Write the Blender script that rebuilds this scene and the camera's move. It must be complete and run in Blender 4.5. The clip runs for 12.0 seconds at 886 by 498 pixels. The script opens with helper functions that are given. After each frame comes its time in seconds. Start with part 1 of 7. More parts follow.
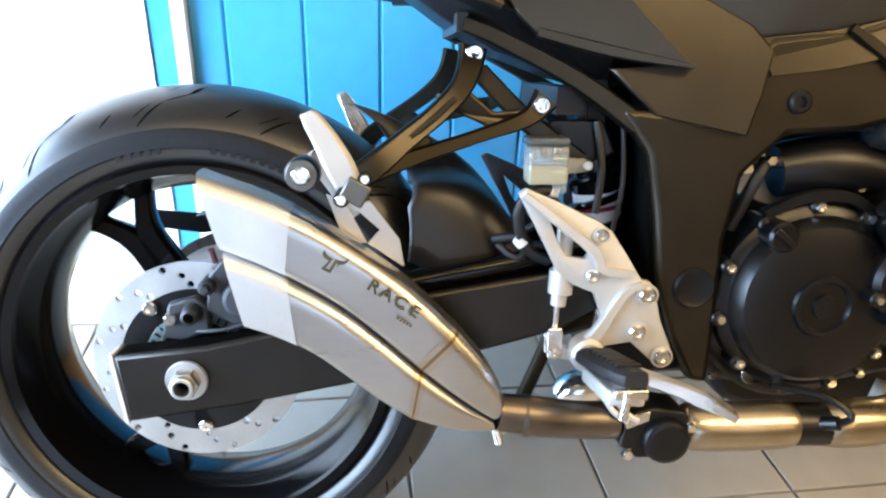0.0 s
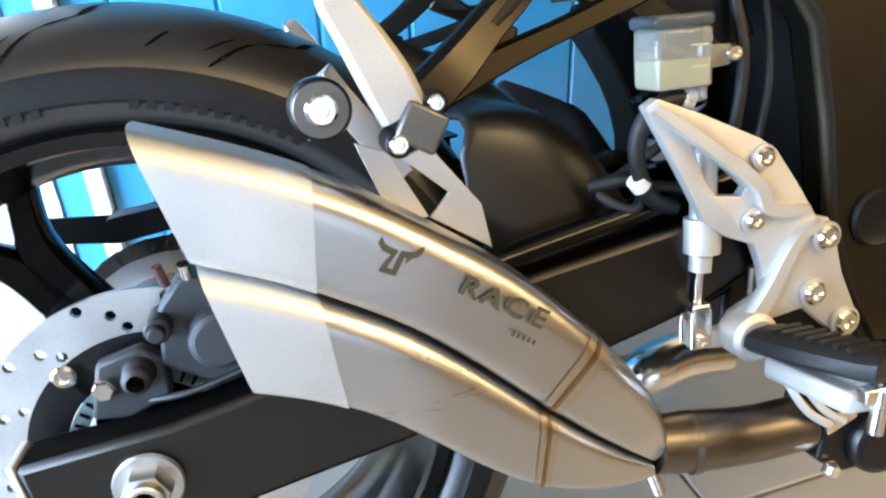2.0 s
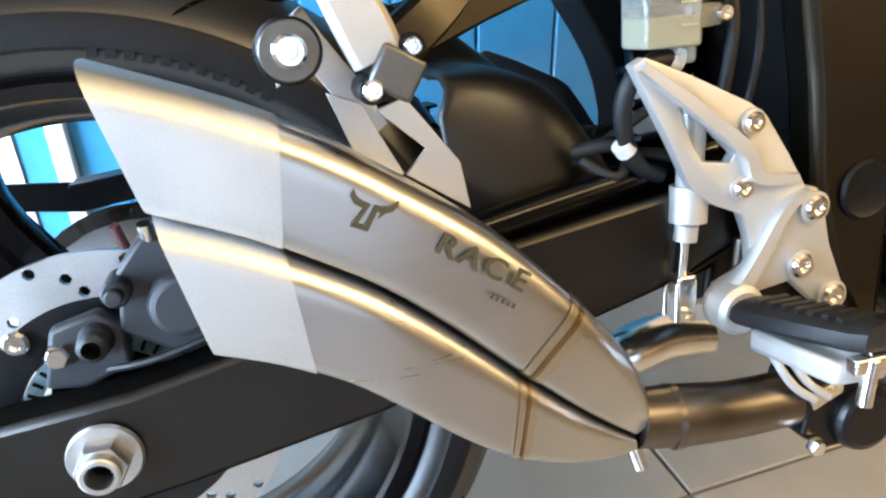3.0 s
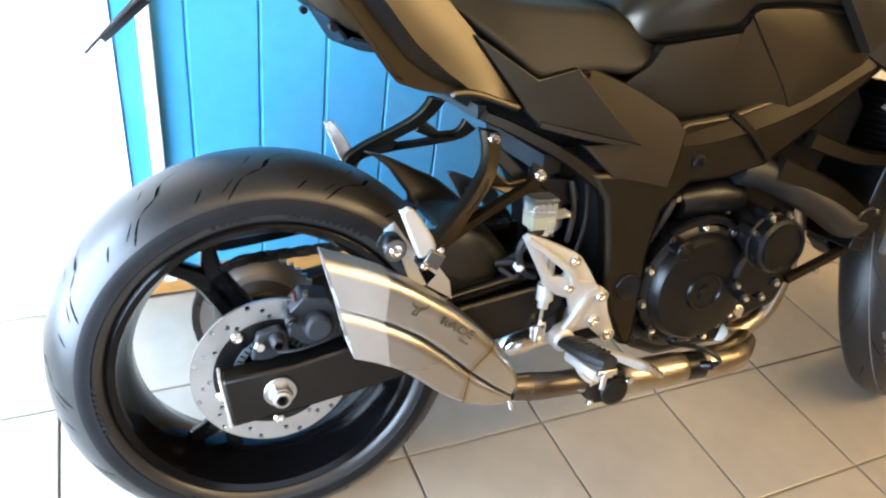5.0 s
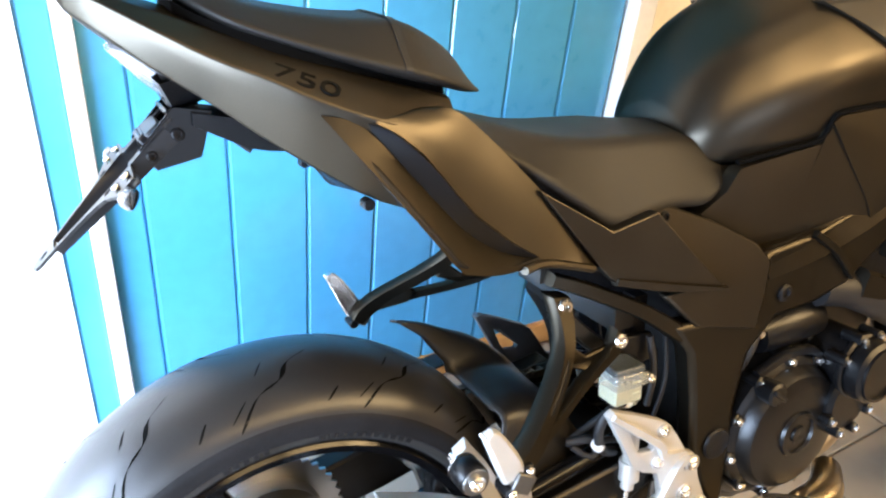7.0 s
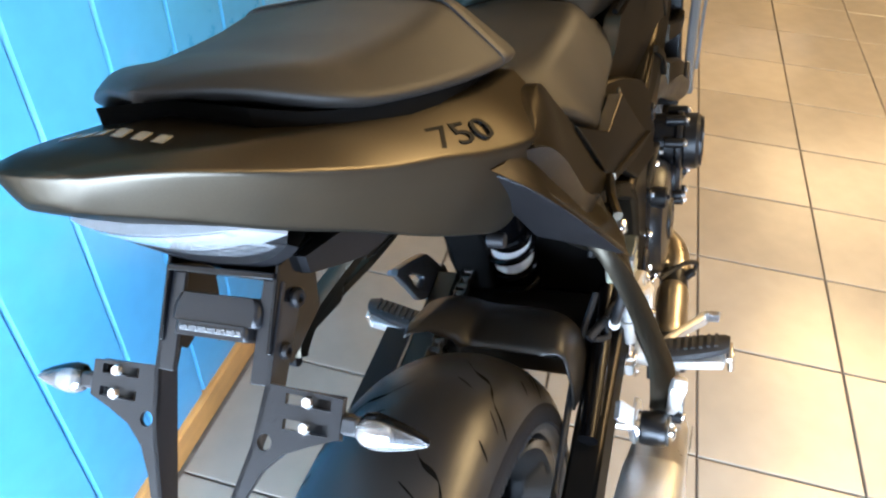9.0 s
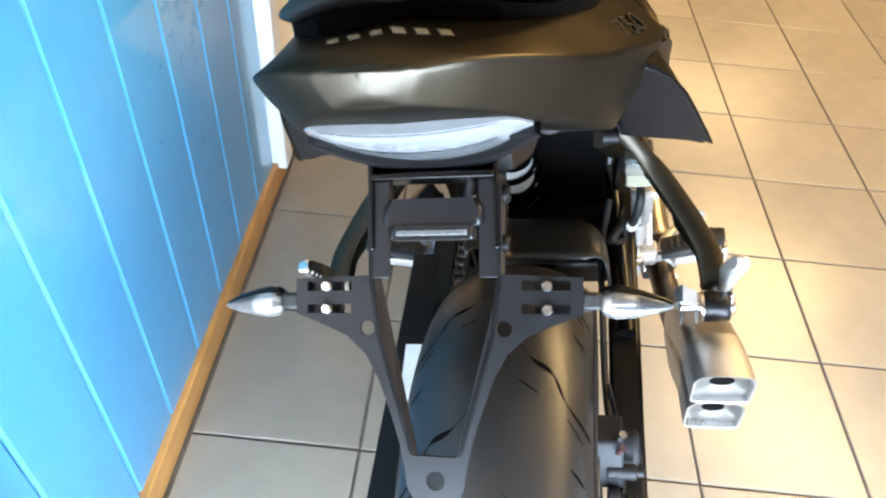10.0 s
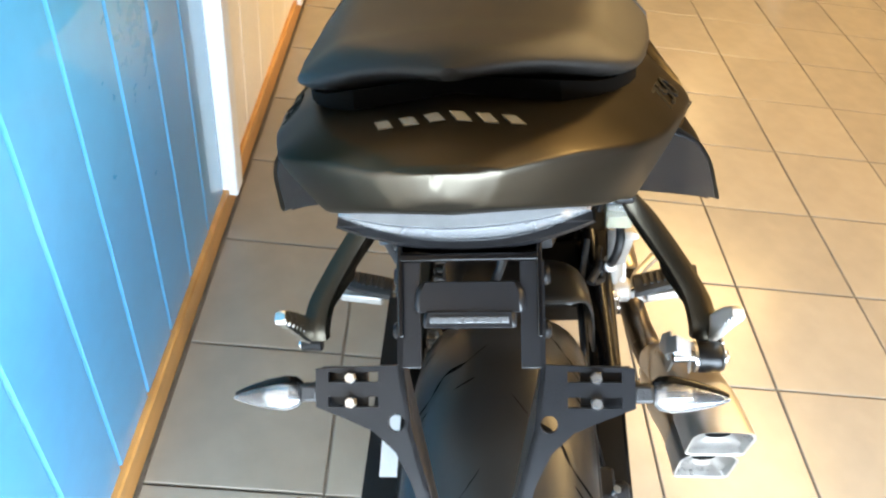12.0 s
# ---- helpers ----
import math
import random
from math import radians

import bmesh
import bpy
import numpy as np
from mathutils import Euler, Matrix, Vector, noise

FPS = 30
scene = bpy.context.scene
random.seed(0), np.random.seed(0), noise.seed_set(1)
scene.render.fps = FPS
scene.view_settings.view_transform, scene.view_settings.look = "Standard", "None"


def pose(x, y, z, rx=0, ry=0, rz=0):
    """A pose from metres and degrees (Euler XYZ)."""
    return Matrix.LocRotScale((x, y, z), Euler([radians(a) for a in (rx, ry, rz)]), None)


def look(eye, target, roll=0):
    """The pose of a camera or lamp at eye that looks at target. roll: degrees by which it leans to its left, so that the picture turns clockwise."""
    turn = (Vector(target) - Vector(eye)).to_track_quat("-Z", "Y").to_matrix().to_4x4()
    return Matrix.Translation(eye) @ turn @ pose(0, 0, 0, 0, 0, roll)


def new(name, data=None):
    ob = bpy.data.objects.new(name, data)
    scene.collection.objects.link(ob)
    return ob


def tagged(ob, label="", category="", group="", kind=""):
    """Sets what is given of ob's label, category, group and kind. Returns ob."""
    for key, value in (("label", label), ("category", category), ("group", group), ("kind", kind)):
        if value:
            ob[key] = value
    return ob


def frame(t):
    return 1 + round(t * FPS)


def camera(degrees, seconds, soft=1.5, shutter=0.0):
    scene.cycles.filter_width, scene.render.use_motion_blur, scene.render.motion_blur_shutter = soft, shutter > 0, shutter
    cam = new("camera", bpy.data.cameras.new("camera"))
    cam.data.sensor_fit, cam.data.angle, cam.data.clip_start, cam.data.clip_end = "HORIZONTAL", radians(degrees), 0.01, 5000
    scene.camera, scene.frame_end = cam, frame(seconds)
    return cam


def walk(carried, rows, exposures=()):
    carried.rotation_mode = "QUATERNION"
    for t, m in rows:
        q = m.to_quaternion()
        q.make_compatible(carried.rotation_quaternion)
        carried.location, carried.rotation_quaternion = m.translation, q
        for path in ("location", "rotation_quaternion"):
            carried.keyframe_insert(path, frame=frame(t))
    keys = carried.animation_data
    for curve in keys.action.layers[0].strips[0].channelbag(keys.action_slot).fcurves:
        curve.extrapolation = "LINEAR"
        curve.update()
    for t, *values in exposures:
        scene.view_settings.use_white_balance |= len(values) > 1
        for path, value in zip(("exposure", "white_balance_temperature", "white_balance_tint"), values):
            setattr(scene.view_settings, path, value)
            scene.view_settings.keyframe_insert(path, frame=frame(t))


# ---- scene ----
cam = camera(63.0, 12.0, soft=2.3, shutter=0.0)
PATH = [
    (0, (0.2230, -0.7368, 0.8391), (0.2962, 0.1529, 0.3884), 1.99),
    (0.5, (0.0933, -0.7104, 0.8208), (0.3057, 0.1576, 0.3720), 3.89),
    (1, (0.0036, -0.7234, 0.8034), (0.1892, 0.1294, 0.3154), 1.55),
    (1.5, (0.0287, -0.6330, 0.7492), (0.2031, 0.2214, 0.2598), -0.82),
    (2, (0.1155, -0.4646, 0.7084), (0.3189, 0.3865, 0.2245), -2.24),
    (2.5, (0.1277, -0.4435, 0.6943), (0.3485, 0.4196, 0.2401), -1.96),
    (3, (0.1196, -0.4548, 0.6806), (0.3482, 0.3846, 0.1875), -0.71),
    (3.2, (0.0690, -0.4655, 0.7016), (0.3581, 0.3589, 0.2151), 0.97),
    (4.8, (-0.1150, -0.7952, 1.1000), (0.2192, -0.0447, 0.5299), 8.02),
    (5, (-0.1115, -0.8111, 1.1249), (0.2245, -0.0591, 0.5579), 8.89),
    (5.5, (-0.0869, -0.8279, 1.1361), (0.3369, -0.0993, 0.5980), 12.81),
    (6, (-0.0964, -0.8104, 1.1423), (0.3495, -0.0830, 0.6207), 12.55),
    (6.5, (-0.1304, -0.6865, 1.1237), (0.3302, 0.0404, 0.6144), 14.16),
    (7, (-0.1520, -0.5040, 1.1449), (0.2738, 0.2451, 0.6374), 5.87),
    (7.2, (-0.1542, -0.4233, 1.1606), (0.2707, 0.3125, 0.6333), 0.17),
    (8.8, (-0.3079, -0.0847, 1.1807), (0.4220, 0.2272, 0.5725), -0.35),
    (9, (-0.3226, -0.0116, 1.1705), (0.3989, 0.2143, 0.5159), 2.66),
    (9.5, (-0.3482, 0.1000, 1.1520), (0.3415, 0.2495, 0.4435), 4.62),
    (10, (-0.4039, 0.1597, 1.1522), (0.3078, 0.2197, 0.4522), 5.01),
    (10.5, (-0.4628, 0.2091, 1.1290), (0.3215, 0.1774, 0.5095), 11.30),
    (11, (-0.4722, 0.2311, 1.0820), (0.3807, 0.1943, 0.5612), 12.81),
    (11.5, (-0.4505, 0.2280, 1.0835), (0.4212, 0.1871, 0.5950), 13.82),
    (12, (-0.3571, 0.2224, 1.1521), (0.3754, 0.1953, 0.4718), 9.52),
]
# the clip's camera adapts: stops and white balance along the way
ADAPT = [(0, -0.19, 5650, 13), (1, -0.2, 5650, 13), (2, -0.24, 5650, 12), (2.5, -0.28, 5700, 12), (3.2, -0.28, 5750, 13), (4.8, -0.22, 5850, 14), (5.5, -0.22, 5950, 15), (6.5, -0.1, 5950, 17), (7.2, 0.06, 5950, 17), (8.8, 0.04, 5900, 15), (9.5, 0.04, 5650, 16), (10, -0.12, 6300, 14), (10.5, -0.17, 6600, 11), (11, -0.19, 6800, 11), (12, -0.04, 6650, 13)]
walk(cam, [(t, look(eye, target, roll)) for t, eye, target, roll in PATH], ADAPT)

# ---- light ----
world = bpy.data.worlds.new("sky")
scene.world = world
world.use_nodes = True
wn = world.node_tree.nodes
sky = wn.new("ShaderNodeTexSky")
sky.sky_type, sky.sun_disc = "NISHITA", False
sky.sun_elevation, sky.sun_rotation = radians(40), radians(200)
wn["Background"].inputs[1].default_value = 0.1
world.node_tree.links.new(sky.outputs[0], wn["Background"].inputs[0])


def area(name, eye, target, size, watts, color):
    data = bpy.data.lights.new(name, "AREA")
    data.shape, data.size, data.size_y, data.energy, data.color = "RECTANGLE", size[0], size[1], watts, color
    ob = new(name, data)
    ob.matrix_world = look(eye, target)
    return ob


# daylight through the shop window opening in wall_west
area("daylight_panel", (-1.06, -0.34, 0.56), (0.2, -0.30, 0.05), (1.7, 1.0), 172, (0.68, 0.85, 1.0))
# added cool fill before the solid south wall, for neutral reflections on upright panels
area("daylight_panel", (0.4, -5.5, 1.45), (0.4, 0.6, 0.9), (2.4, 2.1), 42, (0.76, 0.88, 1.0))
# the last two are added to brighten the unseen east and south walls
for lx, ly, watts in ((1.2, -0.4, 9), (3.1, -1.7, 36), (6.5, -1.8, 85), (4.2, -5.0, 60)):
    area("ceiling_lamp", (lx, ly, 2.72), (lx, ly, 0), (2.2, 1.2), watts, (1.0, 0.70, 0.33))
# added warm fill lamps, tilted at the motorcycle for its gold sheen
for lx, watts in ((-0.3, 18), (1.0, 35), (2.3, 50), (3.6, 46)):
    area("warm_fill", (lx, -1.75, 2.66), (0.3 * lx + 0.35, -0.2, 0.5), (1.2, 0.5), watts, (1.0, 0.68, 0.28))
LEAN = -12.61

from mathutils.bvhtree import BVHTree

from mathutils.geometry import tessellate_polygon

# ---- materials ----
def mat(name, color, rough=0.5, metal=0.0, vary=0.12, fine=400.0, coarse=12.0, bump=0.02, coat=0.0, stretch=None, tint=None, glass=0.0, rvary=0.12, spec=0.5):
    """A surface with grain at two scales, in the object's own metres."""
    m = bpy.data.materials.new(name)
    m.use_nodes = True
    nt = m.node_tree
    b = nt.nodes["Principled BSDF"]
    tc = nt.nodes.new("ShaderNodeTexCoord")
    mp = nt.nodes.new("ShaderNodeMapping")
    nt.links.new(tc.outputs["Object"], mp.inputs[0])
    if stretch:
        mp.inputs["Rotation"].default_value = [radians(a) for a in stretch[1]]
        mp.inputs["Scale"].default_value = stretch[0]
    n1, n2 = nt.nodes.new("ShaderNodeTexNoise"), nt.nodes.new("ShaderNodeTexNoise")
    n1.inputs["Scale"].default_value, n2.inputs["Scale"].default_value = fine, coarse
    n1.inputs["Detail"].default_value, n2.inputs["Detail"].default_value = 3, 5
    nt.links.new(mp.outputs[0], n1.inputs[0])
    nt.links.new(tc.outputs["Object"], n2.inputs[0])
    mixn = nt.nodes.new("ShaderNodeMath")
    mixn.operation = "MULTIPLY_ADD"
    mixn.inputs[1].default_value = 0.45
    nt.links.new(n1.outputs[0], mixn.inputs[0])
    half = nt.nodes.new("ShaderNodeMath")
    half.operation = "MULTIPLY"
    half.inputs[1].default_value = 0.55
    nt.links.new(n2.outputs[0], half.inputs[0])
    nt.links.new(half.outputs[0], mixn.inputs[2])
    ramp = nt.nodes.new("ShaderNodeValToRGB")
    other = tint or tuple(min(1, c * (1 + vary)) for c in color)
    low = tuple(c * (1 - vary) for c in color)
    ramp.color_ramp.elements[0].position, ramp.color_ramp.elements[1].position = 0.36, 0.64
    ramp.color_ramp.elements[0].color, ramp.color_ramp.elements[1].color = (*low, 1), (*other, 1)
    nt.links.new(mixn.outputs[0], ramp.inputs[0])
    nt.links.new(ramp.outputs[0], b.inputs["Base Color"])
    rr = nt.nodes.new("ShaderNodeMapRange")
    rr.inputs["From Min"].default_value, rr.inputs["From Max"].default_value = 0.3, 0.7
    rr.inputs["To Min"].default_value, rr.inputs["To Max"].default_value = max(0.02, rough * (1 - rvary)), min(1, rough * (1 + rvary))
    nt.links.new(mixn.outputs[0], rr.inputs[0])
    nt.links.new(rr.outputs[0], b.inputs["Roughness"])
    b.inputs["Metallic"].default_value = metal
    b.inputs["Specular IOR Level"].default_value = spec
    b.inputs["Coat Weight"].default_value = coat
    b.inputs["Coat Roughness"].default_value = 0.08
    if glass:
        b.inputs["Transmission Weight"].default_value = glass
    if bump:
        bp = nt.nodes.new("ShaderNodeBump")
        bp.inputs["Strength"].default_value, bp.inputs["Distance"].default_value = bump * 5, 0.001
        nt.links.new(n1.outputs[0], bp.inputs["Height"])
        nt.links.new(bp.outputs[0], b.inputs["Normal"])
    return m


M_rubber = mat("tyre_rubber", (0.0155, 0.0148, 0.0142), 0.31, vary=0.16, fine=900, coarse=9, bump=0.03)
M_newrubber = mat("new_tyre_rubber", (0.012, 0.012, 0.013), 0.38, vary=0.2, fine=900, coarse=9, bump=0.03)
# black without gloss: the shade inside tread cuts, put into the colour
M_groove = mat("groove_shade_black", (0.002, 0.002, 0.002), 0.9, spec=0.05)
M_sidewall = mat("sidewall_rubber", (0.008, 0.008, 0.009), 0.55, vary=0.3, fine=260, coarse=20, bump=0.05, spec=0.15)
M_gloss = mat("gloss_black_paint", (0.002, 0.002, 0.0024), 0.14, vary=0.15, fine=900, coarse=8, bump=0.001, spec=0.25)
M_matte = mat("matte_black_paint", (0.067, 0.059, 0.046), 0.32, 0.92, vary=0.12, fine=1400, coarse=7, bump=0.004)
M_arm = mat("swingarm_black_paint", (0.044, 0.041, 0.038), 0.36, 1.0, vary=0.15, fine=1200, coarse=10, bump=0.012)
M_frame = mat("frame_black_paint", (0.048, 0.042, 0.032), 0.34, 0.92, vary=0.15, fine=1200, coarse=10, bump=0.012)
M_plastic = mat("textured_black_plastic", (0.005, 0.005, 0.0058), 0.40, vary=0.2, fine=1800, coarse=14, bump=0.05, spec=0.22)
M_plate = mat("satin_black_steel", (0.008, 0.0085, 0.010), 0.30, vary=0.15, fine=1500, coarse=20, bump=0.008, spec=0.36)
M_hug = mat("moulded_hugger_plastic", (0.010, 0.0085, 0.0065), 0.38, vary=0.2, fine=1500, coarse=12, bump=0.02, spec=0.55)
M_seat = mat("seat_vinyl", (0.010, 0.0092, 0.0082), 0.52, vary=0.18, fine=1500, coarse=10, bump=0.05, spec=0.36)
M_engine = mat("engine_black_paint", (0.0035, 0.0035, 0.004), 0.30, vary=0.25, fine=1000, coarse=16, bump=0.03, spec=0.35)
M_steel = mat("brushed_steel", (0.48, 0.47, 0.455), 0.30, 1.0, vary=0.035, fine=300, coarse=9, bump=0, stretch=((0.03, 1, 1), (0, 36, 0)), rvary=0.15)
M_satin = mat("satin_steel", (0.62, 0.62, 0.61), 0.46, 1.0, vary=0.07, fine=800, coarse=18, bump=0.01)
M_weld = mat("heat_tinted_weld", (0.34, 0.225, 0.09), 0.32, 1.0, vary=0.25, fine=350, coarse=60, bump=0, tint=(0.30, 0.22, 0.14))
M_halo = mat("heat_tinted_steel", (0.48, 0.43, 0.35), 0.31, 1.0, vary=0.06, fine=300, coarse=30, bump=0)
M_header = mat("heat_tinted_pipe", (0.40, 0.34, 0.24), 0.30, 1.0, vary=0.12, fine=14, coarse=9, bump=0, tint=(0.46, 0.42, 0.36))
M_darkpipe = mat("scorched_pipe", (0.14, 0.12, 0.10), 0.36, 1.0, vary=0.2, fine=24, coarse=12, bump=0)
M_alu = mat("cast_aluminium", (0.56, 0.55, 0.525), 0.46, 0.6, vary=0.06, fine=1300, coarse=30, bump=0.06)
M_castgrey = mat("dark_cast_grey", (0.10, 0.105, 0.115), 0.32, 0.6, vary=0.1, fine=1300, coarse=30, bump=0.04)
M_chrome = mat("zinc_plated_steel", (0.80, 0.79, 0.77), 0.20, 1.0, vary=0.1, fine=900, coarse=50, bump=0.02)
M_disc = mat("brake_disc_steel", (0.50, 0.495, 0.485), 0.40, 1.0, vary=0.1, fine=700, coarse=25, bump=0.01)
M_grey = mat("caliper_grey", (0.015, 0.0165, 0.02), 0.5, vary=0.2, fine=1200, coarse=40, bump=0.06)
M_shroud = mat("silver_grey_plastic", (0.105, 0.102, 0.096), 0.42, vary=0.08, fine=1500, coarse=9, bump=0.02)
M_gold = mat("gold_anodised", (0.66, 0.47, 0.17), 0.38, 1.0, vary=0.1, fine=600, coarse=12, bump=0.005)
M_lens = mat("clear_lamp_lens", (0.215, 0.226, 0.238), 0.16, vary=0.06, fine=200, coarse=60, bump=0.05, coat=0.6)
M_rib = mat("lamp_reflector", (0.10, 0.105, 0.11), 0.20, 0.1, vary=0.1, fine=300, coarse=60)
M_clear = mat("clear_plastic", (0.88, 0.89, 0.90), 0.05, vary=0.02, bump=0, glass=0.95)
M_reservoir = mat("translucent_reservoir", (0.80, 0.82, 0.74), 0.22, vary=0.06, fine=300, coarse=30, glass=0.8)
M_smoke = mat("smoky_plastic", (0.10, 0.12, 0.13), 0.25, vary=0.06, glass=0.5)
M_fluid = mat("brake_fluid", (0.46, 0.43, 0.24), 0.3)
M_dullblack = mat("decal_and_bay_black", (0.003, 0.003, 0.003), 0.7, spec=0.15)
M_etch = mat("laser_etching", (0.060, 0.050, 0.022), 0.5, 0.3)
M_white = mat("white_sticker", (0.75, 0.75, 0.74), 0.4, vary=0.06)
M_red = mat("red_decal", (0.20, 0.012, 0.012), 0.4)
M_rust = mat("dull_rubber_cap", (0.06, 0.02, 0.018), 0.6)
M_silverdecal = mat("silver_decal", (0.17, 0.165, 0.15), 0.4, vary=0.05)
M_stamp = mat("tyre_stamp_ink", (0.16, 0.155, 0.15), 0.6)
M_chain = mat("oiled_chain", (0.10, 0.09, 0.08), 0.38, 0.9, vary=0.3, fine=500, coarse=60)
M_rubpad = mat("rubber_pad", (0.008, 0.008, 0.009), 0.5, vary=0.2, fine=900, coarse=30, bump=0.08)
M_washer = mat("dull_washer", (0.15, 0.147, 0.14), 0.45, 1.0, vary=0.1)
# near-black for holes, slots and gaps, whose shade is put into the colour
M_dark = mat("gap_shade_black", (0.002, 0.002, 0.002), 0.9, spec=0.05)
M_teal = mat("sensor_ring", (0.16, 0.22, 0.24), 0.4, 0.6, vary=0.2)
M_orange = mat("indicator_reflector", (0.31, 0.31, 0.31), 0.16, 0.9, vary=0.5, fine=260, coarse=160, bump=0.12, coat=0.8)

M_blue = mat("blue_gloss_boards", (0.074, 0.322, 0.565), 0.30, vary=0.06, fine=30, coarse=2.5, bump=0.0006, spec=0.2, coat=1.0)
for key, val in (("Coat Roughness", 0.03), ("Coat IOR", 1.45)):
    M_blue.node_tree.nodes["Principled BSDF"].inputs[key].default_value = val
M_trim = mat("white_painted_wood", (0.86, 0.855, 0.83), 0.4, vary=0.04, fine=120, coarse=6, bump=0.02)
M_wallwhite = mat("white_wall_paint", (0.82, 0.81, 0.78), 0.6, vary=0.03, fine=90, coarse=3, bump=0.02)
M_cream = mat("cream_boards", (0.84, 0.79, 0.70), 0.38, vary=0.05, fine=80, coarse=3, bump=0.02)
M_base = mat("varnished_pine", (0.52, 0.25, 0.07), 0.32, vary=0.22, fine=60, coarse=14, bump=0.03, stretch=((0.05, 1, 1), (0, 0, 0)))
M_paleskirt = mat("pale_skirting", (0.66, 0.56, 0.40), 0.4, vary=0.08, fine=60, coarse=8)
M_grout = mat("grout", (0.16, 0.13, 0.10), 0.9, vary=0.3, fine=300, coarse=20, bump=0.08)
# unseen ceiling and walls: tones set by what the black paint should reflect
M_ceiling = mat("ceiling_paint", (0.52, 0.44, 0.32), 0.7, vary=0.03)
M_warmwall = mat("east_reflection_beige", (0.74, 0.61, 0.40), 0.7, vary=0.06, fine=60, coarse=2)
M_southwall = mat("south_reflection_beige", (0.42, 0.345, 0.23), 0.7, vary=0.06, fine=60, coarse=2)
M_back = mat("west_reflection_grey", (0.17, 0.17, 0.18), 0.7, vary=0.08, fine=60, coarse=2)


def tile_material():
    m = mat("glazed_floor_tile", (0.290, 0.254, 0.205), 0.22, vary=0.06, fine=16, coarse=4, bump=0, rvary=0.12)
    nt = m.node_tree
    b = nt.nodes["Principled BSDF"]
    src = b.inputs["Base Color"].links[0].from_socket
    info = nt.nodes.new("ShaderNodeObjectInfo")
    hsv = nt.nodes.new("ShaderNodeHueSaturation")
    rng = nt.nodes.new("ShaderNodeMapRange")
    rng.inputs["To Min"].default_value, rng.inputs["To Max"].default_value = 0.92, 1.07
    nt.links.new(info.outputs["Random"], rng.inputs[0])
    nt.links.new(rng.outputs[0], hsv.inputs["Value"])
    nt.links.new(src, hsv.inputs["Color"])
    nt.links.new(hsv.outputs[0], b.inputs["Base Color"])
    return m


M_tile = tile_material()
for dull in (M_matte, M_frame, M_arm):
    # a fine rough lacquer keeps its edges dark
    dull.node_tree.nodes["Principled BSDF"].inputs["Specular Tint"].default_value = (0.3, 0.3, 0.3, 1)


# ---- shape helpers ----
def finish(bm, name, material, angle=38):
    bmesh.ops.recalc_face_normals(bm, faces=bm.faces)
    me = bpy.data.meshes.new(name)
    bm.to_mesh(me)
    bm.free()
    me.materials.append(material)
    me.polygons.foreach_set("use_smooth", [True] * len(me.polygons))
    me.set_sharp_from_angle(angle=radians(angle))
    return me


def part(name, bm, material, parent=None, label="", bevel=0.0, angle=38, m=None):
    ob = new(name, finish(bm, name, material, angle))
    if parent is not None:
        ob.parent = parent
    if m is not None:
        ob.matrix_basis = m
    if bevel:
        mod = ob.modifiers.new("edge", "BEVEL")
        mod.width, mod.segments, mod.limit_method, mod.angle_limit = bevel, 2, "ANGLE", radians(35)
        mod.harden_normals = False
    if label:
        ob["label"] = label
    return ob


def cut_through(ob, bm):
    """Cuts a body out of a part for good, before its edges are rounded."""
    tool = part("cutter", bm, M_dark)
    mod = ob.modifiers.new("cut", "BOOLEAN")
    mod.operation, mod.object, mod.solver = "DIFFERENCE", tool, "EXACT"
    ob.modifiers.move(len(ob.modifiers) - 1, 0)
    dg = bpy.context.evaluated_depsgraph_get()
    held, ob.parent = ob.parent, None
    dg.update()
    me = bpy.data.meshes.new_from_object(ob.evaluated_get(dg))
    ob.parent = held
    ob.modifiers.clear()
    ob.data = me
    me.set_sharp_from_angle(angle=radians(38))
    bpy.data.objects.remove(tool)


def flip(bm):
    for v in bm.verts:
        v.co.y = -v.co.y
    return bm


def merge(*bms):
    out = bmesh.new()
    for b in bms:
        me = bpy.data.meshes.new("tmp")
        b.to_mesh(me)
        out.from_mesh(me)
        b.free()
        bpy.data.meshes.remove(me)
    return out


def moved(bm, m):
    bmesh.ops.transform(bm, matrix=m, verts=bm.verts)
    return bm


def block(c, s, m=None):
    bm = bmesh.new()
    bmesh.ops.create_cube(bm, size=1)
    for v in bm.verts:
        v.co = Vector((v.co.x * s[0], v.co.y * s[1], v.co.z * s[2]))
        if m is not None:
            v.co = m.to_3x3() @ v.co
        v.co += Vector(c)
    return bm


def slab(outline, depth):
    """A plate: an outline of places, thickened by the vector depth."""
    bm = bmesh.new()
    a = [bm.verts.new(p) for p in outline]
    b = [bm.verts.new(Vector(p) + Vector(depth)) for p in outline]
    n = len(a)
    for tri in tessellate_polygon([[Vector(p) for p in outline]]):
        bm.faces.new([a[i] for i in tri])
        bm.faces.new([b[i] for i in tri[::-1]])
    for k in range(n):
        bm.faces.new((a[k], a[(k + 1) % n], b[(k + 1) % n], b[k]))
    return bm


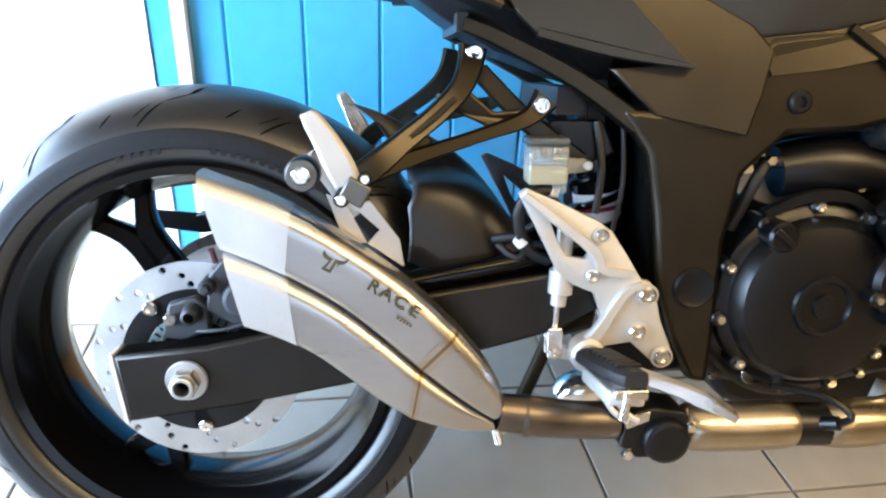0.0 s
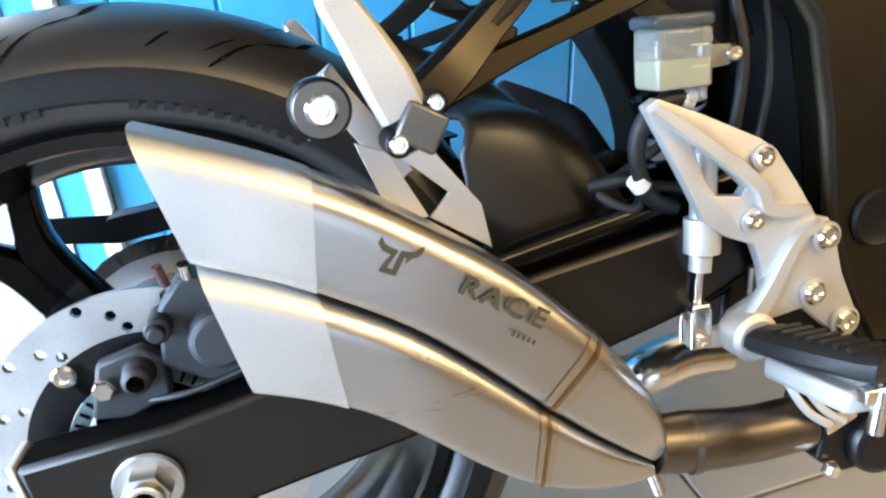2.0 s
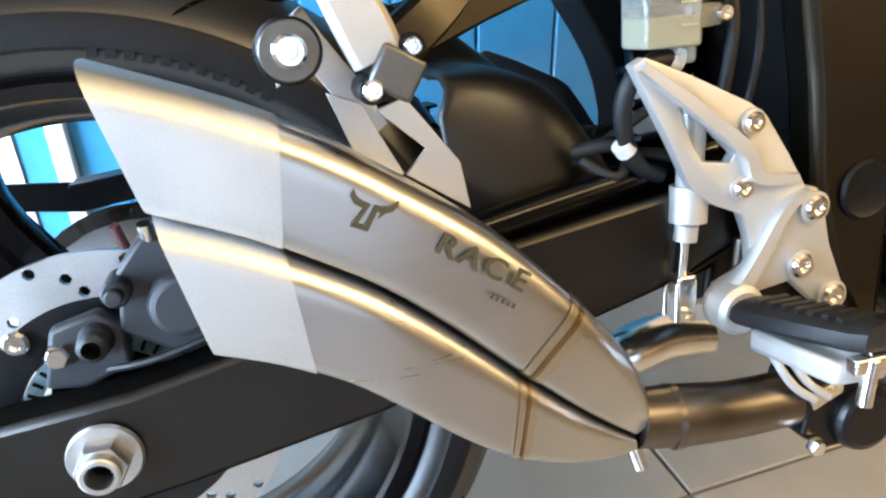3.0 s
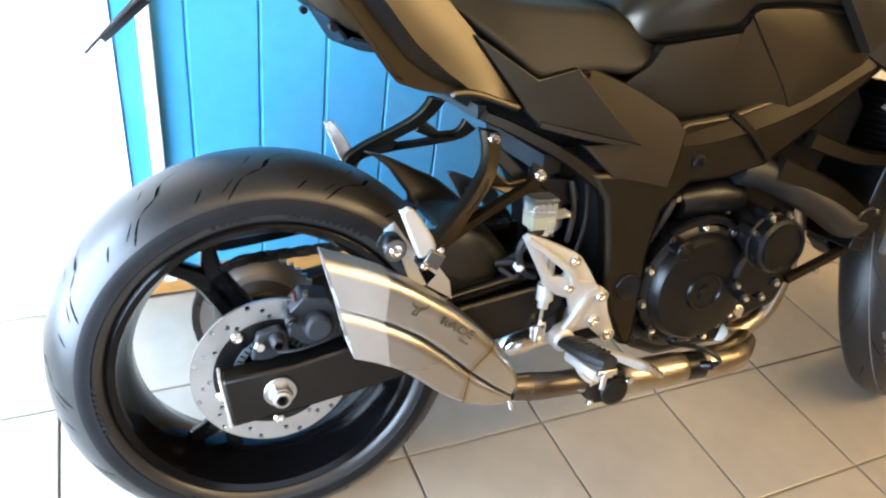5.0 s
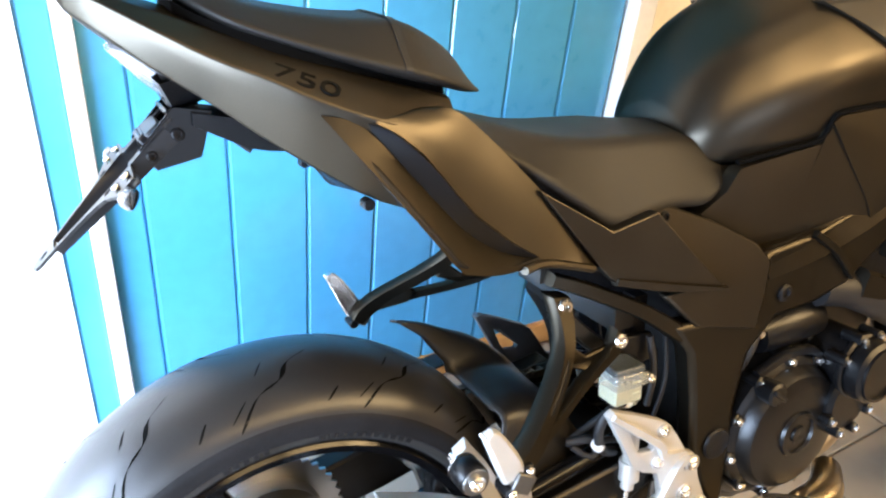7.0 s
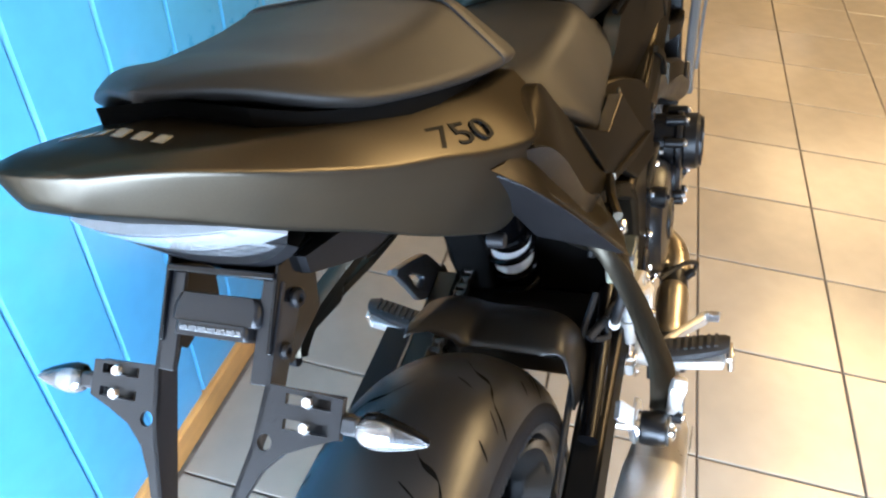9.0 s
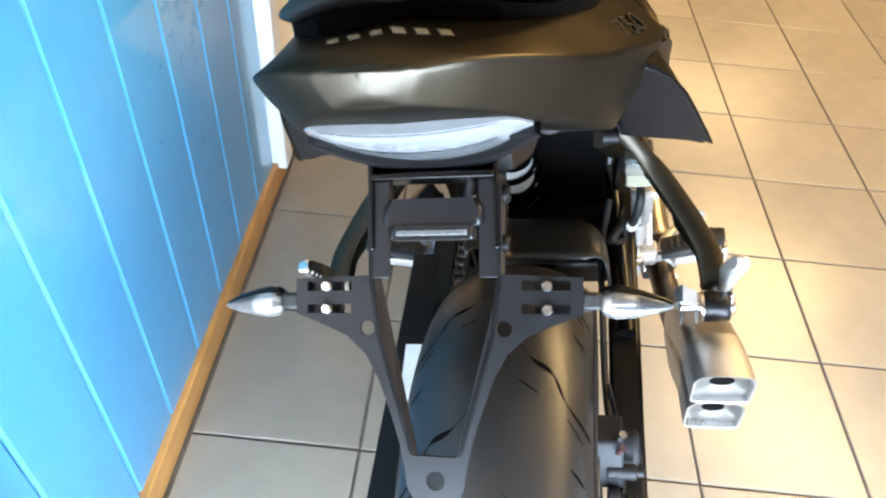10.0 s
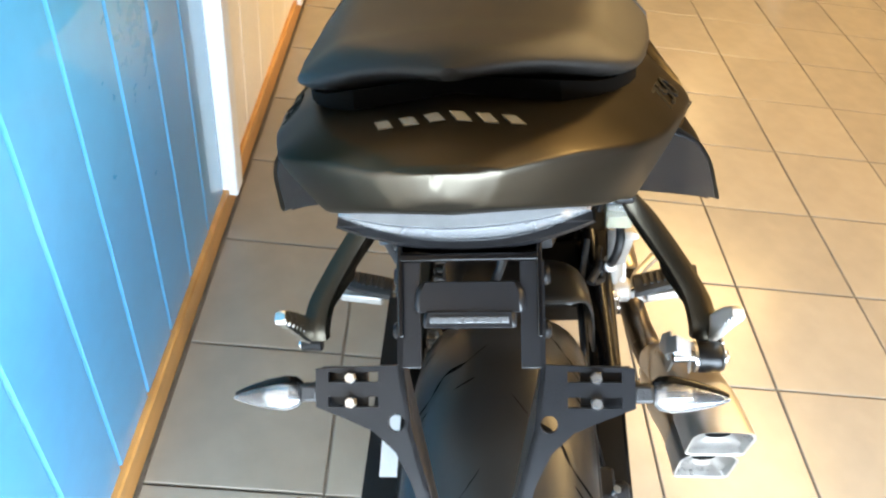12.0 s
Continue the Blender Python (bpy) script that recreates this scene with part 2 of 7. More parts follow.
def cushion(outline, depth, bulge):
    """A plate like slab, but its outer face swells smoothly away from depth."""
    pts, d = [Vector(p) for p in outline], Vector(depth)
    fine_ = []
    for p, q in zip(pts, pts[1:] + pts[:1]):
        n = max(1, int((q - p).length / 0.012))
        fine_ += [p.lerp(q, k / n) for k in range(n)]
    mid = sum(fine_, Vector()) / len(fine_)
    out = -d.normalized()
    rings = [[p + d for p in fine_]]
    for k in (1.0, 0.97, 0.90, 0.78, 0.62, 0.42, 0.20, 0.02):
        rings.append([mid + (p - mid) * k + out * bulge * (1 - k ** 2.2) for p in fine_])
    return skin(rings)


def prism(xz, y0, y1):
    bm = bmesh.new()
    a = [bm.verts.new((x, y0, z)) for x, z in xz]
    b = [bm.verts.new((x, y1, z)) for x, z in xz]
    n = len(a)
    bm.faces.new(a)
    bm.faces.new(b[::-1])
    for k in range(n):
        bm.faces.new((a[k], a[(k + 1) % n], b[(k + 1) % n], b[k]))
    return bm


def catmull(pts, n=4):
    pts = [Vector(p) for p in pts]
    out = []
    for k in range(len(pts) - 1):
        p0, p1, p2, p3 = pts[max(k - 1, 0)], pts[k], pts[k + 1], pts[min(k + 2, len(pts) - 1)]
        for j in range(n):
            t = j / n
            out.append(0.5 * (2 * p1 + (p2 - p0) * t + (2 * p0 - 5 * p1 + 4 * p2 - p3) * t * t + (3 * p1 - p0 - 3 * p2 + p3) * t ** 3))
    return out + [pts[-1]]


def skin(rings, caps=True, closed=True):
    bm = bmesh.new()
    vs = [[bm.verts.new(p) for p in r] for r in rings]
    n = len(vs[0])
    for a, b in zip(vs[:-1], vs[1:]):
        for k in range(n if closed else n - 1):
            bm.faces.new((a[k], a[(k + 1) % n], b[(k + 1) % n], b[k]))
    if caps and closed:
        bm.faces.new(vs[0][::-1])
        bm.faces.new(vs[-1])
    return bm


def tube(path, radius, n=14, steps=5, flat=1.0, caps=True):
    """A pipe along a smooth line; radius is a number or one for each given point."""
    pts = catmull(path, steps)
    if isinstance(radius, (int, float)):
        rads = [radius] * len(pts)
    else:
        rads = [v.x for v in catmull([(r, 0, 0) for r in radius], steps)]
    rings, side = [], None
    for k, p in enumerate(pts):
        d = (pts[min(k + 1, len(pts) - 1)] - pts[max(k - 1, 0)]).normalized()
        if side is None:
            side = d.cross(Vector((0, 1, 0)))
            side = side.normalized() if side.length > 0.2 else d.cross(Vector((1, 0, 0))).normalized()
        side = (side - d * side.dot(d)).normalized()
        up = d.cross(side)
        rings.append([p + rads[k] * (math.cos(a) * side + flat * math.sin(a) * up) for a in (j * math.tau / n for j in range(n))])
    return skin(rings, caps)


def lathe(profile, c=(0, 0, 0), n=48, closed=False, a0=0.0, a1=math.tau):
    """A profile of (radius, y) turned about the y axis through c."""
    full = abs(a1 - a0 - math.tau) < 1e-6
    bm = bmesh.new()
    count = n if full else n + 1
    rows_ = []
    for k in range(count):
        a = a0 + (a1 - a0) * k / n
        rows_.append([bm.verts.new((c[0] + r * math.cos(a), c[1] + y, c[2] + r * math.sin(a))) for r, y in profile])
    m = len(profile)
    for k in range(n):
        a, b = rows_[k], rows_[(k + 1) % count]
        for j in range(m if closed else m - 1):
            try:
                bm.faces.new((a[j], a[(j + 1) % m], b[(j + 1) % m], b[j]))
            except ValueError:
                pass
    return bm


def cyl(c, r, y0, y1, n=28, edge=0.0):
    """A drum about the y axis with a rounded rim; closed at both ends."""
    e = edge or min(r, abs(y1 - y0)) * 0.18
    s = 1 if y1 > y0 else -1
    prof = [(0.0005, y0), (r - e, y0), (r, y0 + s * e), (r, y1 - s * e), (r - e, y1), (0.0005, y1)]
    return lathe(prof, (c[0], 0, c[2] if len(c) > 2 else c[1]), n)


def rod(a, b, r, n=12, r2=None):
    return tube([a, b], [r, r if r2 is None else r2], n, 1)


def sym_loft(secs, steps=4, prof_steps=4):
    """Cross-sections (x, [(y, z) from the top middle to the bottom middle]) joined into a closed symmetric body."""
    k = len(secs[0][1])
    lines = [catmull([(x, p[j][0], p[j][1]) for x, p in secs], steps) for j in range(k)]
    rings = []
    for s in range(len(lines[0])):
        half_ = [lines[j][s] for j in range(k)]
        half_ = catmull(half_, prof_steps) if prof_steps > 1 else half_
        for v in half_:
            v.y = max(0.0, v.y)
        rings.append(half_ + [Vector((v.x, -v.y, v.z)) for v in half_[-2:0:-1]])
    bm = skin(rings)
    bmesh.ops.remove_doubles(bm, verts=bm.verts, dist=1e-5)
    return bm


def facet_loft(secs, steps=4, radius=0.008, arc=3):
    """Like sym_loft, but with flat faces between the profile's corners, which are rounded by radius."""
    k = len(secs[0][1])
    lines = [catmull([(x, p[j][0], p[j][1]) for x, p in secs], steps) for j in range(k)]
    rings = []
    for s in range(len(lines[0])):
        c = [lines[j][s] for j in range(k)]
        half_ = [c[0]]
        for j in range(1, k - 1):
            a, b = c[j - 1] - c[j], c[j + 1] - c[j]
            ra, rb = min(radius, a.length * 0.45), min(radius, b.length * 0.45)
            pa, pb = c[j] + a.normalized() * ra, c[j] + b.normalized() * rb
            for i in range(arc + 1):
                t = i / arc
                half_.append(pa * (1 - t) ** 2 + c[j] * 2 * t * (1 - t) + pb * t * t)
        half_.append(c[-1])
        for v in half_:
            v.y = max(0.0, v.y)
        rings.append(half_ + [Vector((v.x, -v.y, v.z)) for v in half_[-2:0:-1]])
    bm = skin(rings)
    bmesh.ops.remove_doubles(bm, verts=bm.verts, dist=1e-5)
    return bm


def strip(a, b, depth, steps=4, bulge=0.0):
    """A shell between two lines of places, with thickness depth (a vector); bulge lifts its middle outward."""
    A, B = catmull(a, steps), catmull(b, steps)
    d = Vector(depth)
    rows_ = []
    for p, q in zip(A, B):
        mid = (p + q) / 2 - d.normalized() * bulge
        rows_.append([p, p * 0.6 + mid * 0.4, mid, q * 0.6 + mid * 0.4, q, q + d, mid + d, p + d])
    return skin(rows_)


def bolt_mesh(r, h, hexhead=False):
    """A button head with a hexagon socket, facing -y, its seat at y = 0."""
    n = 6 if hexhead else 18
    bm = lathe([(r, 0), (r, -h * 0.55), (r * 0.78, -h), (r * 0.48, -h)], n=n)
    rim = [v for v in bm.verts if abs(v.co.y + h) < 1e-6 and math.hypot(v.co.x, v.co.z) < r * 0.6]
    rim.sort(key=lambda v: math.atan2(v.co.z, v.co.x))
    if hexhead:
        bm.faces.new(rim)
    else:
        low = [bm.verts.new((v.co.x * 0.9, -h * 0.35, v.co.z * 0.9)) for v in rim]
        for k in range(len(rim)):
            bm.faces.new((rim[k], rim[(k + 1) % len(rim)], low[(k + 1) % len(rim)], low[k]))
        bm.faces.new(low)
    return bm


BOLTS = {}


def bolt(parent, place, r=0.007, h=0.005, material=None, axis=(0, -1, 0), hexhead=False, name="bolt"):
    material = material or M_chrome
    key = (r, h, material.name, hexhead)
    if key not in BOLTS:
        BOLTS[key] = finish(bolt_mesh(r, h, hexhead), name, material, 30)
    ob = new(name, BOLTS[key])
    ob.parent = parent
    turn = Vector((0, -1, 0)).rotation_difference(Vector(axis)).to_matrix().to_4x4()
    ob.matrix_basis = Matrix.Translation(place) @ turn
    return ob


def lettering(name, body, size, m, material, parent, wide=1.0, thick=0.0004, bold=0.0):
    cu = bpy.data.curves.new(name, "FONT")
    cu.body, cu.size, cu.extrude, cu.align_x, cu.align_y, cu.offset = body, size, thick, "CENTER", "CENTER", bold
    tmp = bpy.data.objects.new("tmp_text", cu)
    me = bpy.data.meshes.new_from_object(tmp)
    bpy.data.objects.remove(tmp)
    me.materials.clear()
    me.materials.append(material)
    ob = new(name, me)
    ob.parent = parent
    ob.matrix_basis = m @ Matrix.Diagonal((wide, 1, 1, 1))
    return ob


def facing(place, right, up):
    """A pose whose x axis runs along right and whose z axis faces out of a surface with that up."""
    x = Vector(right).normalized()
    z = x.cross(Vector(up)).normalized()
    y = z.cross(x)
    return Matrix(((x.x, y.x, z.x, place[0]), (x.y, y.y, z.y, place[1]), (x.z, y.z, z.z, place[2]), (0, 0, 0, 1)))



# ---- the room ----
def structure(name, bm, material, label, category, bevel=0.0):
    return tagged(part(name, bm, material, bevel=bevel), label, category, kind="structure")


XA, XB, YA, HIGH = -1.1, 7.4, -5.6, 2.8   # the room's ends, far side and height
WALL = 0.656                               # front of the boarded wall
TURN = 0.0679                              # the boarded wall and the tiles lie askew to the motorcycle
floor_ob = structure("floor", block((2.1, -1.9, -0.03), (10.9, 8.2, 0.045)), M_grout, "shop floor of beige glazed tiles with dark joints", "floor")
structure("ceiling", block((2.1, -1.9, HIGH + 0.05), (10.9, 8.2, 0.1)), M_ceiling, "unseen plain ceiling, beige set for warm reflections", "ceiling")
SKEW = Matrix.Translation((0.55, WALL + 0.012, 0)) @ Matrix.Rotation(TURN, 4, "Z") @ Matrix.Translation((-0.55, -WALL - 0.012, 0))


def on_wall(name, bm, material, label, category, bevel=0.0):
    ob = structure(name, bm, material, label, category, bevel)
    ob.matrix_world = SKEW
    return ob


on_wall("wall_north", block((XA / 2 - 0.1025, WALL + 0.06, HIGH / 2), (-0.205 - XA, 0.12, HIGH)), M_wallwhite, "white painted wall beside the blue boards", "wall")
blue = on_wall("wall_boards_blue", block((0.38, WALL + 0.075, HIGH / 2), (1.17, 0.09, HIGH)), M_blue, "glossy sky-blue tongue and groove boards", "wall")


def plank(parent, material, x0, x1, z0, z1, y, thick=0.014, groove=0.005):
    """One upright board with chamfered long edges, its face at y."""
    bm = bmesh.new()
    prof = [(x0 + 0.0006, y + thick), (x0 + 0.0006, y + groove), (x0 + groove, y), (x1 - groove, y), (x1 - 0.0006, y + groove), (x1 - 0.0006, y + thick)]
    a = [bm.verts.new((x, yy, z0)) for x, yy in prof]
    b = [bm.verts.new((x, yy, z1)) for x, yy in prof]
    for k in range(len(prof)):
        bm.faces.new((a[k], a[(k + 1) % 6], b[(k + 1) % 6], b[k]))
    bm.faces.new(a)
    bm.faces.new(b[::-1])
    return part("board", bm, material, parent, angle=20)


plank(blue, M_blue, -0.204, -0.160, 0.05, HIGH, WALL + 0.004)
for k in range(-1, 6):
    plank(blue, M_blue, 0.066 + 0.1395 * k, min(0.066 + 0.1395 * (k + 1), 0.905), 0.05, HIGH, WALL + 0.012)
plank(blue, M_blue, -0.136, -0.0735, 0.05, HIGH, WALL + 0.012)
on_wall("trim_1", block((-0.148, WALL + 0.006, HIGH / 2 + 0.02), (0.025, 0.03, HIGH - 0.04)), M_trim, "narrow white painted trim between blue boards", "trim", 0.003)
on_wall("trim_2", block((0.934, WALL + 0.008, HIGH / 2 + 0.020), (0.054, 0.056, HIGH - 0.06)), M_trim, "white painted post at the end of blue boards", "trim", 0.004)
on_wall("trim_3", block((0.9695, WALL + 0.03, HIGH / 2), (0.014, 0.03, HIGH - 0.06)), M_blue, "dark blue edge behind the white post", "trim")
cream = on_wall("wall_boards_cream", block((4.2, WALL + 0.076, HIGH / 2), (6.5, 0.1, HIGH)), M_cream, "cream painted boarded wall behind the shop", "wall")
cx = 0.985
while cx < XB - 0.05:
    plank(cream, M_cream, cx, cx + 0.19, 0.05, HIGH, WALL + 0.012)
    cx += 0.19
on_wall("trim_4", block((1.93, WALL + 0.001, HIGH / 2), (0.05, 0.03, HIGH - 0.1)), M_trim, "white cover strip on the cream wall", "trim", 0.003)
on_wall("baseboard_1", block((0.385, WALL + 0.010, 0.033), (1.18, 0.020, 0.066)), M_base, "orange varnished pine baseboard under blue boards", "baseboard", 0.004)
on_wall("baseboard_2", block((4.18, WALL + 0.010, 0.033), (6.4, 0.020, 0.066)), M_base, "orange varnished pine baseboard under cream boards", "baseboard", 0.004)
on_wall("baseboard_3", block((XA / 2 - 0.106, WALL - 0.006, 0.03), (-0.212 - XA, 0.018, 0.06)), M_paleskirt, "pale wooden skirting under the white wall", "baseboard", 0.003)
# unseen walls: east kept bright and warm, south and west darker, for reflections
structure("wall_east", block((XB + 0.06, -1.9, HIGH / 2), (0.12, 8.0, HIGH)), M_warmwall, "unseen far wall, warm beige set for gold reflections", "wall")
structure("wall_south", block((2.1, YA - 0.06, HIGH / 2), (10.6, 0.12, HIGH)), M_southwall, "unseen wall across the showroom, beige darkened for reflections", "wall")
wy = [-1.45, 0.55]
west = merge(block((XA - 0.06, (YA + wy[0]) / 2, HIGH / 2), (0.12, wy[0] - YA, HIGH)), block((XA - 0.06, (wy[1] + 0.79) / 2, HIGH / 2), (0.12, 0.79 - wy[1], HIGH)),
             block((XA - 0.06, (wy[0] + wy[1]) / 2, 0.1), (0.12, wy[1] - wy[0], 0.2)), block((XA - 0.06, (wy[0] + wy[1]) / 2, 2.2), (0.12, wy[1] - wy[0], 1.2)))
structure("wall_west", west, M_back, "unseen wall round the wide shop window, darkened for reflections", "wall")

# ---- the motorcycle, in its own upright metres: x ahead, y to its left, rear axle at (0, 0.315) ----
bike = new("motorcycle")
bike.matrix_world = pose(0, 0, 0.0031, LEAN)
tagged(bike, "matte black naked motorcycle leaning on its side stand", "motorcycle")
AX = Vector((0, 0, 0.315))


def tyre_mesh(R, w, bead, drop, n=96):
    prof = [(bead, -w * 0.72), (bead + 0.008, -w * 0.84), (bead + (R - drop - bead) * 0.5, -w * 0.985)]
    for k in range(-10, 11):
        b = k / 10
        prof.append((R - drop * (1 - math.cos(b * math.pi / 2)), w * math.sin(b * math.pi / 2)))
    prof += [(bead + (R - drop - bead) * 0.5, w * 0.985), (bead + 0.008, w * 0.84), (bead, w * 0.72)]
    return prof


def crown(R, w, drop, a, b, lift=0.0004):
    r = R - drop * (1 - math.cos(b * math.pi / 2)) + lift
    y = w * math.sin(b * math.pi / 2) * (1 + lift)
    return Vector((r * math.cos(a), y, r * math.sin(a)))


def grooves(R, w, drop, repeats, lines, turn=0.0):
    """Thin flat strips lying on the tread's curve; their black gives the shade of cuts."""
    bm = bmesh.new()
    for k in range(repeats):
        for side in (-1, 1):
            base = math.tau * (k + (0.5 if side > 0 else 0)) / repeats + turn
            for width, line in lines:
                pts = catmull([(math.radians(a), b, 0) for a, b in line], 4)
                prev = None
                for j, p in enumerate(pts):
                    taper = width * (0.35 if j in (0, len(pts) - 1) else 1)
                    da = taper / R / 2
                    db = taper / w / 4
                    l_ = crown(R, w, drop, base + p.x - da, side * (p.y - db))
                    r_ = crown(R, w, drop, base + p.x + da, side * (p.y + db))
                    cur = (bm.verts.new(l_), bm.verts.new(r_))
                    if prev:
                        bm.faces.new((prev[0], cur[0], cur[1], prev[1]))
                    prev = cur
    return bm


def rim_profile(w, r0, wall):
    return [(r0 + 0.006, -w), (r0 + 0.010, -w + 0.003), (r0 + 0.006, -w + 0.008), (r0 - 0.006, -w + 0.011), (r0 - 0.016, -w * 0.55), (r0 - 0.024, -w * 0.3), (r0 - 0.024, w * 0.3), (r0 - 0.016, w * 0.55),
            (r0 - 0.006, w - 0.011), (r0 + 0.006, w - 0.008), (r0 + 0.010, w - 0.003), (r0 + 0.006, w),
            (r0 - 0.004, w - 0.004), (r0 - 0.012, w * 0.6), (r0 - wall - 0.020, w * 0.32), (r0 - wall - 0.020, -w * 0.32), (r0 - 0.012, -w * 0.6), (r0 - 0.004, -w + 0.004)]


def spoke(angle, r0, r1, half_w, thick):
    """A hollow-backed spoke that opens into a Y at the rim."""
    bits = []
    for s in (-1, 1):
        line = [(r0, s * half_w * 0.34), (r0 + (r1 - r0) * 0.45, s * half_w * 0.26), (r0 + (r1 - r0) * 0.75, s * half_w * 0.42), (r1, s * half_w * 1.25)]
        rings = []
        for k, p in enumerate(catmull([(u, 0, v) for u, v in line], 4)):
            hw, ht = half_w * (0.62 - 0.014 * k), thick * (1.0 - 0.025 * k)
            c = Vector((p.x, 0, p.z))
            rings.append([c + Vector((0, ht, -hw * 0.7)), c + Vector((0, ht, hw * 0.7)), c + Vector((0, ht * 0.5, hw)), c + Vector((0, -ht * 0.5, hw)), c + Vector((0, -ht, hw * 0.7)), c + Vector((0, -ht, -hw * 0.7)), c + Vector((0, -ht * 0.5, -hw)), c + Vector((0, ht * 0.5, -hw))])
        bits.append(skin(rings))
    return moved(merge(*bits), Matrix.Rotation(-angle, 4, "Y"))


def perforated(r0, r1, y, thick, cells, rows_n, holes):
    """A ring with round holes right through it. holes: set of (row, cell)."""
    bm = bmesh.new()
    cache = {}

    def vert(r, a, yy):
        key = (round(r, 5), round(a % math.tau, 5), yy)
        if key not in cache:
            cache[key] = bm.verts.new((r * math.cos(a), yy, r * math.sin(a)))
        return cache[key]

    dr, da = (r1 - r0) / rows_n, math.tau / cells
    for i in range(rows_n):
        for k in range(cells):
            ra, rb, aa, ab = r0 + i * dr, r0 + (i + 1) * dr, k * da, (k + 1) * da
            out = [(ra, aa), ((ra + rb) / 2, aa), (rb, aa), (rb, (aa + ab) / 2), (rb, ab), ((ra + rb) / 2, ab), (ra, ab), (ra, (aa + ab) / 2)]
            if (i, k) in holes:
                rc, ac, hr = (ra + rb) / 2, (aa + ab) / 2, 0.0041
                inn = []
                for r, a in out:
                    t = math.atan2((a - ac) * rc, r - rc)
                    inn.append((rc + hr * math.cos(t), ac + hr * math.sin(t) / rc))
                for yy in (y, y + thick):
                    for j in range(8):
                        f = [vert(*out[j], yy), vert(*out[(j + 1) % 8], yy), vert(*inn[(j + 1) % 8], yy), vert(*inn[j], yy)]
                        bm.faces.new(f)
                for j in range(8):
                    bm.faces.new((vert(*inn[j], y), vert(*inn[(j + 1) % 8], y), vert(*inn[(j + 1) % 8], y + thick), vert(*inn[j], y + thick)))
            else:
                for yy in (y, y + thick):
                    bm.faces.new([vert(r, a, yy) for r, a in out])
    for r in (r0, r1):
        for k in range(cells * 2):
            a, b = k * da / 2, (k + 1) * da / 2
            bm.faces.new((vert(r, a, y), vert(r, b, y), vert(r, b, y + thick), vert(r, a, y + thick)))
    return bm


# rear wheel
rear_wheel = part("rear_wheel", lathe(rim_profile(0.083, 0.222, 0.0), n=96, closed=True), M_gloss, bike, "gloss black three-spoke cast rear wheel", m=Matrix.Translation(AX))
for a in (123, 243, 3):
    part("spoke", spoke(radians(a), 0.04, 0.200, 0.030, 0.017), M_gloss, rear_wheel)
part("hub", lathe([(0.016, -0.062), (0.050, -0.060), (0.056, -0.035), (0.052, 0.03), (0.058, 0.06), (0.016, 0.064)], n=40, closed=True), M_gloss, rear_wheel)
part("tyre", lathe(tyre_mesh(0.315, 0.090, 0.224, 0.058), n=128), M_rubber, rear_wheel, "wide black sports tyre with slanted grooves", angle=60)
part("tread_groove", grooves(0.315, 0.090, 0.058, 13, [(0.0088, [(0, 0.10), (5, 0.24), (7, 0.40), (12.5, 0.52), (17.5, 0.80)]), (0.0076, [(15, 0.52), (18.5, 0.68)]), (0.0076, [(23.5, 0.56), (25.8, 0.70)]), (0.0036, [(9.5, 0.16), (11.5, 0.30)])]), M_groove, rear_wheel, "black strips for the shade in slanted tread cuts")
part("sidewall_band", merge(*[lathe([(0.226, s * 0.0725), (0.233, s * 0.0775), (0.2345, s * 0.0795), (0.240, s * 0.0845), (0.248, s * 0.0897), (0.2495, s * 0.0912), (0.2515, s * 0.0908), (0.257, s * 0.0908), (0.2625, s * 0.0904), (0.268, s * 0.0888), (0.2700, s * 0.0876)], n=128) for s in (-1, 1)]), M_sidewall, rear_wheel, "ribbed sidewall edge")
marks = []
for a0, count in ((58, 11), (97, 5), (178, 8), (238, 11)):
    for k in range(count):
        marks.append(moved(block((0.2475, -0.0902, 0), (0.0085, 0.0012, 0.0062)), Matrix.Rotation(-radians(a0 + 2.5 * k), 4, "Y")))
tagged(part("sidewall_writing", merge(*marks), M_sidewall, rear_wheel), "raised unreadable sidewall writing", kind="stuff")
HOLES = {(r, k) for k in range(0, 72, 3) for r in ((0, 2)[(k // 3) % 2],)} | {(1, k) for k in range(1, 72, 6)}
part("brake_disc", perforated(0.088, 0.1205, -0.0925, 0.005, 72, 3, HOLES), M_disc, rear_wheel, "drilled steel brake disc", angle=30)
carrier = lathe([(0.062, -0.088), (0.0885, -0.088), (0.0885, -0.093), (0.062, -0.093)], n=60, closed=True)
carrier = merge(carrier, *[moved(block((0.068, -0.086, 0), (0.030, 0.014, 0.016)), Matrix.Rotation(radians(72 * k + 20), 4, "Y")) for k in range(5)])
disc_carrier = part("disc_carrier", carrier, M_engine, rear_wheel)
for k in range(5):
    a = radians(72 * k + 128)
    bolt(rear_wheel, (0.083 * math.cos(a), -0.094, 0.083 * math.sin(a)), 0.0085, 0.005)
part("sensor_ring", lathe([(0.050, -0.091), (0.061, -0.091), (0.061, -0.094), (0.050, -0.094)], n=48, closed=True), M_teal, rear_wheel, "grey speed sensor ring")
part("sensor_slot", merge(*[moved(block((0.0555, -0.0944, 0), (0.0075, 0.001, 0.0024)), Matrix.Rotation(math.tau * k / 40, 4, "Y")) for k in range(40)]), M_dark, rear_wheel)
teeth = []
for k in range(86):
    a = math.tau * k / 86
    r = 0.106 if k % 2 else 0.099
    teeth.append((r * math.cos(a), r * math.sin(a)))
sprocket = prism(teeth, 0.097, 0.103)
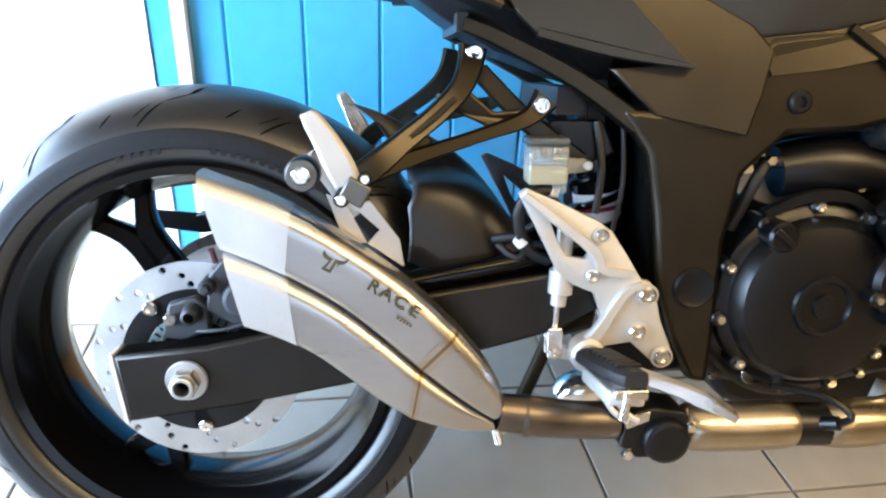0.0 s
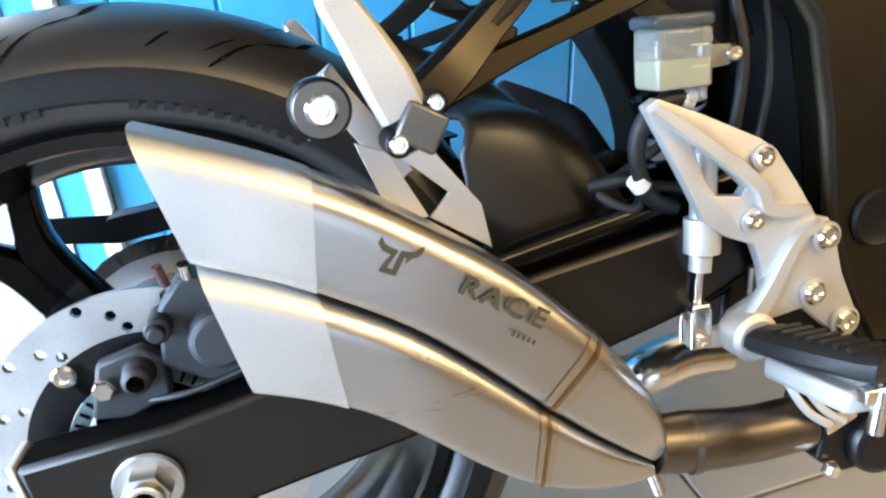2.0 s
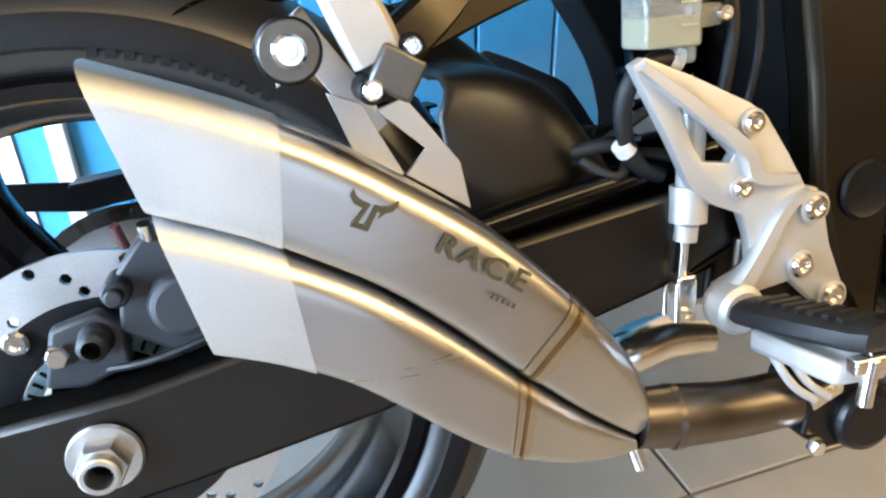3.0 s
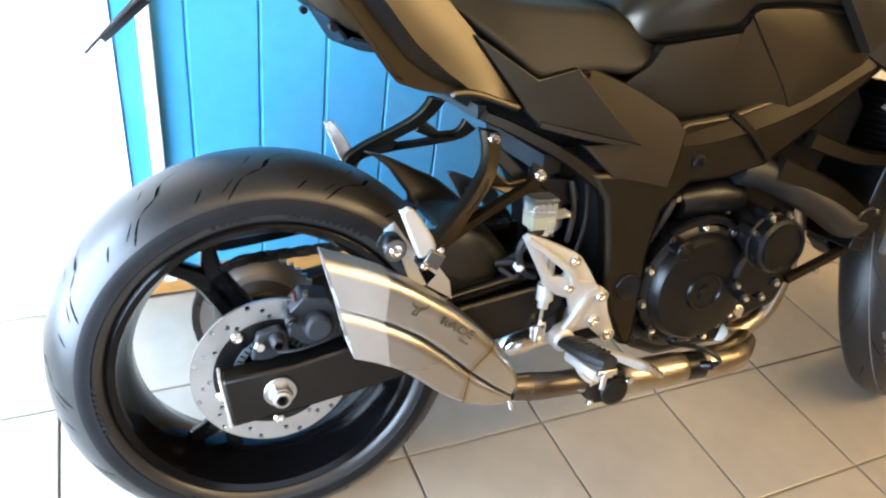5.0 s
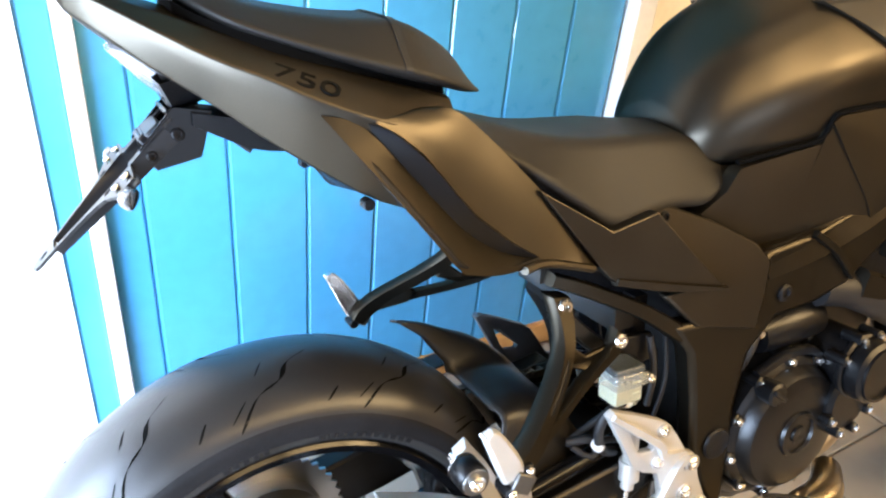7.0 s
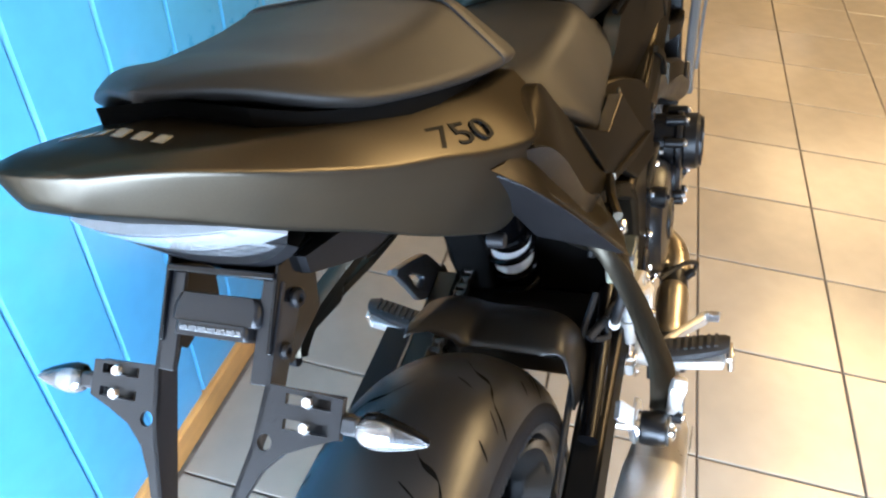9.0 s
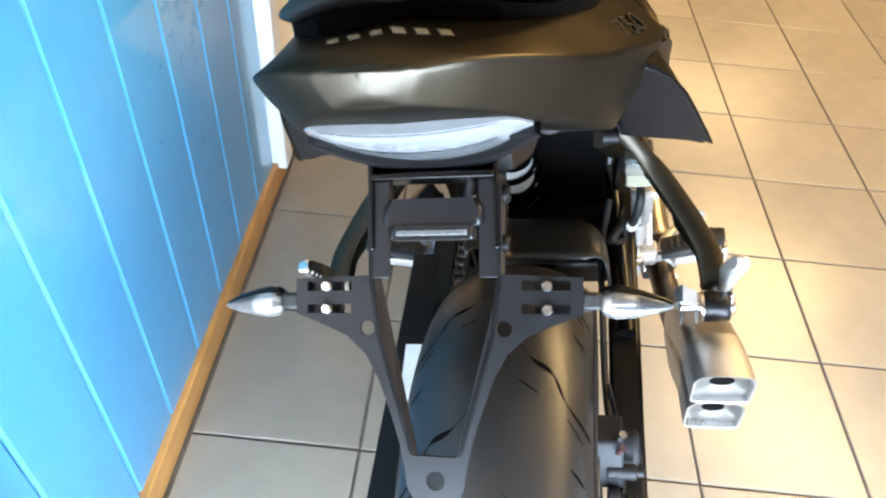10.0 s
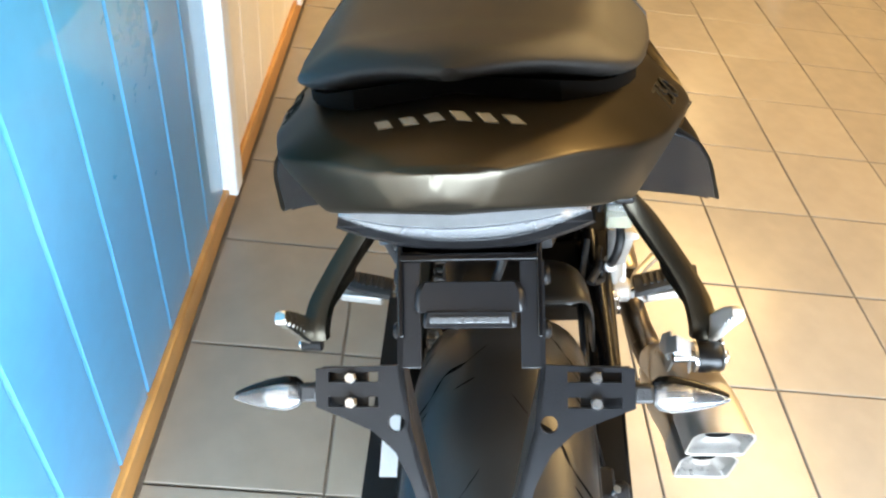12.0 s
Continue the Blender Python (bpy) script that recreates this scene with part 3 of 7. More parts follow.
part("sprocket", merge(sprocket, lathe([(0.02, 0.07), (0.075, 0.07), (0.075, 0.097), (0.02, 0.097)], n=40, closed=True)), M_disc, rear_wheel, "dull steel chain sprocket")

# chain
bm_links = []
FS = Vector((0.53, 0.100, 0.405))
RS = Vector((0, 0.100, 0.315))
ends = [((RS + Vector((-0.01, 0, 0.103))), (FS + Vector((-0.005, 0, 0.040)))), ((RS + Vector((0.012, 0, -0.103))), (FS + Vector((0.01, 0, -0.040))))]
for a, b in ends:
    n = int((b - a).length / 0.0158)
    ang = math.atan2(b.z - a.z, b.x - a.x)
    for k in range(n):
        p = a.lerp(b, (k + 0.5) / n)
        w = 0.0085 if k % 2 else 0.0055
        for s in (-1, 1):
            bm_links.append(block((p.x, p.y + s * w, p.z), (0.0195, 0.002, 0.0125), Matrix.Rotation(-ang, 4, "Y")))
        bm_links.append(cyl((p.x - 0.0079 * math.cos(ang), 0, p.z - 0.0079 * math.sin(ang)), 0.0045, p.y - 0.009, p.y + 0.009, 8))
for k in range(22):
    a = radians(95 + 170 * k / 21)
    p = RS + 0.103 * Vector((math.cos(a), 0, math.sin(a)))
    for s in (-1, 1):
        bm_links.append(block((p.x, p.y + s * (0.0085 if k % 2 else 0.0055), p.z), (0.0195, 0.002, 0.0125), Matrix.Rotation(-(a + math.pi / 2), 4, "Y")))
part("chain", merge(*bm_links), M_chain, bike, "oiled steel drive chain")
chain_guard = part("chain_guard", merge(slab([(-0.125, 0.156, 0.448), (-0.05, 0.156, 0.442), (0.30, 0.156, 0.482), (0.30, 0.156, 0.462), (-0.05, 0.156, 0.412), (-0.125, 0.156, 0.422)], (0, -0.003, 0)), slab([(-0.05, 0.156, 0.442), (0.30, 0.156, 0.482), (0.30, 0.118, 0.482), (-0.05, 0.118, 0.442)], (0, 0, 0.003))), M_plastic, bike, "black plastic chain guard", bevel=0.001)
part("sticker", slab([(0.052, 0.1385, 0.4575), (0.153, 0.1435, 0.4690), (0.153, 0.1235, 0.4690), (0.052, 0.1190, 0.4575)], (0, 0, -0.0006)), M_white, chain_guard, "white warning sticker")

# swingarm, one mesh with both arms and the cross piece
arm_r = prism([(-0.079, 0.343), (0.02, 0.353), (0.12, 0.374), (0.26, 0.412), (0.37, 0.430), (0.47, 0.447), (0.48, 0.40), (0.41, 0.366), (0.29, 0.334), (0.177, 0.305), (0.05, 0.281), (-0.068, 0.264)], -0.146, -0.106)
arm_l = flip(prism([(-0.079, 0.343), (0.02, 0.353), (0.12, 0.374), (0.26, 0.412), (0.37, 0.430), (0.47, 0.447), (0.48, 0.40), (0.41, 0.366), (0.29, 0.334), (0.177, 0.305), (0.05, 0.281), (-0.068, 0.264)], -0.150, -0.112))
swingarm = part("swingarm", arm_r, M_arm, bike, "black box-section swingarm", bevel=0.005)
part("left_arm", arm_l, M_arm, swingarm, bevel=0.005)
part("cross_beam", prism([(0.37, 0.352), (0.365, 0.398), (0.42, 0.412), (0.49, 0.412), (0.49, 0.365), (0.43, 0.345)], -0.11, 0.114), M_arm, swingarm, bevel=0.008)
part("brace", tube([(0.22, -0.128, 0.414), (0.28, -0.126, 0.426), (0.36, -0.122, 0.440), (0.45, -0.116, 0.456)], 0.0125, 14), M_gloss, swingarm, "gloss black bracing tube")
part("end_plate", prism([(-0.0835, 0.344), (-0.079, 0.344), (-0.067, 0.262), (-0.0715, 0.262)], -0.144, -0.108), M_alu, swingarm, "bare aluminium adjuster plate", bevel=0.001)
part("end_plate", flip(prism([(-0.0835, 0.344), (-0.079, 0.344), (-0.067, 0.262), (-0.0715, 0.262)], -0.148, -0.114)), M_alu, swingarm, "bare aluminium adjuster plate", bevel=0.001)
part("white_sticker", slab([(0.055, 0.143, 0.4514), (0.152, 0.146, 0.4650), (0.154, 0.122, 0.4653), (0.057, 0.120, 0.4517)], (0, 0, 0.0012)), M_white, bike, "white printed warning sticker")
nut = merge(lathe([(0.0125, -0.1465), (0.0222, -0.1465), (0.0236, -0.1485), (0.0222, -0.151), (0.0125, -0.151)], (0, 0, 0.315), 36, closed=True))
axle_nut = part("axle_nut", merge(nut, lathe([(0.0105, -0.151), (0.0168, -0.151), (0.0168, -0.161), (0.0155, -0.164), (0.0105, -0.164)], (0, 0, 0.315), 6, closed=True), lathe([(0.0085, -0.150), (0.0125, -0.150), (0.0125, -0.171), (0.0110, -0.172), (0.0085, -0.172)], (0, 0, 0.315), 24, closed=True)), M_disc, bike, "zinc plated hollow axle nut", angle=25)
part("axle_bore", cyl((0, 0, 0.315), 0.0086, -0.155, -0.1535, 20), M_dark, axle_nut)
part("axle", cyl((0, 0, 0.315), 0.0125, -0.150, 0.17, 20), M_chrome, axle_nut)

# rear brake caliper
cal = merge(prism([(0.018, 0.385), (0.022, 0.425), (0.040, 0.446), (0.078, 0.440), (0.098, 0.408), (0.088, 0.372), (0.055, 0.362)], -0.118, -0.072), cyl((0.060, 0, 0.402), 0.0215, -0.136, -0.11, 32, 0.004))
caliper = part("brake_caliper", cal, M_grey, bike, "dark grey rear brake caliper", bevel=0.004)
part("piston_cap", cyl((0.060, 0, 0.402), 0.0165, -0.1372, -0.135, 30, 0.0008), M_grey, caliper)
part("slide_boot", merge(cyl((0.022, 0, 0.415), 0.009, -0.132, -0.10, 18), cyl((0.022, 0, 0.415), 0.0055, -0.140, -0.13, 14)), M_rubpad, caliper)
part("carrier_arm", prism([(-0.035, 0.352), (-0.025, 0.392), (0.005, 0.400), (0.02, 0.388), (0.02, 0.36), (-0.01, 0.348)], -0.114, -0.100), M_grey, caliper, bevel=0.003)
part("boot", lathe([(0.006, -0.134), (0.0095, -0.131), (0.008, -0.127), (0.0105, -0.123), (0.009, -0.119), (0.0115, -0.115), (0.0115, -0.105)], (0.002, 0, 0.382), 20), M_rubpad, caliper)
bolt(caliper, (-0.022, -0.114, 0.375), 0.0085, 0.008, hexhead=True)
part("bleed_nipple", rod((0.030, -0.112, 0.440), (0.027, -0.117, 0.456), 0.0034, 10), M_rust, caliper, "dull red rubber bleed cap")
part("bleed_nipple", rod((0.045, -0.112, 0.440), (0.044, -0.118, 0.455), 0.0045, 10), M_chrome, caliper)
part("brake_line", tube([(0.09, -0.105, 0.40), (0.16, -0.100, 0.39), (0.26, -0.098, 0.425), (0.34, -0.098, 0.452), (0.40, -0.11, 0.49)], 0.0045, 8), M_rubpad, bike)
part("sensor_wire", tube([(-0.02, -0.103, 0.357), (0.03, -0.118, 0.362), (0.09, -0.116, 0.378), (0.15, -0.104, 0.40)], 0.0028, 8), M_rubpad, bike)

# exhaust
UP_T = [(0.047, 0.557), (0.107, 0.534), (0.153, 0.511), (0.196, 0.483), (0.239, 0.451), (0.282, 0.409), (0.318, 0.367), (0.337, 0.333), (0.344, 0.306)]
UP_B = [(0.066, 0.487), (0.107, 0.470), (0.142, 0.451), (0.174, 0.431), (0.207, 0.404), (0.245, 0.369), (0.281, 0.337), (0.309, 0.314), (0.330, 0.298)]
LO_T = [(x + 0.0008, z - 0.0018) for x, z in UP_B]
LO_B = [(0.085, 0.411), (0.117, 0.399), (0.150, 0.381), (0.180, 0.358), (0.208, 0.334), (0.238, 0.313), (0.270, 0.298), (0.303, 0.289), (0.332, 0.286)]
WIDE = [0.058, 0.058, 0.057, 0.056, 0.054, 0.052, 0.048, 0.042, 0.034]
SPINE = [-0.215, -0.215, -0.215, -0.215, -0.214, -0.213, -0.211, -0.208, -0.205]


SHELL = catmull([(x, 0, z) for x, z in ((1, -0.55), (1, 0.0), (1, 0.42), (0.95, 0.64), (0.80, 0.84), (0.55, 0.96), (0, 1), (-0.55, 0.96), (-0.80, 0.84), (-0.95, 0.64), (-1, 0.42), (-1, 0.0), (-1, -0.55), (-0.99, -0.80), (-0.92, -0.94), (-0.70, -1), (0, -1), (0.70, -1), (0.92, -0.94), (0.99, -0.80))], 3)[:-1]


def pipe_rings(top, bot, steps=4, grow=0.0):
    T = catmull([(x, 0, z) for x, z in top], steps)
    B = catmull([(x, 0, z) for x, z in bot], steps)
    W = catmull([(w, y, 0) for w, y in zip(WIDE, SPINE)], steps)
    rings = []
    for t, b, w in zip(T, B, W):
        c, u = (t + b) / 2, (t - b) / 2
        rings.append([c + u * (1 + grow / u.length) * p.z + Vector((0, w.y + (w.x / 2 + grow) * p.x, 0)) for p in SHELL])
    return rings


exhaust = None
for top, bot, which in ((UP_T, UP_B, 0), (LO_T, LO_B, 1)):
    rings = pipe_rings(top, bot)
    if exhaust is None:
        exhaust = part("exhaust", skin(rings[6:], caps=False), M_steel, bike, "brushed stainless twin-outlet silencer", angle=50)
    else:
        part("silencer_cone", skin(rings[6:], caps=False), M_steel, exhaust, angle=50)
    big = pipe_rings(top, bot, grow=0.0008)[:7]
    end = [Vector(p) for p in big[0]]
    cen = sum(end, Vector()) / len(end)
    inward = (sum(big[1], Vector()) / len(end) - cen).normalized()
    lip = [[cen + (p - cen) * s + inward * d for p in end] for s, d in ((0.93, 0.001), (0.86, 0.010))]
    hole = []
    for k, p in enumerate(end):
        q = cen + (p - cen) * 0.86 + inward * 0.010
        hole.append(cen + (p - cen).normalized() * 0.0125 + inward * 0.018)
    deep = [p + inward * 0.05 for p in hole]
    cap_ob = part("end_cap", skin([lip[0]] + big, caps=False), M_satin, exhaust, "pale satin steel outlet cap", angle=50)
    part("recess", skin([hole, lip[1], lip[0]], caps=False), M_steel, cap_ob, "brushed steel inside the cap", angle=50)
    part("outlet", skin([hole, deep]), M_dark, exhaust, "dark round outlet")
    weld = pipe_rings(top, bot, steps=16, grow=0.0011)
    part("weld_seam", skin(weld[83:85], caps=False), M_weld, exhaust, "golden heat-tinted weld seam")
    part("heat_halo", skin(pipe_rings(top, bot, steps=16, grow=0.0006)[81:87], caps=False), M_halo, exhaust, "faint straw-coloured heat tint")
part("tail_bend", tube([(0.335, -0.207, 0.301), (0.375, -0.203, 0.293), (0.42, -0.198, 0.285), (0.468, -0.193, 0.281)], [0.020, 0.0215, 0.0205, 0.0205], 22), M_darkpipe, exhaust, "brown scorched link pipe")
part("clamp", lathe([(0.0205, -0.003), (0.0225, -0.003), (0.0225, 0.003), (0.0205, 0.003)], n=28, closed=True), M_darkpipe, exhaust, m=Matrix.Translation((0.368, -0.204, 0.294)) @ Matrix.Rotation(radians(80), 4, "Z"))
part("clamp_spring", rod((0.334, -0.212, 0.283), (0.338, -0.216, 0.268), 0.005, 10), M_chrome, exhaust)
part("clamp_spring", rod((0.336, -0.210, 0.276), (0.362, -0.208, 0.283), 0.0022, 8), M_chrome, exhaust)
for step, ch in ((0, "R"), (0.31, "A"), (0.64, "C"), (0.98, "E")):
    c = Vector((0.2078, -0.2445, 0.4510)) + step * Vector((0.0395, 0, -0.0255))
    lettering("lettering", ch, 0.0165, facing(c, (0.058, 0, -0.0395), (0.0395, 0, 0.058)), M_etch, exhaust, 1.18, bold=0.0003)
for k in range(5):
    c = Vector((0.2305, -0.2443, 0.4195)) + k * Vector((0.0030, 0, -0.0019))
    part("small_print", block(c, (0.0018, 0.0006, 0.0028), Matrix.Rotation(radians(33), 4, "Y")), M_etch, exhaust)
lg = [(-0.0120, 0.0100), (-0.0125, 0.0060), (-0.0095, 0.0028), (-0.0040, 0.0020), (-0.0075, -0.0085), (0.0020, -0.0085), (0.0032, 0.0026), (0.0050, 0.0026), (0.0048, -0.0008), (0.0072, 0.0030), (0.0105, 0.0048), (0.0125, 0.0085), (0.0115, 0.0120), (0.0100, 0.0085), (0.0075, 0.0068), (0.0040, 0.0058), (0.0008, 0.0056), (-0.0003, -0.0058), (-0.0042, -0.0058), (-0.0010, 0.0052), (-0.0060, 0.0058), (-0.0090, 0.0068)]
fm = facing((0.169, -0.2443, 0.4735), (0.058, 0, -0.028), (0.028, 0, 0.058))
part("emblem", slab([fm @ Vector((x, y, 0)) for x, y in lg], (0, -0.0004, 0)), M_etch, exhaust, "dark etched emblem")
# collector, valve and headers
part("exhaust_valve", merge(prism([(0.470, 0.258), (0.475, 0.295), (0.505, 0.303), (0.540, 0.298), (0.548, 0.262), (0.520, 0.244), (0.49, 0.244)], -0.212, -0.165), cyl((0.520, 0, 0.266), 0.026, -0.222, -0.20, 26)), M_engine, bike, "black exhaust valve housing", bevel=0.003)
collector = part("collector", tube([(0.545, -0.19, 0.270), (0.556, -0.19, 0.270), (0.60, -0.188, 0.268), (0.66, -0.186, 0.268), (0.676, -0.186, 0.268)], [0.019, 0.0265, 0.0275, 0.0275, 0.024], 24), M_header, bike, "golden heat-tinted exhaust collector")
part("sensor_joint", tube([(0.674, -0.186, 0.268), (0.715, -0.184, 0.266)], 0.0245, 20, 1), M_engine, collector)
part("collector", tube([(0.713, -0.184, 0.266), (0.735, -0.183, 0.266), (0.80, -0.17, 0.263), (0.86, -0.13, 0.262)], [0.024, 0.028, 0.027, 0.022], 22), M_header, collector)
for hy in (-0.068, -0.023, 0.023, 0.068):
    part("header_pipe", tube([(0.84, hy * 0.8 - 0.03, 0.258), (0.90, hy, 0.245), (0.955, hy, 0.275), (0.985, hy, 0.36), (0.985, hy, 0.46), (0.955, hy, 0.53)], 0.0185, 16), M_header, collector)
part("sensor", merge(rod((0.70, -0.200, 0.275), (0.712, -0.216, 0.283), 0.008, 12), tube([(0.712, -0.216, 0.283), (0.722, -0.220, 0.294), (0.70, -0.200, 0.308), (0.66, -0.165, 0.305)], 0.0042, 8)), M_engine, collector)
# silencer mounting
part("mount_plate", slab([(0.160, -0.188, 0.530), (0.178, -0.188, 0.523), (0.200, -0.188, 0.480), (0.178, -0.188, 0.480)], (0, 0.003, 0)), M_satin, exhaust, "grey steel hanger plate", bevel=0.0006)
part("mount_plate", slab([(0.186, -0.190, 0.518), (0.203, -0.190, 0.524), (0.233, -0.190, 0.484), (0.238, -0.190, 0.455), (0.200, -0.190, 0.480), (0.213, -0.190, 0.494)], (0, 0.003, 0)), M_satin, exhaust, "grey steel hanger plate", bevel=0.0006)
def ribbon(path, wide, thick):
    """A bent strap: a line of places, its width as a vector, its thickness."""
    pts, w = [Vector(p) for p in path], Vector(wide) / 2
    rings = []
    for k, p in enumerate(pts):
        d = (pts[min(k + 1, len(pts) - 1)] - pts[max(k - 1, 0)]).normalized()
        n = d.cross(w).normalized() * thick / 2
        rings.append([p - w - n, p + w - n, p + w + n, p - w + n])
    return skin(rings)


part("mount_bracket", ribbon([(0.186, -0.186, 0.505), (0.172, -0.178, 0.532), (0.155, -0.176, 0.556), (0.146, -0.182, 0.570), (0.141, -0.194, 0.566), (0.141, -0.196, 0.540)], (0.014, 0, 0.010), 0.003), M_satin, exhaust, "bent steel hanger strap", bevel=0.0005)
part("mount_spacer", cyl((0.141, 0, 0.554), 0.0065, -0.200, -0.178, 16), M_chrome, exhaust)
part("bush", lathe([(0.005, -0.226), (0.0150, -0.226), (0.0165, -0.2235), (0.0165, -0.204), (0.0150, -0.2015), (0.005, -0.2015)], (0.141, 0, 0.554), 32, closed=True), M_engine, exhaust, "black rubber mounting bush")
part("washer", lathe([(0.004, -0.2015), (0.0165, -0.2015), (0.0165, -0.199), (0.004, -0.199)], (0.141, 0, 0.554), 28, closed=True), M_chrome, exhaust)
part("washer", lathe([(0.004, -0.2285), (0.0140, -0.2285), (0.0148, -0.2275), (0.0140, -0.226), (0.004, -0.226)], (0.141, 0, 0.554), 32, closed=True), M_washer, exhaust, "wide steel washer")
bolt(exhaust, (0.141, -0.2285, 0.554), 0.0085, 0.0055)


# passenger footrest hangers, both sides
def bar(pts, widths, depth, n=4):
    """A cast bar along points (x, y, z) with half-widths in the xz plane and a depth in y."""
    P = catmull(pts, n)
    Wd = [v.x for v in catmull([(w, 0, 0) for w in widths], n)]
    rings = []
    for k, p in enumerate(P):
        d = P[min(k + 1, len(P) - 1)] - P[max(k - 1, 0)]
        d.y = 0
        d.normalize()
        s = Vector((-d.z, 0, d.x)) * Wd[k]
        h = Vector((0, depth / 2, 0))
        rings.append([p + s * 0.75 - h, p + s - h * 0.4, p + s + h * 0.6, p + s * 0.8 + h, p - s * 0.8 + h, p - s + h * 0.6, p - s - h * 0.4, p - s * 0.75 - h])
    return skin(rings)


def hanger(side):
    f = (lambda b: b) if side < 0 else flip
    h = part("footrest_hanger", f(bar([(0.311, -0.112, 0.676), (0.306, -0.132, 0.655), (0.294, -0.154, 0.632), (0.270, -0.176, 0.609), (0.242, -0.196, 0.588), (0.214, -0.213, 0.566), (0.190, -0.218, 0.548), (0.182, -0.218, 0.538)], [0.0150, 0.0130, 0.0115, 0.0105, 0.0105, 0.0125, 0.0125, 0.0100], 0.026)), M_frame, bike, "black cast Y-shaped passenger footrest hanger")
    part("lower_leg", f(bar([(0.386, -0.140, 0.624), (0.366, -0.147, 0.604), (0.318, -0.165, 0.588), (0.258, -0.194, 0.572), (0.204, -0.218, 0.556)], [0.0150, 0.0095, 0.0070, 0.0075, 0.0110], 0.017)), M_frame, h)
    part("web", f(slab([(0.300, -0.156, 0.634), (0.330, -0.152, 0.610), (0.368, -0.147, 0.613), (0.362, -0.147, 0.601), (0.324, -0.160, 0.595), (0.288, -0.158, 0.610)], (0, 0.008, 0))), M_frame, h, bevel=0.003)
    part("web", f(slab([(0.200, -0.221, 0.565), (0.252, -0.189, 0.590), (0.266, -0.186, 0.585), (0.256, -0.190, 0.566), (0.204, -0.218, 0.548)], (0, 0.010, 0))), M_frame, h, bevel=0.003)
    part("strut_groove", f(bar([(0.288, -0.174, 0.624), (0.264, -0.194, 0.604), (0.232, -0.214, 0.581)], [0.003, 0.0035, 0.003], 0.002)), M_plastic, h)
    for p in ((0.311, -0.130, 0.668), (0.380, -0.149, 0.617)):
        bolt(h, (p[0], side * abs(p[1]), p[2]), 0.0095, 0.006, axis=(0, side, 0))
    peg = part("footpeg", f(bar([(0.184, -0.227, 0.547), (0.176, -0.230, 0.565), (0.163, -0.233, 0.590), (0.152, -0.236, 0.608), (0.149, -0.2365, 0.613)], [0.0135, 0.0140, 0.0115, 0.0085, 0.0040], 0.012)), M_alu if side < 0 else M_chrome, h, "folded aluminium passenger footpeg", bevel=0.002)
    for k in range(7):
        t = k / 6
        part("serration", f(block((0.184 - 0.030 * t - 0.009, -0.229 - 0.006 * t, 0.554 + 0.052 * t + 0.003), (0.003, 0.011, 0.004), Matrix.Rotation(radians(-65), 4, "Y"))), M_alu, peg)
    part("pivot_block", f(block((0.191, -0.225, 0.540), (0.024, 0.026, 0.022), Matrix.Rotation(radians(30), 4, "Y"))), M_washer, h, bevel=0.002)
    part("pivot_fork", merge(f(cyl((0.178, 0, 0.533), 0.0075, -0.237, -0.212, 18)), f(cyl((0.200, 0, 0.552), 0.0068, -0.234, -0.206, 18))), M_plastic, h)
    bolt(h, (0.178, side * 0.237, 0.533), 0.0052, 0.003, axis=(0, side, 0))
    bolt(h, (0.200, side * 0.234, 0.552), 0.0046, 0.003, axis=(0, side, 0))


hanger(-1)
hanger(1)


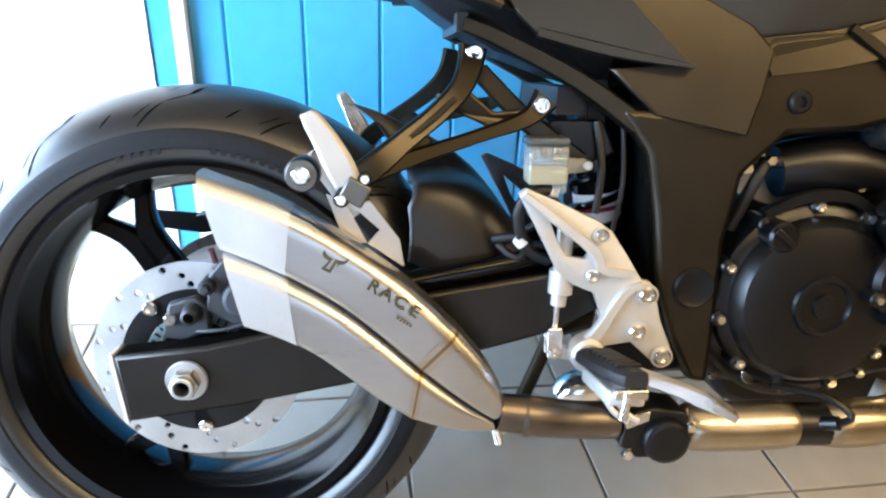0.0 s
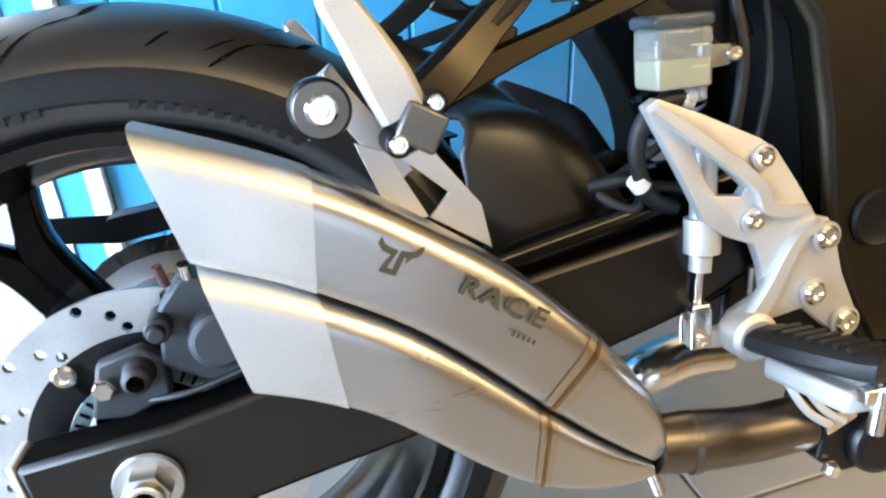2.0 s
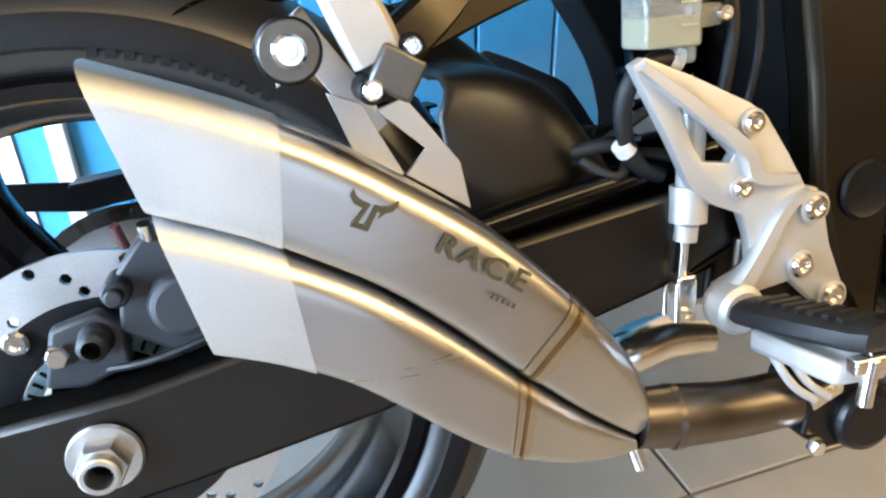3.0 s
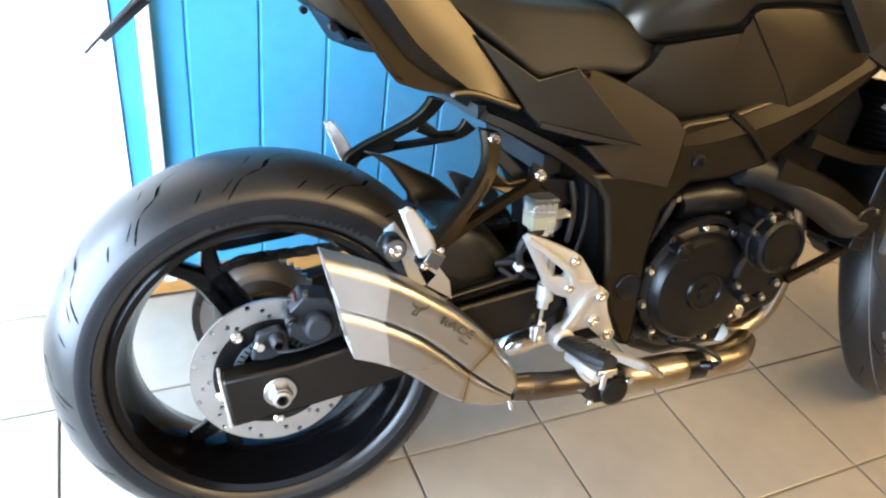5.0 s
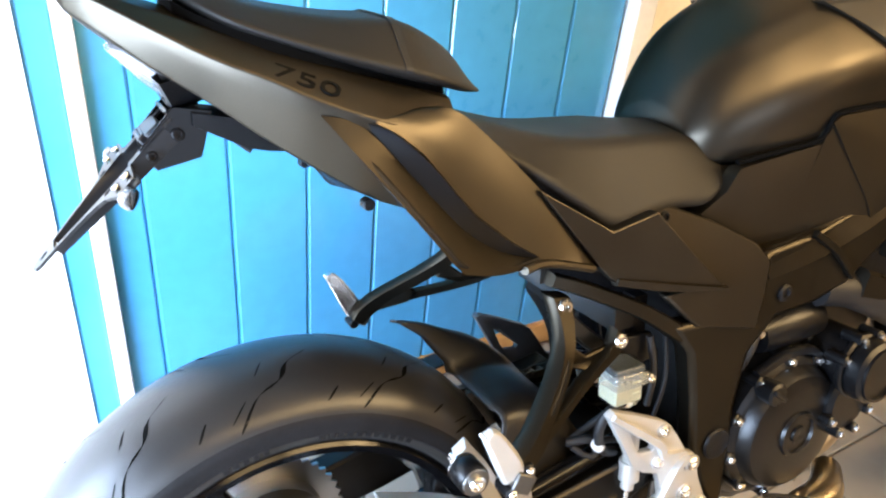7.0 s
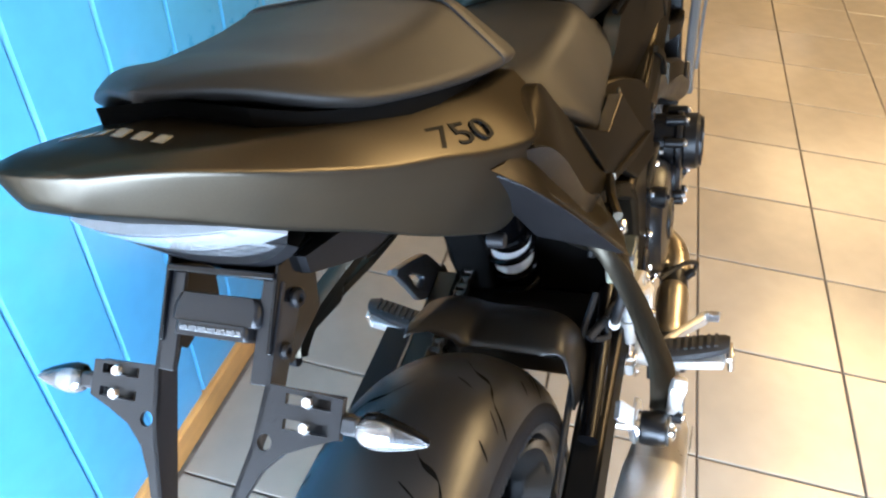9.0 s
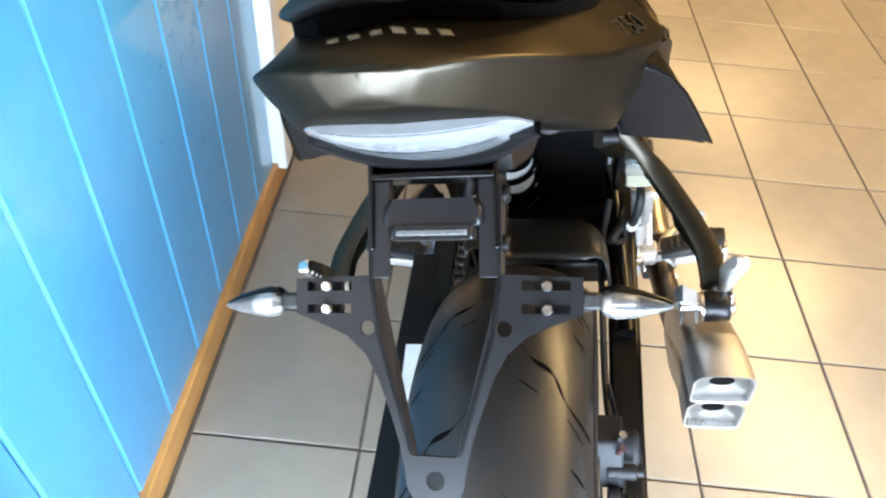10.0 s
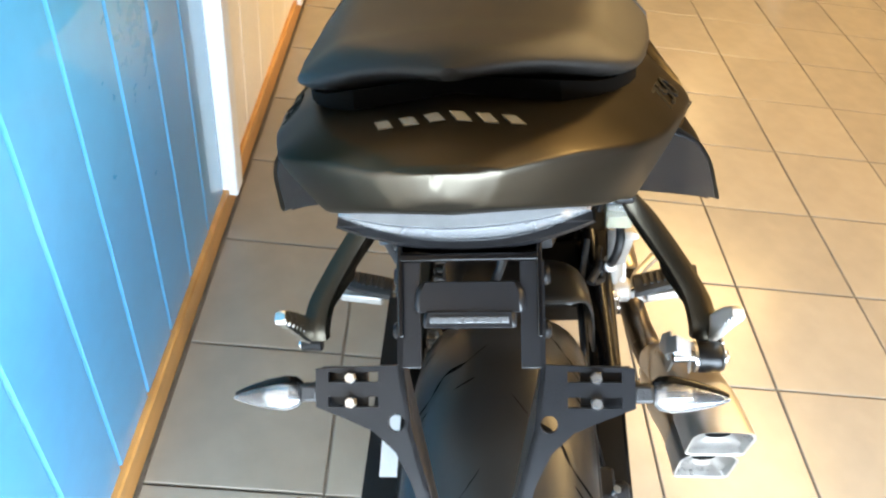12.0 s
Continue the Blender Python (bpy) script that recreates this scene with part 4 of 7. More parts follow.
# rider footrest plates
def foot_plate(side):
    f = (lambda b: b) if side < 0 else flip
    y = -0.166
    upper = [(0.357, 0.527), (0.366, 0.532), (0.400, 0.518), (0.446, 0.496), (0.459, 0.487), (0.478, 0.460), (0.496, 0.432), (0.506, 0.430), (0.512, 0.420), (0.521, 0.385), (0.535, 0.354), (0.534, 0.342), (0.524, 0.335), (0.512, 0.340), (0.489, 0.361), (0.462, 0.357), (0.440, 0.340), (0.428, 0.352), (0.428, 0.366), (0.455, 0.378), (0.451, 0.400), (0.444, 0.418), (0.420, 0.428), (0.403, 0.441), (0.385, 0.476)]
    bm = f(prism(upper, y, y + 0.011))
    metal = M_alu if side < 0 else M_castgrey
    pl = part("footrest_plate", bm, metal, bike, "bead-blasted silver footrest plate" if side < 0 else "dark grey cast footrest plate", bevel=0.0022)
    cut_through(pl, f(prism([(0.391, 0.500), (0.400, 0.497), (0.436, 0.462), (0.432, 0.456), (0.411, 0.459), (0.403, 0.470)], y - 0.01, y + 0.03)))
    rib = f(bar([(0.362, y - 0.001, 0.527), (0.392, y - 0.003, 0.504), (0.440, y - 0.003, 0.466), (0.452, y - 0.002, 0.445), (0.485, y - 0.001, 0.440)], [0.004, 0.005, 0.006, 0.006, 0.004], 0.010))
    part("rib", rib, metal, pl)
    part("rib", f(bar([(0.432, y - 0.003, 0.350), (0.452, y - 0.003, 0.378), (0.476, y - 0.002, 0.418), (0.496, y - 0.001, 0.428)], [0.010, 0.007, 0.005, 0.004], 0.012)), metal, pl)
    part("bore", f(merge(cyl((0.4385, 0, 0.350), 0.019, y - 0.016, y + 0.012, 24, 0.004))), metal, pl)
    for p, r in (((0.447, 0.483), 0.0075), ((0.441, 0.438), 0.0075), ((0.503, 0.416), 0.0095), ((0.495, 0.373), 0.0095), ((0.525, 0.344), 0.0100)):
        part("boss", f(lathe([(r * 0.9, y - 0.0005), (r * 1.28, y - 0.0005), (r * 1.28, y - 0.003), (r * 0.9, y - 0.003)], (p[0], 0, p[1]), 24, closed=True)), metal, pl)
        bolt(pl, (p[0], side * abs(y - 0.002), p[1]), r, 0.005, axis=(0, side, 0))
    peg = part("rider_footpeg", f(merge(bar([(0.4385, -0.180, 0.3465), (0.445, -0.22, 0.3505), (0.452, -0.272, 0.357)], [0.013, 0.0105, 0.008], 0.02))), M_chrome, pl, "polished footpeg under a rubber pad")
    pad = [(-0.188, 0.020), (-0.195, 0.0215), (-0.24, 0.0205), (-0.272, 0.017), (-0.281, 0.012)]
    rings = []
    for yy, hw in pad:
        zc = 0.3550 + (abs(yy) - 0.188) * 0.14
        rings.append([(0.441 + (abs(yy) - 0.188) * 0.17 + hw * dx, yy, zc + dz) for dx, dz in ((-1, -0.004), (-0.92, 0.004), (-0.6, 0.008), (0, 0.0095), (0.6, 0.008), (0.92, 0.004), (1, -0.004), (0.8, -0.008), (-0.8, -0.008))])
    part("rubber_pad", f(skin(rings)), M_rubpad, peg, "black ribbed rubber pad")
    for k in range(7):
        yy = -0.203 - 0.010 * k
        zc = 0.3650 + (abs(yy) - 0.188) * 0.14
        part("pad_rib", f(block((0.441 + (abs(yy) - 0.188) * 0.17, yy, zc), (0.024, 0.0045, 0.003))), M_rubpad, peg)
    part("peg_shell", f(slab([(0.424, -0.205, 0.334), (0.432, -0.276, 0.338), (0.470, -0.276, 0.336), (0.464, -0.205, 0.332)], (0, 0, 0.016))), M_alu, peg, "bare aluminium peg shell", bevel=0.004)
    part("feeler", f(merge(rod((0.449, -0.283, 0.358), (0.445, -0.284, 0.328), 0.0048, 12), block((0.452, -0.281, 0.354), (0.032, 0.009, 0.010)))), M_chrome, peg, "pale feeler stud", bevel=0.001)
    return pl


foot_plate(-1)
foot_plate(1)
pedal = part("brake_pedal", bar([(0.445, -0.188, 0.336), (0.480, -0.198, 0.338), (0.515, -0.222, 0.334), (0.540, -0.238, 0.327), (0.566, -0.247, 0.317)], [0.013, 0.0085, 0.0075, 0.0085, 0.0065], 0.013), M_alu, bike, "silver forged brake pedal")
part("toe_pad", bar([(0.545, -0.252, 0.330), (0.568, -0.256, 0.316)], [0.005, 0.005], 0.024), M_chrome, pedal)
for k in range(6):
    part("tooth", block((0.546 + 0.0044 * k, -0.254, 0.3345 - 0.0026 * k), (0.002, 0.022, 0.004), Matrix.Rotation(radians(31), 4, "Y")), M_chrome, pedal)
part("pedal_spring", rod((0.456, -0.150, 0.395), (0.452, -0.150, 0.350), 0.0055, 10), M_darkpipe, pedal)
# rear master cylinder and its reservoir
mc = part("master_cylinder", merge(rod((0.414, -0.148, 0.500), (0.411, -0.150, 0.440), 0.0095, 18), rod((0.411, -0.150, 0.440), (0.410, -0.151, 0.414), 0.0135, 20), rod((0.4095, -0.151, 0.412), (0.4085, -0.151, 0.400), 0.0085, 16)), M_alu, bike, "silver rear brake master cylinder")
part("push_rod", rod((0.4085, -0.151, 0.402), (0.406, -0.151, 0.366), 0.0035, 10), M_chrome, mc)
part("clevis", merge(block((0.4055, -0.159, 0.356), (0.017, 0.004, 0.032)), block((0.4055, -0.143, 0.356), (0.017, 0.004, 0.032)), block((0.4055, -0.151, 0.372), (0.015, 0.02, 0.008))), M_chrome, mc, bevel=0.002)
bolt(mc, (0.4045, -0.161, 0.347), 0.005, 0.003)
part("lever_arm", bar([(0.402, -0.150, 0.347), (0.420, -0.155, 0.345), (0.438, -0.160, 0.349)], [0.009, 0.008, 0.012], 0.010), M_alu, mc)
res = part("fluid_reservoir", merge(block((0.388, -0.147, 0.556), (0.042, 0.034, 0.040)), block((0.403, -0.147, 0.533), (0.014, 0.020, 0.016))), M_reservoir, bike, "translucent brake fluid reservoir, half full", bevel=0.003)
part("fluid", block((0.388, -0.1475, 0.5465), (0.037, 0.0305, 0.018)), M_fluid, res)
part("lid", block((0.387, -0.147, 0.5805), (0.045, 0.037, 0.009)), M_smoke, res, "smoky translucent screw lid", bevel=0.003)
for k in range(4):
    part("baffle", block((0.374 + 0.009 * k, -0.147, 0.568), (0.0012, 0.028, 0.010)), M_smoke, res)
part("ear", slab([(0.407, -0.152, 0.563), (0.430, -0.152, 0.562), (0.436, -0.152, 0.555), (0.430, -0.152, 0.548), (0.407, -0.152, 0.546)], (0, 0.006, 0)), M_reservoir, res, bevel=0.001)
part("level_line", merge(block((0.398, -0.1645, 0.564), (0.012, 0.0008, 0.0012)), block((0.398, -0.1645, 0.550), (0.012, 0.0008, 0.0012))), M_fluid, res)
bolt(res, (0.431, -0.152, 0.5555), 0.0060, 0.005)
part("reservoir_hose", tube([(0.402, -0.146, 0.527), (0.386, -0.150, 0.529), (0.368, -0.150, 0.520), (0.361, -0.146, 0.500), (0.367, -0.140, 0.475), (0.380, -0.135, 0.455), (0.400, -0.13, 0.445)], 0.0062, 12), M_rubpad, bike, "black rubber fluid hose")
for p, d in (((0.398, -0.147, 0.5275), (1, 0, -0.15)), ((0.366, -0.139, 0.470), (0.5, 0.1, -0.6))):
    dd = Vector(d).normalized() * 0.0045
    part("hose_clip", rod(Vector(p) - dd, Vector(p) + dd, 0.0076, 14), M_white, bike, "white hose clip")
part("wiring_loom", merge(tube([(0.34, -0.11, 0.465), (0.37, -0.125, 0.470), (0.39, -0.12, 0.448), (0.43, -0.12, 0.44)], 0.006, 10), tube([(0.345, -0.115, 0.46), (0.365, -0.13, 0.448), (0.385, -0.125, 0.462), (0.42, -0.13, 0.455)], 0.0045, 10), tube([(0.445, -0.13, 0.60), (0.452, -0.135, 0.55), (0.45, -0.13, 0.50)], 0.0045, 10), tube([(0.475, -0.125, 0.60), (0.478, -0.13, 0.53), (0.47, -0.12, 0.46)], 0.003, 8)), M_rubpad, bike)
# cables round the exhaust valve
for dy in (0, 0.012):
    part("valve_cable", tube([(0.472 - dy, -0.17, 0.335), (0.462 - dy, -0.20, 0.322), (0.470 - dy, -0.212, 0.303), (0.487 - dy, -0.215, 0.290)], 0.0032, 8), M_alu, bike, "grey control cable")
part("cable_bracket", slab([(0.472, -0.214, 0.292), (0.500, -0.214, 0.300), (0.500, -0.214, 0.290), (0.476, -0.214, 0.280)], (0, 0.003, 0)), M_chrome, bike, bevel=0.0005)
bolt(bike, (0.478, -0.214, 0.252), 0.007, 0.007, hexhead=True)
bolt(bike, (0.545, -0.214, 0.282), 0.006, 0.006, hexhead=True)
part("linkage_casting", tube([(0.485, 0.11, 0.160), (0.510, 0.11, 0.176), (0.560, 0.12, 0.180), (0.620, 0.12, 0.172)], [0.022, 0.030, 0.031, 0.024], 20), M_chrome, bike, "bare cast linkage housing")
part("lower_cross_member", prism([(0.455, 0.318), (0.46, 0.372), (0.52, 0.375), (0.585, 0.330), (0.585, 0.298), (0.50, 0.298)], -0.11, 0.11), M_engine, bike, "black lower frame member", bevel=0.006)
stand = part("side_stand", tube([(0.50, 0.165, 0.30), (0.46, 0.20, 0.16), (0.435, 0.232, 0.068)], 0.012, 14), M_frame, bike, "black side stand carrying the lean")
part("stand_foot", block((0.432, 0.238, 0.061), (0.06, 0.045, 0.008), Matrix.Rotation(radians(12.6), 4, "X")), M_frame, stand, bevel=0.003)

# frame
spar = [(0.462, 0.615), (0.497, 0.568), (0.510, 0.500), (0.518, 0.428), (0.539, 0.360), (0.566, 0.306), (0.590, 0.302), (0.592, 0.374), (0.592, 0.470), (0.604, 0.545), (0.648, 0.588), (0.72, 0.592), (0.79, 0.610), (0.88, 0.672), (0.99, 0.760), (1.03, 0.83), (0.97, 0.800), (0.84, 0.742), (0.70, 0.700), (0.62, 0.690), (0.518, 0.612)]
spar_r = part("main_spar", prism(spar, -0.152, -0.118), M_frame, bike, "wide satin black frame spar", bevel=0.008)
spar_l = part("main_spar", flip(prism(spar, -0.152, -0.118)), M_frame, bike, "wide satin black frame spar", bevel=0.008)
for sp, s in ((spar_r, -1), (spar_l, 1)):
    f = (lambda b: b) if s < 0 else flip
    part("pivot_cap", f(merge(lathe([(0.014, -0.150), (0.022, -0.150), (0.0235, -0.154), (0.021, -0.157), (0.016, -0.1545), (0.001, -0.1545)], (0.561, 0, 0.419), 36))), M_plastic, sp, "round black pivot cap")
    bolt(sp, (0.655, s * 0.1525, 0.624), 0.0125, 0.005, M_plastic, axis=(0, s, 0))
    # left rail: frame paint swapped for darker plastic, to put its shaded look in
    part("rail", f(bar([(0.300, -0.114, 0.698), (0.34, -0.122, 0.682), (0.42, -0.134, 0.642), (0.485, -0.140, 0.598)], [0.008, 0.009, 0.010, 0.012], 0.020)), M_hug if s > 0 else M_frame, sp, "black subframe rail")
    if s < 0:
        part("rail", f(bar([(0.32, -0.10, 0.650), (0.37, -0.115, 0.600), (0.43, -0.12, 0.555)], [0.010, 0.011, 0.012], 0.02)), M_frame, sp)
part("rear_subframe", merge(*[f(tube([(0.46, -0.10, 0.69), (0.33, -0.09, 0.745), (0.18, -0.08, 0.800), (0.05, -0.06, 0.86)], 0.013, 12)) for f in (lambda b: b, flip)], block((0.30, 0, 0.70), (0.012, 0.21, 0.02)), block((0.42, 0, 0.62), (0.03, 0.22, 0.03))), M_hug, bike, "black tubular seat subframe")
part("battery_tray", sym_loft([(0.24, [(0, 0.79), (0.075, 0.79), (0.08, 0.75), (0.06, 0.735), (0, 0.735)]), (0.34, [(0, 0.77), (0.085, 0.77), (0.09, 0.70), (0.07, 0.672), (0, 0.672)]), (0.47, [(0, 0.74), (0.09, 0.74), (0.095, 0.66), (0.08, 0.63), (0, 0.63)])], 2, 1), M_plastic, bike, "black plastic under-seat tray", bevel=0.003)
# hugger
bmh = bmesh.new()


def along(line, v):
    """The value at v of a line of (place, value) steps."""
    for (a, p), (b, q) in zip(line[:-1], line[1:]):
        if v <= b:
            return p + (q - p) * max(0.0, (v - a) / (b - a))
    return line[-1][1]


# where the hugger ends behind, in degrees over the axle, from its right flank to its left one, and its height over the tyre
hugger_edge = ((-1.0, 27), (-0.93, 33), (-0.85, 37.5), (-0.7, 40), (-0.5, 41), (0.1, 41), (0.2, 44), (0.30, 52), (0.38, 61), (0.46, 56), (0.6, 42), (0.8, 30), (1.0, 22))
hugger_height = ((12, 0.419), (17, 0.414), (24, 0.405), (32, 0.395), (40, 0.380), (46, 0.364), (52, 0.356), (61, 0.343))
hugger_scoop = ((-1.0, 0.2), (-0.75, 0.45), (-0.5, 0.9), (-0.3, 1.0), (0.15, 1.0), (0.35, 0.1), (1.0, 0.0))
rows_h = []
NA = 26
for k in range(NA + 1):
    t = k / NA
    row = []
    for j in range(-20, 21):
        u = j / 20
        start = along(hugger_edge, u)
        deg = start + (12 - start) * t
        a = radians(deg)
        drop = (0.118 - 0.01 * t) * abs(u) ** 4.2 if u < 0 else (0.035 + 0.02 * t) * u ** 4
        dip = 0.054 * (1 - t) ** 4.5 * along(hugger_scoop, u)
        r = along(hugger_height, deg) - drop - dip
        y = (0.110 if u < 0 else 0.088) * math.sin(u * math.pi / 2)
        row.append(Vector((r * math.cos(a), y, 0.315 + r * math.sin(a))))
    rows_h.append(row)
outer = [[bmh.verts.new(p) for p in row] for row in rows_h]
for a, b in zip(outer[:-1], outer[1:]):
    for j in range(40):
        bmh.faces.new((a[j], a[j + 1], b[j + 1], b[j]))
hug = part("rear_hugger", bmh, M_hug, bike, "black plastic rear hugger over the tyre")
sol = hug.modifiers.new("thick", "SOLIDIFY")
sol.thickness, sol.offset = 0.003, -1
# shock absorber and the dark bay round it
AXS = Vector((-0.04, 0, 0.26)).normalized()
S0 = Vector((0.512, 0.034, 0.395))
side_a = Vector((0, 1, 0))
side_b = AXS.cross(side_a)
coil = [S0 + AXS * (0.01 + 0.135 * a / (math.tau * 4)) + 0.034 * (math.cos(a) * side_a + math.sin(a) * side_b) for a in (k * math.tau / 10 for k in range(41))]
shock = part("shock_absorber", rod(S0 - AXS * 0.03, S0 + AXS * 0.22, 0.020, 20), M_gloss, bike, "black shock absorber with a white label")
part("spring", tube(coil, 0.0052, 8, 2), M_gloss, shock, "gloss black coil spring")
part("canister", rod(S0 + AXS * 0.050, S0 + AXS * 0.20, 0.030, 24), M_gloss, shock)
part("label", tube([S0 + AXS * 0.058, S0 + AXS * 0.104], 0.0308, 24, 1, caps=False), M_white, shock, "white label with red stripe")
part("label_stripe", tube([S0 + AXS * 0.080, S0 + AXS * 0.086], 0.0312, 24, 1, caps=False), M_red, shock)
part("collar", rod(S0 + AXS * 0.000, S0 + AXS * 0.008, 0.037, 24), M_gloss, shock)
# two added fillers in dull black: the bay's shade is put into their colour
part("inner_panel", prism([(0.545, 0.36), (0.545, 0.64), (0.50, 0.67), (0.49, 0.70), (0.60, 0.70), (0.60, 0.36)], -0.108, 0.108), M_dullblack, bike, "added black panel for the shaded bay ahead of the shock", bevel=0.004)
part("inner_mudguard", prism([(0.425, 0.575), (0.445, 0.545), (0.460, 0.518), (0.470, 0.492), (0.476, 0.462), (0.476, 0.40), (0.548, 0.40), (0.548, 0.64), (0.43, 0.60)], 0.062, 0.124), M_dullblack, bike, "added black filler for the shaded bay behind the frame", bevel=0.004)
regulator = part("regulator", block((0.452, -0.075, 0.615), (0.02, 0.055, 0.055)), M_engine, bike, "finned black regulator")
for k in range(8):
    part("fin", block((0.438, -0.098 + 0.0065 * k, 0.615), (0.014, 0.002, 0.05)), M_engine, regulator)
bolt(bike, (0.440, -0.048, 0.640), 0.007, 0.005, axis=(-1, 0, 0.2))
bolt(bike, (0.395, -0.130, 0.572), 0.0075, 0.006)
part("inner_bracket", slab([(0.395, -0.118, 0.600), (0.455, -0.124, 0.600), (0.470, -0.124, 0.565), (0.440, -0.118, 0.552), (0.385, -0.114, 0.560)], (0, 0.010, 0)), M_engine, bike, "black frame bracket", bevel=0.003)
# engine
crank = [(0.572, 0.318), (0.580, 0.400), (0.600, 0.452), (0.648, 0.505), (0.76, 0.512), (0.83, 0.475), (0.93, 0.470), (0.958, 0.40), (0.93, 0.325), (0.86, 0.300), (0.73, 0.278), (0.62, 0.288)]
engine = part("engine", prism(crank, -0.118, 0.118), M_engine, bike, "black painted four-cylinder engine", bevel=0.012)
part("sump", prism([(0.62, 0.292), (0.88, 0.305), (0.86, 0.235), (0.70, 0.225), (0.64, 0.25)], -0.085, 0.085), M_engine, engine, bevel=0.012)
part("cylinder_block", prism([(0.755, 0.500), (0.915, 0.470), (0.985, 0.66), (0.95, 0.74), (0.84, 0.745), (0.80, 0.64)], -0.112, 0.112), M_engine, engine, bevel=0.008)
part("cylinder_head", prism([(0.81, 0.655), (0.99, 0.610), (1.01, 0.70), (0.965, 0.755), (0.86, 0.765)], -0.128, 0.128), M_engine, engine, bevel=0.012)
CX, CZ, CO = 0.700, 0.404, -0.022
cover = part("clutch_cover", lathe([(0.110, -0.110)] + [(r, y + CO) for r, y in ((0.110, -0.126), (0.104, -0.130), (0.098, -0.132), (0.094, -0.142), (0.088, -0.149), (0.070, -0.1525), (0.036, -0.1535), (0.034, -0.158), (0.029, -0.1585), (0.027, -0.1545), (0.014, -0.1545), (0.013, -0.158), (0.009, -0.1585), (0.0005, -0.157))], (CX, 0, CZ), 64), M_engine, engine, "round black clutch cover with raised hub", angle=30)
for k in range(11):
    a = radians(-70 + k * 32.7)
    p = (CX + 0.1075 * math.cos(a), CZ + 0.1075 * math.sin(a))
    part("bolt_lug", cyl((p[0], 0, p[1]), 0.0095, -0.112, -0.132 + CO, 16), M_engine, cover)
    bolt(cover, (p[0], -0.132 + CO, p[1]), 0.0062, 0.0055, hexhead=(k % 2 == 0))
part("clutch_dome", lathe([(0.118, -0.10), (0.118, -0.122), (0.112, -0.127), (0.10, -0.128)], (0.70, 0, 0.390), 48), M_engine, cover)
cap = part("oil_cap", cyl((0.645, 0, 0.482), 0.017, -0.178, -0.128, 26), M_engine, engine, "black oil filler cap")
part("cap_bar", block((0.645, -0.179, 0.482), (0.030, 0.006, 0.007), Matrix.Rotation(radians(38), 4, "Y")), M_engine, cap, bevel=0.0015)
part("arched_brace", bar([(0.635, -0.145, 0.502), (0.680, -0.150, 0.522), (0.732, -0.150, 0.520), (0.772, -0.145, 0.492)], [0.006, 0.007, 0.007, 0.006], 0.012), M_engine, engine)
PX, PZ = 0.806, 0.490
pc = part("pickup_cover", merge(cyl((PX, 0, PZ), 0.046, -0.178, -0.10, 40, 0.004), cyl((PX, 0, PZ), 0.051, -0.188, -0.176, 40, 0.003), cyl((PX, 0, PZ), 0.047, -0.214, -0.186, 40, 0.005), cyl((0.794, 0, 0.432), 0.044, -0.186, -0.10, 36, 0.006)), M_engine, engine, "lobed black ignition cover")
part("cover_rim", lathe([(0.037, -0.213), (0.041, -0.213), (0.041, -0.218), (0.037, -0.218)], (PX, 0, PZ), 36, closed=True), M_engine, pc)
for k in range(8):
    a = radians(20 + 45 * k)
    c = (PX, PZ) if k < 4 else (0.794, 0.432)
    r = 0.050 if k < 4 else 0.046
    p = (c[0] + r * math.cos(a), c[1] + r * math.sin(a))
    part("bolt_lug", cyl((p[0], 0, p[1]), 0.0085, -0.192, -0.160, 14), M_engine, pc)
    bolt(pc, (p[0], -0.192, p[1]), 0.0056, 0.005, hexhead=True)
for p in ((0.610, 0.300), (0.672, 0.285), (0.735, 0.280), (0.795, 0.298), (0.842, 0.312), (0.585, 0.345), (0.584, 0.41), (0.80, 0.528), (0.845, 0.505), (0.770, 0.545)):
    bolt(engine, (p[0], -0.1185, p[1]), 0.0062, 0.006, hexhead=True)
part("drain_plug", cyl((0.835, 0, 0.325), 0.012, -0.128, -0.11, 20), M_chrome, engine, "bright threaded plug")
part("oil_window", merge(cyl((0.655, 0, 0.303), 0.015, -0.128, -0.11, 24)), M_chrome, engine)
part("starter", tube([(0.66, -0.11, 0.545), (0.72, -0.115, 0.552), (0.78, -0.11, 0.545)], [0.03, 0.034, 0.028], 20), M_engine, engine)
part("throttle_bodies", prism([(0.66, 0.575), (0.80, 0.60), (0.83, 0.68), (0.70, 0.68)], -0.10, 0.10), M_plastic, engine, bevel=0.01)
for k, (a, b) in enumerate((((0.63, -0.12, 0.555), (0.75, -0.125, 0.53)), ((0.70, -0.11, 0.60), (0.86, -0.12, 0.555)), ((0.61, -0.12, 0.48), (0.64, -0.13, 0.56)))):
    part("engine_hose", tube([a, ((a[0] + b[0]) / 2, a[1] - 0.015, (a[2] + b[2]) / 2 + 0.015), b], 0.007, 10), M_rubpad, engine)
    bolt(engine, (b[0], b[1] - 0.006, b[2]), 0.007, 0.006, hexhead=True)
part("coolant_hose", tube([(0.76, -0.125, 0.600), (0.83, -0.135, 0.585), (0.93, -0.15, 0.535), (1.00, -0.155, 0.495), (1.04, -0.15, 0.50)], 0.0265, 20), M_rubpad, bike, "thick black coolant hose")
part("frame_strut", bar([(0.82, -0.150, 0.605), (0.93, -0.16, 0.565), (1.02, -0.16, 0.515)], [0.022, 0.018, 0.014], 0.022), M_frame, bike, "black engine mounting strut")
part("frame_strut", bar([(0.88, -0.145, 0.65), (0.98, -0.155, 0.62), (1.06, -0.155, 0.61)], [0.016, 0.013, 0.012], 0.02), M_frame, bike, "black engine mounting strut")
